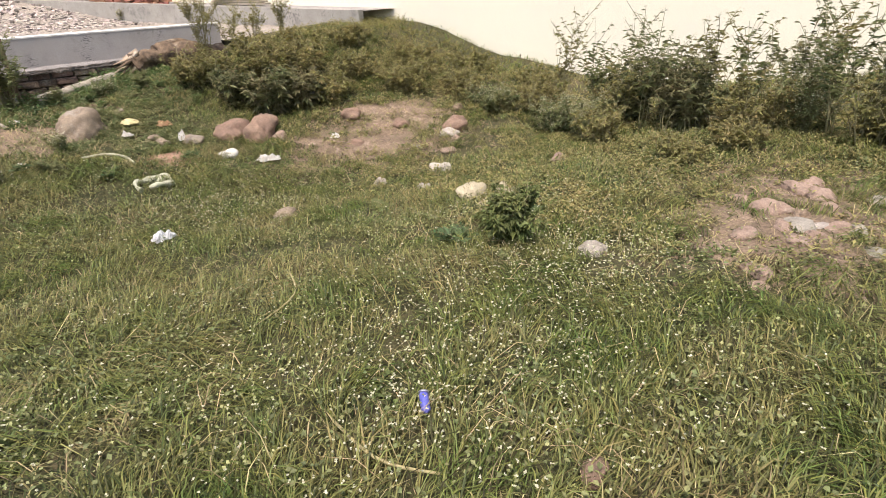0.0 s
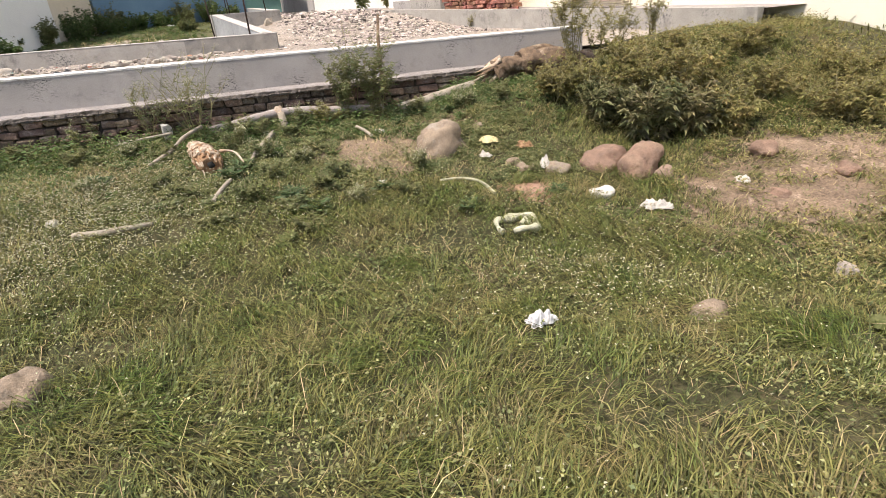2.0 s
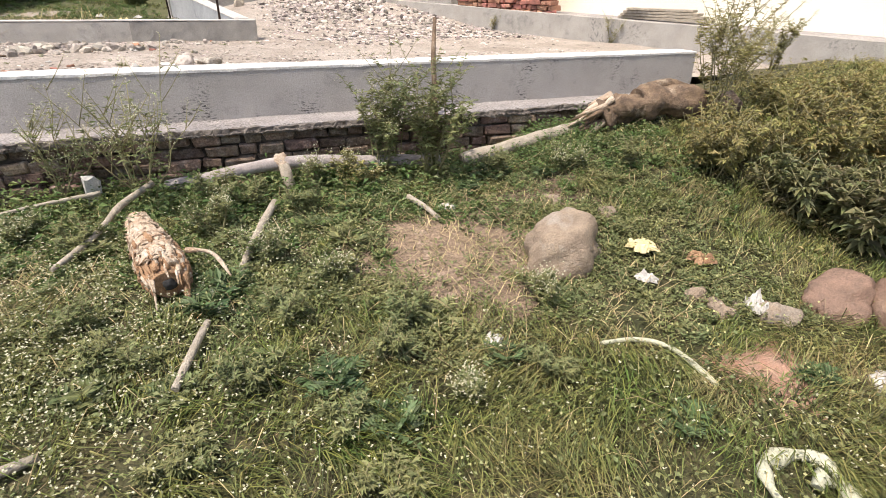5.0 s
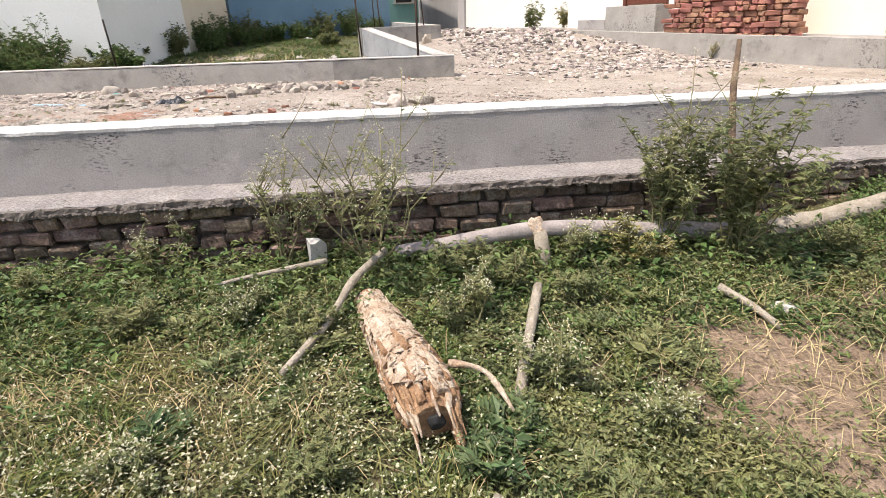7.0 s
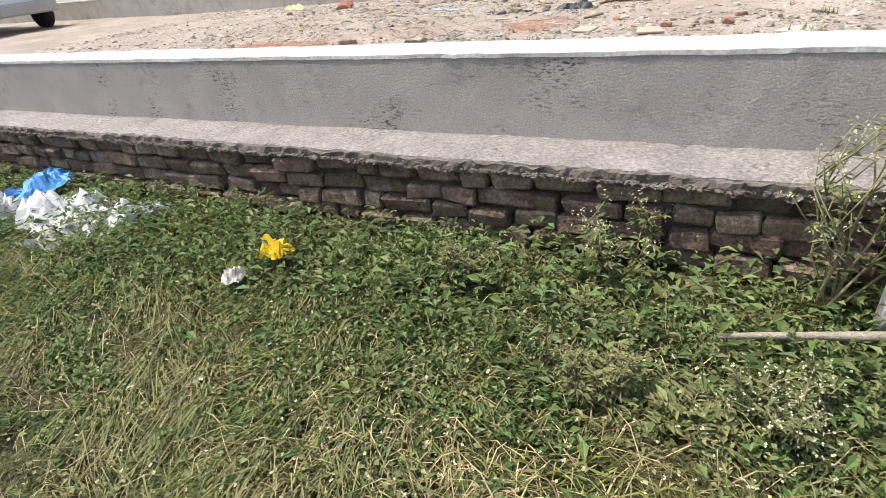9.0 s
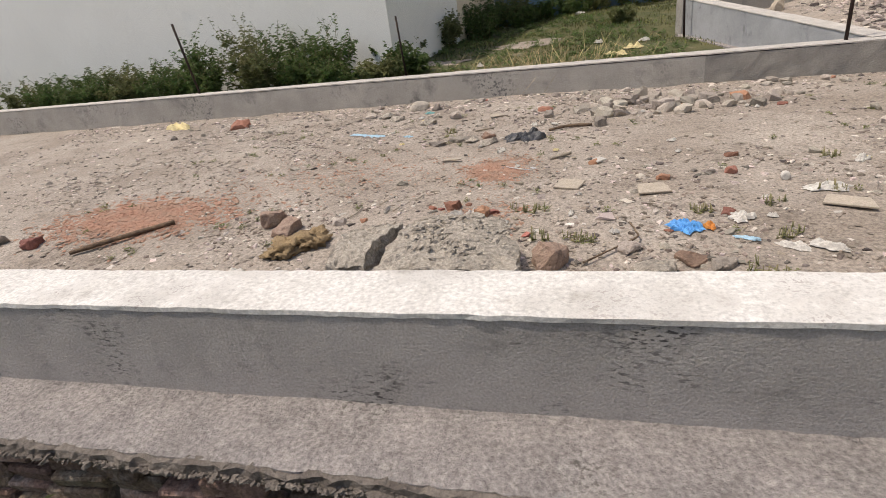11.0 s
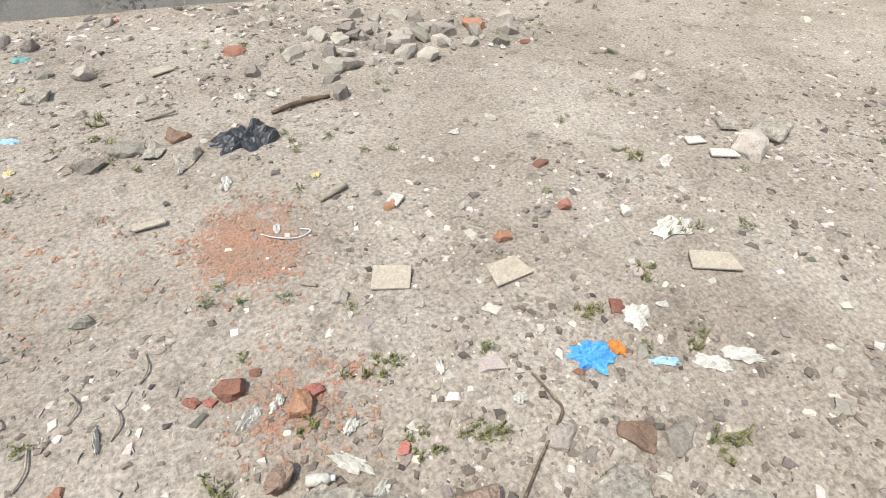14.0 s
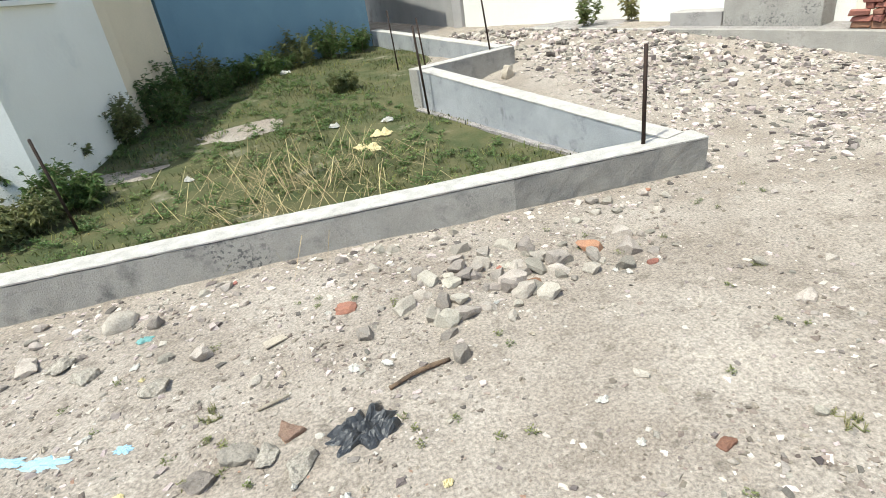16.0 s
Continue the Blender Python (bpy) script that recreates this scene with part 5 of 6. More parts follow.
def leaves(name, P, D, L, W, material, parent=None, label="", category="", droop=0.0):
    """Folded diamond leaves at P along D."""
    n = len(P)
    D = D / np.maximum(1e-6, np.linalg.norm(D, axis=1, keepdims=True))
    up = np.tile([0.0, 0.0, 1.0], (n, 1)) + R.normal(0, 0.35, (n, 3))
    S = np.cross(D, up)
    S /= np.maximum(1e-6, np.linalg.norm(S, axis=1, keepdims=True))
    N = np.cross(S, D)
    L, W = L[:, None], W[:, None]
    a, t = P, P + D * L - np.array([0, 0, 1.0]) * L * droop
    m = P + D * L * 0.45
    V = np.stack([a, m + S * W / 2 + N * W * 0.15, t, m - S * W / 2 + N * W * 0.15], 1).reshape(-1, 3)
    o = np.arange(n)[:, None] * 4
    F = np.concatenate([o + np.array([[0, 1, 2]]), o + np.array([[0, 2, 3]])])
    ob = arrays(name, V, F, material, parent)
    return tagged(ob, label, category, kind="stuff") if parent is None else ob


def bare(x, y):
    """1 on bare earth, 0 in the grass."""
    def spot(cx, cy, rx, ry):
        return np.clip(1.25 - np.hypot((x - cx) / rx, (y - cy) / ry), 0, 1)
    b = np.maximum.reduce([1.2 * spot(5.16, -3.11, 0.22, 0.17), spot(3.95, -1.75, 0.55, 0.6), 0.6 * spot(4.5, -1.5, 0.5, 0.45), 0.8 * spot(1.45, -1.45, 0.75, 0.35), spot(7.5, -3.7, 1.35, 1.0), spot(8.0, -4.9, 1.0, 0.7), spot(7.0, -8.45, 1.2, 0.75), 0.8 * spot(4.1, -2.2, 0.45, 0.4), 0.7 * spot(2.1, -1.95, 0.45, 0.3), 0.8 * spot(7.8, -7.9, 0.9, 0.5), 0.6 * spot(4.9, -1.3, 0.5, 0.35),
                           0.9 * spot(6.6, -3.9, 0.8, 0.5), 0.55 * spot(8.2, -5.2, 1.2, 0.9)])
    return np.clip(b + 0.25 * hashn(x, y, 3.0, 5.0) * (b > 0.05), 0, 1)


def weedy(x, y):
    """1 where low leafy weeds crowd out the grass, along the wall and round the log."""
    return smoothstep((y + 3.05 + 0.35 * hashn(x, y, 1.6, 2.0)) / 0.9) * smoothstep((x - 1.3) / 0.8 + 1.6 * smoothstep((y + 1.3) / 0.5)) * smoothstep((6.2 - x) / 0.8)


def grow(n, thin):
    """Places over the walked plot, thinned by bare earth, weeds and patchiness."""
    gx, gy = R.uniform(-3.5, 9.3, n), R.uniform(-9.9, -0.36, n)
    keep = (R.rand(n) > bare(gx, gy) * 0.88) & (R.rand(n) > thin * weedy(gx, gy))
    return gx[keep], gy[keep]


# short matted undergrowth of grass, shade between the tufts put into its colour
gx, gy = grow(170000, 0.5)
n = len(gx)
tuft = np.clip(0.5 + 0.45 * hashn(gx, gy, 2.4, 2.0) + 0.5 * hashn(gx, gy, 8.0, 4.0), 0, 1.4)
blades("grass", gx, gy, low(gx, gy), (0.03 + 0.06 * R.rand(n)) * (0.5 + 0.8 * tuft), 0.0035 + 0.0035 * R.rand(n), 0.9 + 1.6 * R.rand(n), R.uniform(0, 6.28, n), M["undergrass"], "short matted grass over the plot, colour darkened for shade")
# longer tufts, each combed one way
tx, ty = grow(9500, 0.8)
keep = R.rand(len(tx)) < 0.72 + 0.5 * hashn(tx, ty, 1.5, 3.0)
tx, ty = tx[keep], ty[keep]
k = 46
n = len(tx) * k
rad = np.repeat(0.03 + 0.05 * R.rand(len(tx)), k)
gx, gy = np.repeat(tx, k) + rad * R.normal(0, 1, n), np.repeat(ty, k) + rad * R.normal(0, 1, n)
az = np.repeat(3.4 * hashn(tx, ty, 0.9, 1.0) + R.normal(0, 0.5, len(tx)), k) + R.normal(0, 0.55, n)
h = np.repeat(0.075 + 0.075 * R.rand(len(tx)), k) * (0.6 + 0.6 * R.rand(n))
inside = (gy < -0.4)
blades("grass", gx[inside], gy[inside], low(gx[inside], gy[inside]), h[inside], 0.0032 + 0.0036 * R.rand(n)[inside], 1.3 + 1.1 * R.rand(n)[inside], az[inside], M["grass"], "long green grass tufts combed over by the wind")
n = 52000
gx, gy = R.uniform(-3.5, 9.3, n), R.uniform(-9.9, -0.5, n)
keep = R.rand(n) < 0.25 + 0.10 * bare(gx, gy) + 0.3 * (hashn(gx, gy, 1.1, 7.0) > 0.1)
gx, gy = gx[keep], gy[keep]
n = len(gx)
blades("dry_grass", gx, gy, low(gx, gy) + 0.045 * R.rand(n), 0.03 + 0.11 * R.rand(n) ** 2, 0.0025 + 0.002 * R.rand(n), 1.5 + 1.3 * R.rand(n), R.uniform(0, 6.28, n), M["drygrass"], "dry straw stalks among the grass")

# dead straw on the bare earth by the boulder
n = 420
gx, gy = R.normal(4.15, 0.42, n), R.normal(-1.85, 0.42, n)
blades("dead_straw", gx, gy, low(gx, gy) + 0.02 + 0.03 * R.rand(n), 0.03 + 0.08 * R.rand(n), 0.003 + 0.003 * R.rand(n), 1.9 + 1.0 * R.rand(n), R.uniform(0, 6.28, n), M["drygrass"], "dead straw scattered on the bare earth", "straw")

# trodden dry grass left of the log
n = 2600
gx, gy = R.normal(0.9, 0.65, n), R.normal(-1.65, 0.30, n)
blades("dry_grass", gx, gy, low(gx, gy) + 0.03 * R.rand(n), 0.03 + 0.06 * R.rand(n), 0.003 + 0.002 * R.rand(n), 1.5 + 1.2 * R.rand(n), R.uniform(0, 6.28, n), M["drygrass"], "trodden patch of dry pale grass")

# coarser blades lying among the fine ones
n = 70000
gx, gy = R.uniform(-3.5, 9.3, n), R.uniform(-9.9, -0.8, n)
keep = (R.rand(n) > bare(gx, gy)) & (R.rand(n) > 0.7 * weedy(gx, gy)) & (R.rand(n) < 0.6 + 0.7 * hashn(gx, gy, 3.0, 6.0))
gx, gy = gx[keep], gy[keep]
n = len(gx)
blades("grass", gx, gy, low(gx, gy) + 0.03 * R.rand(n), 0.03 + 0.04 * R.rand(n), 0.004 + 0.004 * R.rand(n), 0.9 + 1.5 * R.rand(n), R.uniform(0, 6.28, n), M["coarse"], "coarse lying grass blades among the fine grass")

# the plot goes on, thinner, past the walked part
n = 150000
gx, gy = R.uniform(-14, 13, n), R.uniform(-19, -0.4, n)
keep = ~((gx > -3.4) & (gx < 9.2) & (gy > -9.8))
gx, gy = gx[keep], gy[keep]
n = len(gx)
blades("grass", gx, gy, low(gx, gy), 0.05 + 0.10 * R.rand(n), 0.008 + 0.008 * R.rand(n), 0.9 + 1.5 * R.rand(n), R.uniform(0, 6.28, n), M["grass"], "thin green grass in the rest of the plot")

# tiny white flowers
n = 50000
fx, fy = R.uniform(-2.5, 8.8, n), R.uniform(-9.7, -0.5, n)
zone = 0.025 + 0.95 * smoothstep(1.25 * hashn(fx, fy, 1.15, 3.0) + 0.45 * hashn(fx, fy, 4.0, 1.0) - 0.12) * (0.35 + 0.65 * smoothstep((fx - 0.6) / 1.2)) + 0.75 * np.exp(-((fx - 1.9) / 1.0) ** 2 - ((fy + 2.1) / 0.8) ** 2) 
keep = (R.rand(n) < 0.40 * zone ** 1.6) & (R.rand(n) > bare(fx, fy) * 0.8)
fx = np.concatenate([fx[keep], R.normal(1.9, 0.55, 2000), R.normal(2.4, 0.9, 1300), R.normal(4.6, 1.6, 900), R.normal(1.2, 0.8, 2600), R.normal(1.4, 0.5, 1500), R.normal(5.1, 0.45, 800), R.normal(4.4, 0.5, 900), R.normal(5.6, 0.4, 700)])
fy = np.concatenate([fy[keep], R.normal(-1.85, 0.42, 2000), R.normal(-3.0, 0.4, 1300), R.normal(-7.6, 0.8, 900), R.normal(-3.0, 0.55, 2600), R.normal(-2.2, 0.35, 1500), R.normal(-4.5, 0.4, 800), R.normal(-7.7, 0.5, 900), R.normal(-7.7, 0.3, 700)])
keep = (fy < -0.5) & (R.rand(len(fx)) > bare(fx, fy) * 0.6)
fx, fy = fx[keep], fy[keep]
n = len(fx)
fz = low(fx, fy) + 0.045 + 0.075 * R.rand(n)
k = 3
P = np.repeat(np.stack([fx, fy, fz], -1), k, 0)
D = R.normal(0, 1, (n * k, 3))
D[:, 2] = np.abs(D[:, 2]) * 0.6
sz = 0.0055 + 0.0055 * R.rand(n * k)
leaves("small_flowers", P, D, sz, sz * 0.9, M["flower"], None, "tiny white flower heads among the grass", "flower")

# pale seed heads specked over the grass
n = 80000
x, y = R.uniform(-3, 9, n), R.uniform(-9.8, -0.8, n)
keep = (R.rand(n) < np.clip(0.25 + 0.8 * hashn(x, y, 1.5, 5.0) + 0.5 * hashn(x, y, 5.0, 2.0), 0.03, 1)) & (R.rand(n) > bare(x, y))
x, y = x[keep], y[keep]
n = len(x)
P = np.stack([x, y, low(x, y) + 0.04 + 0.07 * R.rand(n)], -1)
D = R.normal(0, 1, (n, 3))
L = R.uniform(0.009, 0.019, n)
leaves("seed_heads", P, D, L, L * 0.8, M["seed"], None, "pale seed heads over the grass", "grass")

# small round clover-like leaves in patches through the grass
n = 90000
x, y = R.uniform(-3, 8.8, n), R.uniform(-9.7, -0.5, n)
keep = (R.rand(n) < 0.15 + 0.7 * (hashn(x, y, 1.15, 3.0) > 0.0)) & (R.rand(n) > bare(x, y))
x, y = x[keep], y[keep]
n = len(x)
P = np.stack([x, y, low(x, y) + 0.02 + 0.07 * R.rand(n)], -1)
D = R.normal(0, 1, (n, 3))
D[:, 2] = 0.4 * np.abs(D[:, 2])
L = R.uniform(0.012, 0.030, n)
leaves("clover_leaves", P, D, L, L * 0.7, M["feather"], None, "small round leaves among the grass", "weeds", 0.1)

# low weeds, thick by the wall
def weeds(name, n, xr, yr, prob, hgt, material, label, leaflets=7, spread=0.10, size=0.022, zf=low):
    x, y = R.uniform(*xr, n), R.uniform(*yr, n)
    keep = R.rand(n) < prob(x, y)
    x, y = x[keep], y[keep]
    n = len(x)
    base = np.stack([x, y, zf(x, y)], -1)
    fronds = 8
    az = (np.arange(fronds) * 2.4)[None] + R.uniform(0, 6.28, (n, 1))
    el = R.uniform(0.25, 1.25, (n, fronds))
    ln = spread * R.uniform(0.5, 1.3, (n, fronds)) * hgt(x, y)[:, None]
    d = np.stack([np.cos(az) * np.cos(el), np.sin(az) * np.cos(el), np.sin(el)], -1)
    t = np.linspace(0.3, 1.0, leaflets)[None, None, :, None]
    P = base[:, None, None] + d[:, :, None] * ln[:, :, None, None] * t
    P[..., 2] -= (t[..., 0] ** 2) * ln[:, :, None] * 0.25
    P = P + R.normal(0, 0.006, P.shape)
    sgn = np.where(np.arange(leaflets) % 2 == 0, 1, -1)[None, None, :, None]
    sidev = np.stack([-np.sin(az), np.cos(az), np.zeros_like(az)], -1)[:, :, None]
    D = d[:, :, None] * 0.8 + sidev * sgn * 0.9 + R.normal(0, 0.25, P.shape)
    P, D = P.reshape(-1, 3), D.reshape(-1, 3)
    L = size * R.uniform(0.6, 1.4, len(P))
    return leaves(name, P, D, L, L * 0.42, material, None, label, "weeds", 0.15)


by_wall = lambda x, y: np.clip(1.25 * smoothstep((y + 2.3) / 1.2), 0, 1) * (1 - bare(x, y)) * (0.55 + 0.45 * hashn(x, y, 2.0, 3.0))
weeds("low_weeds", 5200, (-3.4, 6.2), (-2.6, -0.36), by_wall, lambda x, y: 0.8 + 1.0 * smoothstep((y + 1.4) / 0.9) + 0.3 * hashn(x, y, 3.0), M["creeper"], "low feathery green weeds along the wall", 7, 0.10, 0.030)
weeds("low_weeds", 7500, (0.2, 6.0), (-3.3, -0.5), lambda x, y: weedy(x, y) * (0.35 + 0.6 * (hashn(x, y, 2.3, 6.0) > 0.0)) * (1 - 0.9 * bare(x, y)), lambda x, y: 0.75 + 0.3 * hashn(x, y, 4.0, 1.0), M["feather"], "low grey green feathery weeds among the grass", 7, 0.12, 0.024)
weeds("low_weeds", 5600, (-2.5, 9), (-9.6, -2.8), lambda x, y: 0.6 * (hashn(x, y, 1.2, 8.0) + 0.5 * hashn(x, y, 4.0, 2.0) > 0.12) * (1 - bare(x, y)), lambda x, y: 0.55 + 0 * x, M["weed"], "patches of low broad weeds in the grass", 5, 0.10, 0.032)
weeds("low_weeds", 3200, (6.0, 10.5), (-9.5, -0.2), lambda x, y: 0.75 * (1 - 0.85 * bare(x, y)) * smoothstep((x - 6.0 + 0.35 * np.maximum(0, -4 - y)) / 1.3), lambda x, y: 1.4 + 0.6 * hashn(x, y, 2.0), M["olive"], "dusty olive weeds over the mound", 6, 0.11, 0.030)
# broad leaved creeper at the wall foot
n = 18000
x, y = R.uniform(-3.6, 4.6, n), R.uniform(-1.5, -0.36, n)
keep = (R.rand(n) < 0.12 + 0.88 * smoothstep((y + 1.25 + 0.25 * hashn(x, y, 2.2, 2.0)) / 0.6)) & (R.rand(n) > bare(x, y))
x, y = x[keep], y[keep]
n = len(x)
P = np.stack([x, y, low(x, y) + 0.03 + 0.15 * R.rand(n) * smoothstep((y + 1.6) / 0.8)], -1)
D = R.normal(0, 1, (n, 3))
D[:, 2] = 0.3 * np.abs(D[:, 2])
L = R.uniform(0.025, 0.07, n)
half = R.rand(n) < 0.55
leaves("creeper_leaves", P[~half], D[~half], L[~half] * 0.8, L[~half] * 0.25, M["feather"], None, "narrow grey green creeper leaves at the wall foot", "weeds", 0.25)
P, D, L = P[half], D[half], L[half]
leaves("creeper_leaves", P, D, L, L * 0.45, M["creeper"], None, "broad green creeper leaves at the wall foot", "weeds", 0.25)


def weed_plant(x, y, hgt, spread, stems, seed, label, material="feather", zf=zl, flowers=True, leaf=0.035, per=46, width=0.3, wilt=0.1, name="weed_plant", cat="weed", branch=4, root=0.08):
    """An upright branching weed: bending stems with side shoots, narrow leaves along them, flower heads at the tips."""
    r = random.Random(seed)
    e = thing(name, x, y, zf(x, y) - 0.01, label, cat)
    bm = bmesh.new()
    P, D, FL = [], [], []
    for s in range(stems):
        a = r.uniform(0, 6.28)
        ln = hgt * r.uniform(0.6, 1.05)
        rad = spread * r.uniform(0.2, 1.0)
        pts = [Vector((math.cos(a) * rad * root + r.gauss(0, 0.02), math.sin(a) * rad * root + r.gauss(0, 0.02), 0))]
        for k in range(1, 6):
            f = k / 5
            g = root + (1 - root) * f ** 1.2
            pts.append(Vector((math.cos(a) * rad * g + r.gauss(0, 0.012), math.sin(a) * rad * g + r.gauss(0, 0.012), ln * f * (1 - 0.25 * f * rad / max(spread, 0.01)))))
        tube_bm(pts, [0.006 - 0.0009 * k for k in range(6)], 5, bm)
        lines = [pts]
        for _ in range(branch):
            q = r.uniform(0.12 if root > 0.2 else 0.35, 0.95)
            i = min(4, int(q * 5))
            p0 = pts[i].lerp(pts[i + 1], q * 5 - i)
            b = r.uniform(0, 6.28)
            l2 = ln * r.uniform(0.15, 0.36)
            sub = [p0 + Vector((math.cos(b) * 0.7, math.sin(b) * 0.7, 0.75)) * (l2 * g) + Vector((0, 0, 0.03 * g * g)) for g in (0, 0.5, 1)]
            tube_bm(sub, [0.0032, 0.0026, 0.0018], 4, bm)
            lines.append(sub)
            FL.append(sub[-1])
        FL.append(pts[-1])
        for _ in range(per):
            li = lines[r.randrange(len(lines))]
            i = r.randrange(len(li) - 1)
            p0 = li[i].lerp(li[i + 1], r.random())
            if p0.z < hgt * 0.04:
                continue
            b = r.uniform(0, 6.28)
            P.append(p0)
            D.append((math.cos(b), math.sin(b), r.uniform(-0.3, 0.8)))
    obj("stem", bm, M["stem"], e, "", "stuff")
    P, D = np.array(P), np.array(D)
    top = 1.2 - 0.6 * P[:, 2] / hgt
    L = leaf * R.uniform(0.6, 1.5, len(P)) * top
    # each leaf carries two side lobes
    P3 = np.concatenate([P, P + D * L[:, None] * 0.3, P + D * L[:, None] * 0.3])
    turn = np.stack([-D[:, 1], D[:, 0], np.zeros(len(D))], -1)
    D3 = np.concatenate([D, D + turn * 0.9, D - turn * 0.9])
    L3 = np.concatenate([L, L * 0.6, L * 0.6])
    tagged(leaves("foliage", P3, D3, L3, L3 * width, M[material], e, droop=wilt), kind="stuff")
    if flowers:
        FP = []
        for p in FL:
            for _ in range(7):
                FP.append(p + Vector((r.gauss(0, 0.022), r.gauss(0, 0.022), r.gauss(0.0, 0.02))))
        FP = np.repeat(np.array(FP), 3, 0)
        FD = R.normal(0, 1, FP.shape)
        s = R.uniform(0.005, 0.009, len(FP))
        tagged(leaves("blossom", FP, FD, s, s * 0.9, M["flower"], e), kind="stuff")
    return e


weed_plant(2.30, -0.58, 1.15, 0.50, 10, 1, "tall airy weed with tiny white flowers by the wall", per=40, leaf=0.05, branch=6)
weed_plant(1.80, -0.45, 0.85, 0.36, 7, 2, "tall airy weed with tiny white flowers by the wall", per=34, leaf=0.045, branch=6)
weed_plant(1.15, -0.48, 0.38, 0.2, 5, 12, "small leafy weed by the footing", per=40, leaf=0.05)
weed_plant(3.92, -0.66, 0.95, 0.30, 12, 3, "bushy feathery green weed by the wall", per=110, leaf=0.055)
weed_plant(4.30, -0.76, 1.05, 0.38, 14, 4, "bushy feathery green weed by the wall", per=100, leaf=0.060, flowers=False)
weed_plant(4.08, -0.55, 1.25, 0.12, 3, 5, "thin upright weed by the wall", per=50, leaf=0.05)
weed_plant(3.65, -0.85, 0.35, 0.22, 6, 13, "yellowish feathery weed by the wall", per=90, leaf=0.045, material="olive")
weed_plant(6.65, -1.05, 1.35, 0.36, 12, 6, "dusty feathery weed beside the fallen trunk", per=110, leaf=0.045, material="olive")
weed_plant(7.9, -0.15, 0.7, 0.35, 9, 17, "dusty weed between the wall and the plinth", per=80, leaf=0.045, material="olive")
weed_plant(8.5, 0.0, 0.6, 0.35, 9, 19, "dusty weed between the wall and the plinth", per=80, leaf=0.045, material="olive")
weed_plant(7.2, -0.7, 0.9, 0.3, 7, 7, "dusty feathery weed at the wall's end", per=80, leaf=0.045, material="olive")
weed_plant(5.62, -7.22, 0.42, 0.20, 11, 8, "dark leafy weed standing in the grass", "weed", per=90, leaf=0.065, flowers=False, width=0.45, wilt=0.4)
weed_plant(5.75, -7.05, 0.30, 0.22, 8, 18, "dark leafy weed standing in the grass", "weed", per=70, leaf=0.055, flowers=False, width=0.45, wilt=0.4)
for i, (x, y, hh) in enumerate(((3.35, -1.95, 0.22), (3.6, -2.35, 0.20), (3.0, -2.2, 0.2), (2.75, -1.2, 0.25), (2.95, -0.95, 0.28), (3.3, -1.1, 0.25), (4.35, -2.45, 0.18), (3.2, -2.9, 0.16), (2.0, -1.2, 0.2), (1.5, -1.9, 0.15), (3.45, -2.6, 0.2), (2.3, -2.3, 0.16), (3.0, -1.6, 0.24), (2.85, -2.6, 0.2), (3.3, -3.2, 0.15), (3.7, -2.9, 0.16), (2.6, -2.9, 0.15), (4.1, -2.9, 0.15), (1.7, -1.0, 0.22), (1.2, -1.1, 0.2), (2.75, -0.8, 0.3), (3.4, -0.75, 0.32), (0.6, -0.7, 0.25), (4.75, -1.0, 0.25), (5.2, -1.2, 0.22), (5.6, -1.4, 0.25), (2.1, -2.0, 0.18))):
    weed_plant(x, y, hh, 0.17, 7, 30 + i, "low bushy grey green weed in the grass", per=60, leaf=0.045, flowers=i % 3 == 0)

# low rosettes of deeply cut leaves among the weeds
def fern(x, y, spread, seed, material, label, zf=zl):
    """A low rosette: arching fronds with paired narrow lobes, shorter towards the tip."""
    r = random.Random(seed)
    e = thing("weed_rosette", x, y, zf(x, y), label, "weed")
    P, D, L = [], [], []
    bm = bmesh.new()
    for k in range(20):
        a = k * 2.4 + r.uniform(-0.4, 0.4)
        ln, el = spread * r.uniform(0.55, 1.1), r.uniform(0.35, 1.25)
        d, side = Vector((math.cos(a) * math.cos(el), math.sin(a) * math.cos(el), math.sin(el))), Vector((-math.sin(a), math.cos(a), 0))
        at = lambda f: d * (ln * f) - Vector((0, 0, 0.42 * ln * f * f))
        tube_bm([at(0.0), at(0.5), at(0.95)], [0.0028, 0.0022, 0.0012], 4, bm)
        for f in (0.3, 0.42, 0.54, 0.66, 0.78, 0.9):
            for sg in (-1, 1):
                P.append(at(f))
                D.append(d * 0.55 + side * sg + Vector((0, 0, r.uniform(-0.1, 0.25))))
                L.append(ln * 0.42 * (1.15 - f) * r.uniform(0.8, 1.25))
        P.append(at(0.9))
        D.append(d - Vector((0, 0, 0.5)))
        L.append(ln * 0.16)
    obj("stem", bm, M["stem"], e, "", "stuff")
    L = np.array(L)
    tagged(leaves("foliage", np.array(P), np.array(D), L, np.maximum(0.010, L * 0.34), M[material], e, droop=0.12), kind="stuff")
    return e


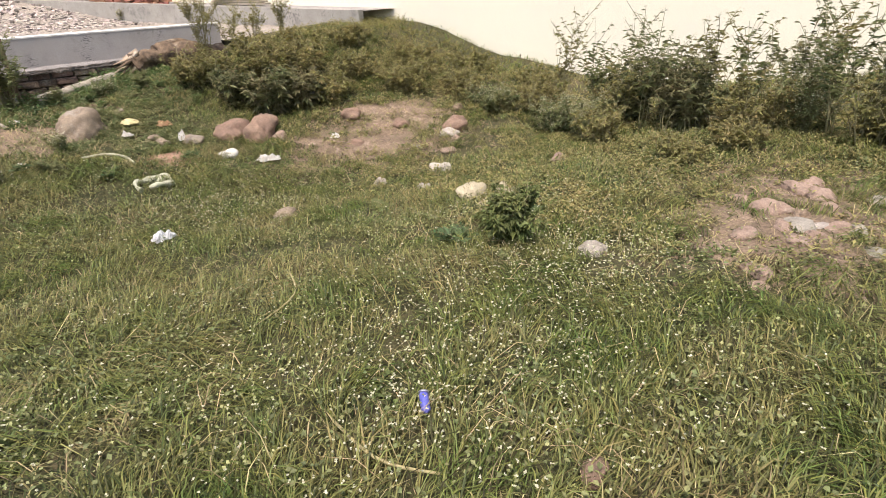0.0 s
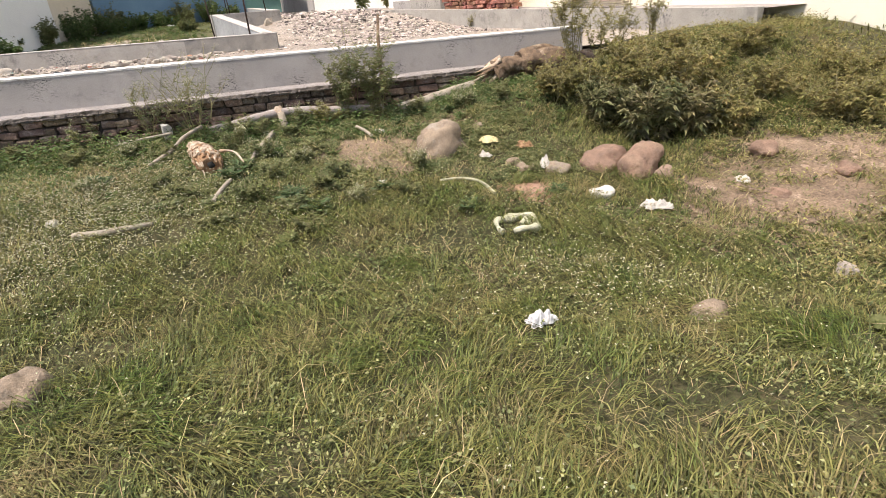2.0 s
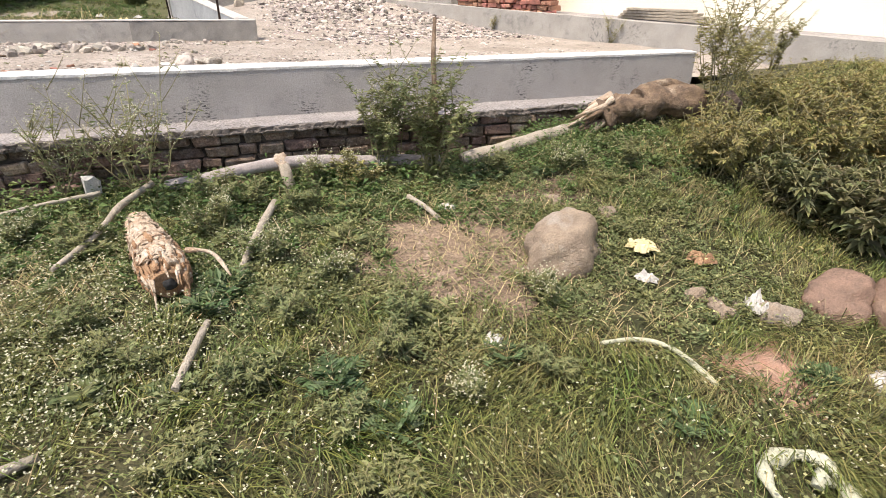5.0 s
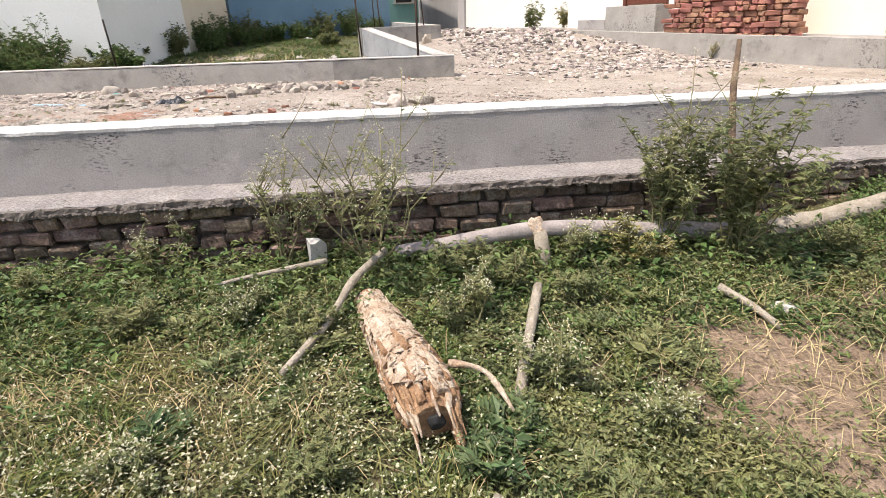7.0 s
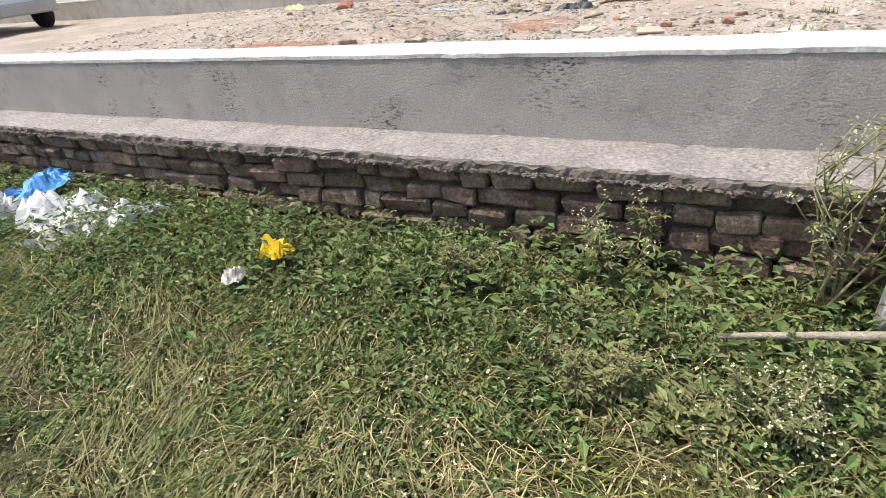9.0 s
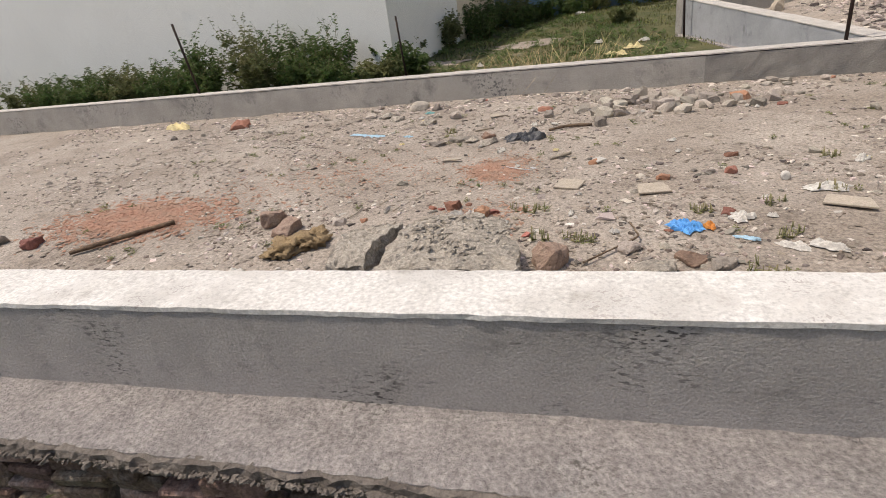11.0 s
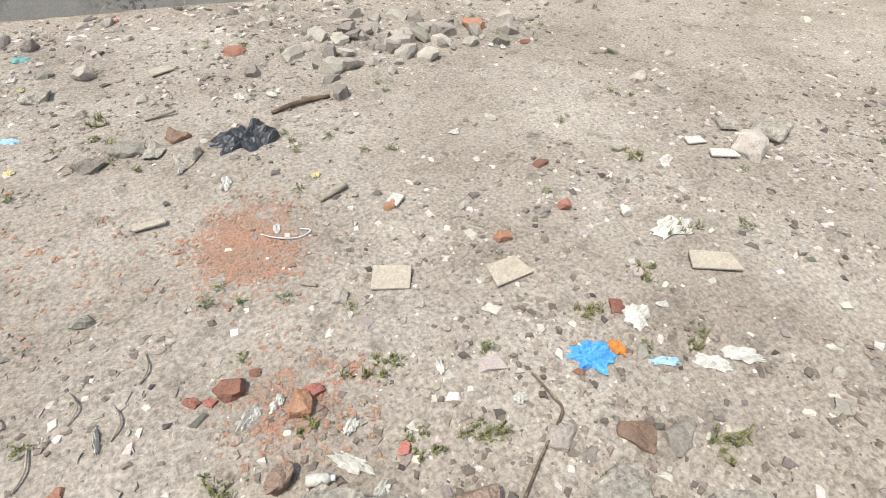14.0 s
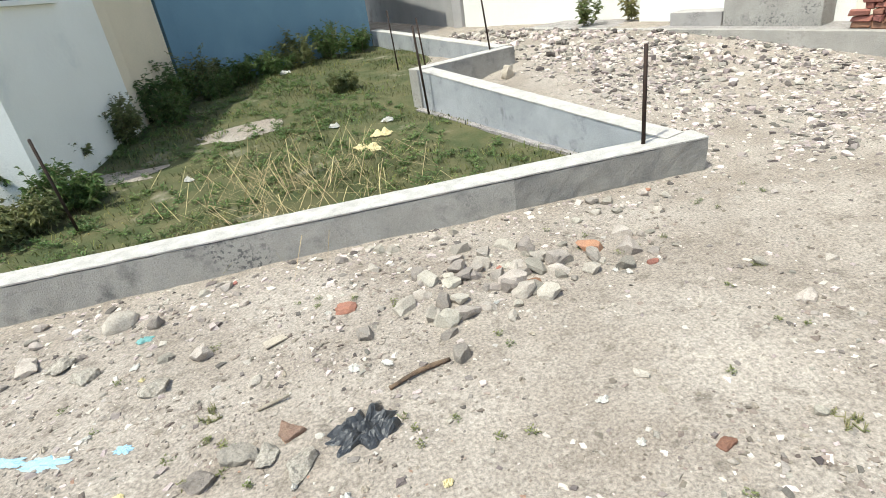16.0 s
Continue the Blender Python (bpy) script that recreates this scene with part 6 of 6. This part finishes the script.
kinds = [fern(x, y, sp_, 900 + i, m_, lab) for i, (x, y, sp_, m_, lab) in enumerate((
    (3.48, -1.55, 0.24, "feather", "grey green rosette of deeply cut weed leaves"), (2.80, -1.86, 0.26, "darkfern", "dark green rosette of deeply cut weed leaves"),
    (3.17, -2.70, 0.25, "darkfern", "dark green rosette of deeply cut weed leaves"), (2.66, -0.85, 0.24, "weed", "fresh green rosette of cut weed leaves"),
    (1.67, -1.38, 0.20, "feather", "grey green rosette of deeply cut weed leaves"), (3.75, -2.40, 0.22, "feather", "grey green rosette of deeply cut weed leaves")))]
rf = random.Random(31)
for i, (x, y) in enumerate(((3.0, -2.05), (2.68, -2.0), (3.13, -0.66), (2.9, -1.0), (1.81, -0.95), (3.3, -1.9), (3.62, -1.75), (2.95, -2.45), (3.45, -2.25), (3.35, -2.95), (2.55, -2.55), (3.95, -2.75), (4.35, -2.5), (3.6, -1.15),
                            (3.3, -1.35), (1.45, -1.05), (1.2, -0.85), (0.8, -0.9), (0.35, -0.75), (2.05, -1.25), (1.55, -1.75), (1.95, -1.7), (2.2, -2.45), (1.75, -2.3), (4.7, -0.95), (5.05, -1.15), (4.45, -1.1), (5.4, -1.5), (4.95, -2.85),
                            (5.3, -3.3), (4.5, -3.3), (3.9, -3.3), (2.75, -1.35), (-0.2, -0.9), (-0.7, -0.8), (-1.2, -0.95), (0.55, -1.2), (3.1, -3.3), (5.35, -7.35), (5.8, -7.35), (5.5, -6.9), (6.1, -7.0))):
    src = kinds[rf.randrange(6)]
    s_ = rf.uniform(0.6, 1.05)
    copy_thing(src, pose(x, y, zl(x, y), 0, 0, rf.uniform(0, 360)) @ Matrix.Diagonal((s_, s_, s_, 1)))

# bushes on the mound
def bush(x, y, hgt, spread, seed, label, material, leaf=0.06, stems=18, per=95, width=0.45, wilt=0.35, zf=zl, fl=False):
    return weed_plant(x, y, hgt, spread, stems, seed, label, material, zf, fl, leaf * 1.25, int(per * 0.38), width * 0.85, wilt, "bush", "bush", 6, 0.45)


for i, (x, y, hh, sp_, m_, lf) in enumerate((
        (6.35, -2.15, 0.55, 0.42, "darkleaf", 0.075), (6.75, -2.45, 0.62, 0.45, "darkleaf", 0.085), (7.15, -2.55, 0.66, 0.45, "darkleaf", 0.085), (7.5, -2.75, 0.55, 0.4, "olive", 0.07),
        (6.15, -1.65, 0.5, 0.40, "olive", 0.05), (6.5, -1.55, 0.55, 0.42, "olive", 0.05), (7.0, -1.8, 0.7, 0.45, "olive", 0.06), (7.6, -2.0, 0.7, 0.5, "olive", 0.06), (8.2, -2.5, 0.65, 0.45, "olive", 0.055),
        (8.5, -3.2, 0.6, 0.45, "olive", 0.055), (8.9, -3.8, 0.65, 0.45, "olive", 0.055), (8.9, -4.4, 0.55, 0.42, "feather", 0.05), (9.3, -4.9, 0.8, 0.5, "olive", 0.05),
        (8.7, -5.5, 0.55, 0.42, "feather", 0.05), (8.6, -6.0, 0.6, 0.42, "feather", 0.05), (8.25, -6.35, 0.5, 0.4, "olive", 0.05), (9.2, -6.2, 1.0, 0.35, "darkleaf", 0.085), (9.4, -6.7, 1.05, 0.38, "darkleaf", 0.085),
        (9.0, -7.0, 0.9, 0.4, "darkleaf", 0.075), (9.1, -7.5, 0.75, 0.45, "olive", 0.05), (9.2, -8.0, 0.95, 0.45, "feather", 0.05), (8.9, -8.5, 0.85, 0.45, "olive", 0.05), (9.4, -8.7, 1.05, 0.45, "feather", 0.05),
        (8.7, -9.0, 0.7, 0.42, "olive", 0.05), (9.2, -9.4, 0.8, 0.45, "feather", 0.05), (9.9, -5.6, 0.8, 0.5, "olive", 0.05), (10.0, -7.8, 0.9, 0.5, "feather", 0.05), (7.9, -7.3, 0.35, 0.35, "olive", 0.045), (8.4, -7.6, 0.4, 0.35, "olive", 0.045),
        (8.0, -1.3, 0.5, 0.5, "olive", 0.055), (8.8, -1.6, 0.5, 0.5, "olive", 0.055), (9.4, -2.4, 0.5, 0.5, "olive", 0.055), (9.9, -3.2, 0.5, 0.5, "olive", 0.055), (10.3, -4.2, 0.55, 0.5, "olive", 0.055), (7.4, -1.2, 0.5, 0.45, "olive", 0.055), (9.0, -2.9, 0.45, 0.45, "olive", 0.055))):
    bush(x, y, hh * (0.72 if x > 7.9 and y > -5.2 else 0.88), sp_ * 0.92, 100 + i, {"darkleaf": "dark leafy drooping bush on the earth mound", "olive": "dusty olive bush on the earth mound", "feather": "feathery green bush at the plot's edge"}[m_], m_, lf,
         fl=m_ == "feather")

for i in range(16):
    x, y = 8.7 + 1.2 * random.Random(400 + i).random(), -5.4 - 4.2 * i / 15
    weed_plant(x, y, 1.0 + 0.45 * random.Random(500 + i).random(), 0.30, 4, 420 + i, "tall thin leafy weed at the plot's edge", ("olive", "feather", "darkleaf")[i % 3], per=60, leaf=0.075, flowers=i % 2 == 0, width=0.3, wilt=0.3, branch=7)

# ---- plants of the lot and the road ----
n = 60000
gx, gy = R.uniform(-7, 3.2, n), R.uniform(4.9, 14.5, n)
dirt_path = np.exp(-((gy - 9.3 - 0.6 * gx) / 0.4) ** 2) * (gx < 0.3) * (gx > -3.2)
dirt_path = np.maximum(dirt_path, 0.55 - 0.8 * hashn(gx, gy, 1.4, 2.0))
keep = (gy > curb_y(gx) + 0.26) & (gx < 3.1 - 0.29 * (gy - 4.9) * (gy < 8.6)) & (R.rand(n) > dirt_path)
gx, gy = gx[keep], gy[keep]
n = len(gx)
# in patches, lot blades take the shade-darkened undergrowth colour
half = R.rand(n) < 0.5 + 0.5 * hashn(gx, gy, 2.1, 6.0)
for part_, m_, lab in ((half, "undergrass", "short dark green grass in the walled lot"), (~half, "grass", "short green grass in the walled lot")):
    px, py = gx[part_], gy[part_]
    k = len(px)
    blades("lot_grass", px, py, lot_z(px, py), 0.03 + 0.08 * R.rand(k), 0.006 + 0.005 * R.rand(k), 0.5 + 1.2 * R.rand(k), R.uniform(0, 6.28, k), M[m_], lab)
weeds("lot_weeds", 3600, (-7, 3.0), (4.95, 14.5), lambda x, y: (y > curb_y(x) + 0.3) * (x < 2.9 - 0.29 * (y - 4.9)) * (0.35 + 0.5 * (hashn(x, y, 1.3, 2.0) > 0)), lambda x, y: 0.8 + 0 * x, M["creeper"], "low green weeds in the walled lot", 5, 0.10, 0.035, lot_z)
for i, (x, y, hh, sp_) in enumerate(((-2.75, 9.0, 0.55, 0.4), (-2.9, 8.3, 0.5, 0.4), (-2.3, 7.7, 0.5, 0.4), (-2.15, 10.0, 0.65, 0.4), (-1.95, 11.2, 0.7, 0.5), (-1.6, 12.0, 0.8, 0.5), (-1.2, 12.7, 0.75, 0.5), (-0.5, 13.0, 0.5, 0.5), (0.2, 13.4, 0.45, 0.5),
                                    (0.9, 13.9, 0.7, 0.6), (1.6, 14.2, 0.75, 0.6), (2.2, 14.5, 0.5, 0.4), (1.2, 10.4, 0.3, 0.25), (-3.6, 7.6, 0.75, 0.5), (-4.4, 7.7, 0.85, 0.5), (-5.2, 7.6, 0.95, 0.55), (-6.1, 7.5, 0.85, 0.5), (-7.0, 7.6, 0.6, 0.5),
                                    (-7.9, 7.7, 0.7, 0.5), (-8.9, 7.9, 0.6, 0.5), (-10.0, 8.0, 0.7, 0.6), (-11.2, 8.1, 0.6, 0.6), (-3.3, 6.9, 0.45, 0.4), (-4.0, 7.3, 0.6, 0.5), (-4.8, 7.2, 0.7, 0.5), (-5.7, 7.1, 0.7, 0.5), (-6.6, 7.2, 0.6, 0.5), (-7.5, 7.3, 0.6, 0.5), (-8.4, 7.4, 0.55, 0.5), (-9.5, 7.5, 0.5, 0.5), (-2.6, 7.2, 0.4, 0.4), (-1.5, 10.7, 0.5, 0.4), (-0.9, 12.0, 0.4, 0.4))):
    bush(x, y, hh * (1.3 if x < -3 else 1.1), sp_ * 1.1, 200 + i, "leafy green bush along the house wall in the lot", "feather" if i % 3 == 0 else "creeper", 0.07, 20, 160, zf=zt)
bush(6.3, 11.3, 0.6, 0.35, 300, "small green shrub in the far garden", "weed", 0.08, 9, 90, zf=lambda x, y: 0.45)
bush(7.0, 10.75, 0.5, 0.3, 301, "yellowish shrub in the far garden", "olive", 0.08, 9, 70, zf=lambda x, y: 0.45)
weed_plant(facade_x(2.9, -0.95), 2.9, 0.45, 0.25, 6, 302, "thin weed growing at the plinth", zf=zr, per=50, material="olive")
weed_plant(facade_x(5.4, -0.95), 5.4, 0.3, 0.2, 5, 303, "thin weed growing at the plinth", zf=zr, per=40, material="olive")
# dry stalks in the lot
n = 260
gx, gy = R.normal(0.1, 0.6, n), R.normal(6.6, 0.6, n)
keep = gy > curb_y(gx) + 0.3
gx, gy = gx[keep], gy[keep]
n = len(gx)
blades("dry_stalks", gx, gy, lot_z(gx, gy) + 0.03 + 0.04 * R.rand(n), 0.15 + 0.3 * R.rand(n), 0.004 + 0.004 * R.rand(n), 1.8 + 1.2 * R.rand(n), R.uniform(0, 6.28, n), M["drygrass"], "dry cut stalks lying in the lot")
for x, y, a, b, m_ in ((0.98, 7.39, 0.24, 0.13, "paleyellow"), (1.25, 7.8, 0.18, 0.12, "paleyellow"), (0.4, 13.2, 0.2, 0.15, "paper"), (1.45, 8.3, 0.12, 0.08, "paper"), (-1.1, 7.8, 0.07, 0.05, "paper"), (0.75, 8.5, 0.1, 0.06, "paper")):
    litter(x, y, a, b, 0.07, m_, "pale crumpled plastic litter in the lot", "litter", zt, x * 3, None, 0.01, "litter in the lot")

# gravel, clods and brick dust
cube = np.array([[-1, -1, -0.6], [1, -1, -0.6], [1, 1, -0.6], [-1, 1, -0.6], [-0.7, -0.7, 0.6], [0.7, -0.7, 0.5], [0.7, 0.7, 0.6], [-0.7, 0.7, 0.5]])
quads = np.array([[0, 1, 5, 4], [1, 2, 6, 5], [2, 3, 7, 6], [3, 0, 4, 7], [4, 5, 6, 7]])


def chips(name, gx, gy, s, zf, material, label, category, flat=(0.4, 0.9)):
    n = len(gx)
    c = np.stack([gx, gy, zf(gx, gy) + s * 0.15], -1)
    a = R.uniform(0, 6.28, n)
    q = cube[None] * np.stack([s * R.uniform(0.7, 1.7, n), s, s * R.uniform(*flat, n)], -1)[:, None] * R.uniform(0.35, 1.4, (n, 8, 3))
    V = np.stack([q[..., 0] * np.cos(a)[:, None] - q[..., 1] * np.sin(a)[:, None], q[..., 0] * np.sin(a)[:, None] + q[..., 1] * np.cos(a)[:, None], q[..., 2]], -1) + c[:, None]
    F = (np.arange(n)[:, None, None] * 8 + quads[None]).reshape(-1, 4)
    return tagged(arrays(name, V.reshape(-1, 3), F, material), label, category, kind="stuff")


def track(gx, gy):
    """1 on the worn, dusty track along the road."""
    return np.maximum(np.exp(-((gy - 2.45 - 0.3 * gx - 0.12 * np.maximum(gx - 1, 0) ** 2) / 0.55) ** 2), 0.8 * smoothstep((gx - 2.0) / 1.0) * smoothstep((5.0 - gy) / 1.0) * smoothstep((gy - 2.4) / 0.6))


def on_road(gx, gy):
    return ((gy < curb_y(gx) - 0.03) | (gx > 3.5)) & (gx < facade_x(gy, -0.8)) & (gy > 0.34)


n = 120000
gx, gy = R.uniform(-7, 8, n), 0.36 + 9 * R.rand(n) ** 1.3
far = np.maximum(smoothstep((gx - 3.0) / 1.5) * smoothstep((gy - 3.0) / 2.0), 0)
keep = on_road(gx, gy) & (R.rand(n) < 0.30 + 0.4 * hashn(gx, gy, 1.7, 2.0) + 0.5 * far + 0.5 * np.exp(-((gy - curb_y(gx)) / 0.5) ** 2)) & (R.rand(n) > 0.8 * track(gx, gy))
gx, gy, far = gx[keep], gy[keep], far[keep]
chips("gravel", gx, gy, (0.0032 + 0.015 * R.rand(len(gx)) ** 5) * (1 + 1.2 * far), road_z, M["gravel"], "loose gravel and stone chips over the dirt road", "gravel")
n = 7000
gx, gy = R.uniform(-5, 7, n), 0.4 + 6 * R.rand(n) ** 1.2
keep = on_road(gx, gy) & (R.rand(n) < 0.35 + 0.9 * hashn(gx, gy, 1.9, 4.0)) & (R.rand(n) > 0.9 * track(gx, gy))
gx, gy = gx[keep], gy[keep]
chips("pale_chips", gx, gy, 0.003 + 0.016 * R.rand(len(gx)) ** 4, road_z, M["palechip"], "pale chips of stone and plaster over the road", "gravel", (0.15, 0.5))
n = 2600
gx, gy = R.uniform(-6, 4, n), 0.5 + 4.6 * R.rand(n)
keep = on_road(gx, gy) & (R.rand(n) < 0.10 + 0.9 * np.exp(-((gy - curb_y(gx) + 0.25) / 0.35) ** 2)) & (R.rand(n) > 0.9 * track(gx, gy))
gx, gy = gx[keep], gy[keep]
chips("loose_stones", gx, gy, 0.010 + 0.026 * R.rand(len(gx)) ** 2, road_z, M["gravel"], "loose broken stones heaped along the curb", "gravel", (0.3, 0.7))
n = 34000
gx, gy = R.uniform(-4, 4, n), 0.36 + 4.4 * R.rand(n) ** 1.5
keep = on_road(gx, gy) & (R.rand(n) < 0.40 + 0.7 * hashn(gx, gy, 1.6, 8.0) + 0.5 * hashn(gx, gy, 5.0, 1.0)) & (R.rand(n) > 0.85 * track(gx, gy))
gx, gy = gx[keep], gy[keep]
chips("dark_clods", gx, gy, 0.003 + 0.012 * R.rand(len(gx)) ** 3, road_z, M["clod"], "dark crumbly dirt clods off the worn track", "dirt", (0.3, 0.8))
n = 24000
gx, gy = R.uniform(-4, 4, n), R.uniform(0.36, 5.0, n)
keep = on_road(gx, gy) & (R.rand(n) < 0.5 + 0.5 * hashn(gx, gy, 2.6, 5.0)) & (R.rand(n) > 0.85 * track(gx, gy))
gx, gy = gx[keep], gy[keep]
chips("dirt_clods", gx, gy, 0.003 + 0.012 * R.rand(len(gx)) ** 3, road_z, M["road"], "crumbly dirt clods over the road", "dirt", (0.3, 0.7))
for cx, cy, sx, sy, m_, k in ((0.0, 2.16, 0.10, 0.12, 4200, 1.0), (-2.37, 1.5, 0.30, 0.16, 7000, 1.7), (-1.2, 2.2, 0.6, 0.3, 1500, 1.0), (0.05, 1.36, 0.12, 0.10, 900, 1.0)):
    gx, gy = R.normal(cx, sx, m_), R.normal(cy, sy, m_)
    keep = on_road(gx, gy)
    gx, gy = gx[keep], gy[keep]
    chips("brick_dust", gx, gy, (0.003 + 0.008 * R.rand(len(gx)) ** 3) * k, road_z, M["reddust"], "scattered crushed red brick on the road", "brick dust", (0.2, 0.6))
for cx, cy, sx, sy, m_, mt in ((5.15, -3.15, 0.10, 0.08, 2500, "reddust"), (3.95, -1.75, 0.30, 0.32, 6000, "earth"), (7.6, -3.8, 0.7, 0.5, 9000, "earth"), (7.2, -8.4, 0.55, 0.4, 8000, "earth"), (6.6, -3.9, 0.5, 0.3, 4000, "earth"), (4.9, -1.3, 0.25, 0.2, 1500, "earth")):
    gx, gy = R.normal(cx, sx, m_), R.normal(cy, sy, m_)
    keep = gy < -0.4
    gx, gy = gx[keep], gy[keep]
    chips("earth_clods", gx, gy, 0.006 + 0.016 * R.rand(len(gx)) ** 3, low, M[mt], "crumbly reddish earth on the plot", "earth", (0.3, 0.8))
# crumbs of aggregate on the broken concrete
n = 260
gx, gy = R.normal(0.02, 0.13, n), R.normal(0.72, 0.12, n)
keep = np.hypot((gx - 0.02) / 0.26, (gy - 0.72) / 0.24) < 1
gx, gy = gx[keep], gy[keep]
chips("concrete_crumbs", gx, gy, 0.004 + 0.010 * R.rand(len(gx)) ** 2, lambda x, y: 0.085 + 0.05 * np.maximum(0, 1 - ((x - 0.02) / 0.32) ** 2 - ((y - 0.74) / 0.32) ** 2), M["concrete"], "crumbs of aggregate on the broken concrete", "gravel", (0.5, 0.9))
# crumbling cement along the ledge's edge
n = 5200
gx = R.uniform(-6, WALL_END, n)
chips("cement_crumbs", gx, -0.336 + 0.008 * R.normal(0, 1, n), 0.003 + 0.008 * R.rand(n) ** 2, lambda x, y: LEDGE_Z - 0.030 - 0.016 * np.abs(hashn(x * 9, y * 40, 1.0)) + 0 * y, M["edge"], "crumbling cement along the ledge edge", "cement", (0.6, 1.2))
n = 1500
gx = R.uniform(-4, 6, n)
keep = R.rand(n) < 0.5 + 0.6 * hashn(gx, gx * 0, 3.0, 1.0)
gx = gx[keep]
n = len(gx)
chips("cement_crumbs", gx, -0.012 - 0.02 * R.rand(n) ** 2, 0.002 + 0.006 * R.rand(n) ** 2, lambda x, y: LEDGE_Z + 0.001 + 0 * y, M["ledge"], "cement crumbs in the corner of ledge and wall", "cement", (0.5, 1.0))
for x, y, k in ((0.28, 1.38, 1.0), (-0.24, 1.13, 1.2), (0.56, 1.04, 1.1), (1.14, 1.33, 0.8), (1.48, 1.41, 0.8), (1.45, 1.08, 0.8), (1.25, 0.72, 1.5), (-0.45, 1.05, 0.9), (0.36, 1.08, 0.7), (1.95, 2.1, 0.9), (1.75, 1.6, 0.8), (-0.6, 3.4, 0.8), (0.05, 1.28, 0.6)):
    weed_plant(x, y, 0.035 * k, 0.10 * k, 6, int(700 + x * 90), "small green weed growing in the dirt road", "feather", zr, False, 0.016, 13, 0.4, 0.2, branch=3, root=0.5)
weeds("road_weeds", 420, (-3, 3.5), (0.6, 4.4), lambda x, y: 0.9 * (hashn(x, y, 2.3, 9.0) > 0.25), lambda x, y: 0.35 + 0 * x, M["feather"], "tiny sparse weeds on the dirt road", 4, 0.08, 0.016, road_z)

# ---- bricks ----
def brick_mesh(seed, material, l=0.23, d=0.11, hh=0.075):
    bm = box(bmesh.new(), -l / 2, l / 2, -d / 2, d / 2, -hh / 2, hh / 2)
    r = random.Random(seed)
    for v in bm.verts:
        v.co += Vector((r.uniform(-0.020, 0.020), r.uniform(-0.016, 0.012), r.uniform(-0.011, 0.011)))
    bmesh.ops.bevel(bm, geom=bm.edges[:], offset=0.011, segments=1, affect="EDGES")
    me = bpy.data.meshes.new("brick")
    bm.to_mesh(me)
    bm.free()
    me.materials.append(material)
    return me


old = [brick_mesh(k, M["oldbrick"]) for k in range(12)]
rb = random.Random(3)
for c_ in range(5):
    zc = LEDGE_Z - 0.045 - 0.042 - c_ * 0.086
    x = -4.8 + (c_ % 2) * 0.12
    while x < WALL_END - 0.05:
        if zc > zl(x, -0.4) - 0.02:
            o = new("brick", old[rb.randrange(12)])
            o.parent = wall
            k_ = rb.choice((0.5, 0.62, 0.8, 0.95, 1.0, 1.05)) * rb.uniform(0.94, 1.06)
            o.matrix_local = pose(x + 0.115 * k_, -0.250 + rb.uniform(-0.022, 0.024), zc + rb.uniform(-0.007, 0.007), rb.uniform(-6, 6), rb.uniform(-3, 3), rb.uniform(-6, 6)) @ Matrix.Diagonal((k_, 1.1, rb.uniform(0.92, 1.06), 1))
            x += 0.23 * k_ + rb.uniform(0.008, 0.02)
        else:
            x += 0.24
bm = bmesh.new()
for c_ in range(5):
    zc = LEDGE_Z - 0.045 - 0.042 - c_ * 0.086
    x = -15.8 + (c_ % 2) * 0.12
    while x < -5.0:
        box(bm, x - 0.112, x + 0.112, -0.30, -0.19, zc - 0.037, zc + 0.037)
        x += 0.242
tagged(obj("far_bricks", bm, M["oldbrick"], wall), kind="stuff")

# stacked brick pile on the plinth
pile = thing("brick_pile", facade_x(5.55, -0.42), 5.55, 0.27, "rough stack of old red bricks against the cream wall", "brick pile", rz=math.degrees(math.atan2(1.0, -0.33)))
red = [brick_mesh(20 + k, M["redbrick"]) for k in range(5)]
core = box(bmesh.new(), -1.05, 1.1, -0.02, 0.16, 0.0, 0.60, 0.01)
obj("pile_core", core, M["redbrick"], pile)
for c_ in range(11):
    z_ = 0.04 + c_ * 0.08
    x0, x1 = -1.16 + 0.01 * c_ + (0.5 if c_ > 8 else 0), 1.2 - (0.05 * max(0, c_ - 6) ** 1.6 if c_ > 6 else 0)
    x = x0
    while x < x1:
        hd = rb.random() < 0.7
        o = new("brick", red[rb.randrange(5)])
        o.parent = pile
        step_ = 0.12 if hd else 0.24
        o.matrix_local = pose(x + step_ / 2, 0.12 + (0.05 if not hd else 0) + rb.uniform(-0.03, 0.03), z_ + rb.uniform(-0.008, 0.008), rb.uniform(-4, 4), rb.uniform(-4, 4), (90 if hd else 0) + rb.uniform(-8, 8))
        x += step_ + rb.uniform(0.0, 0.02)
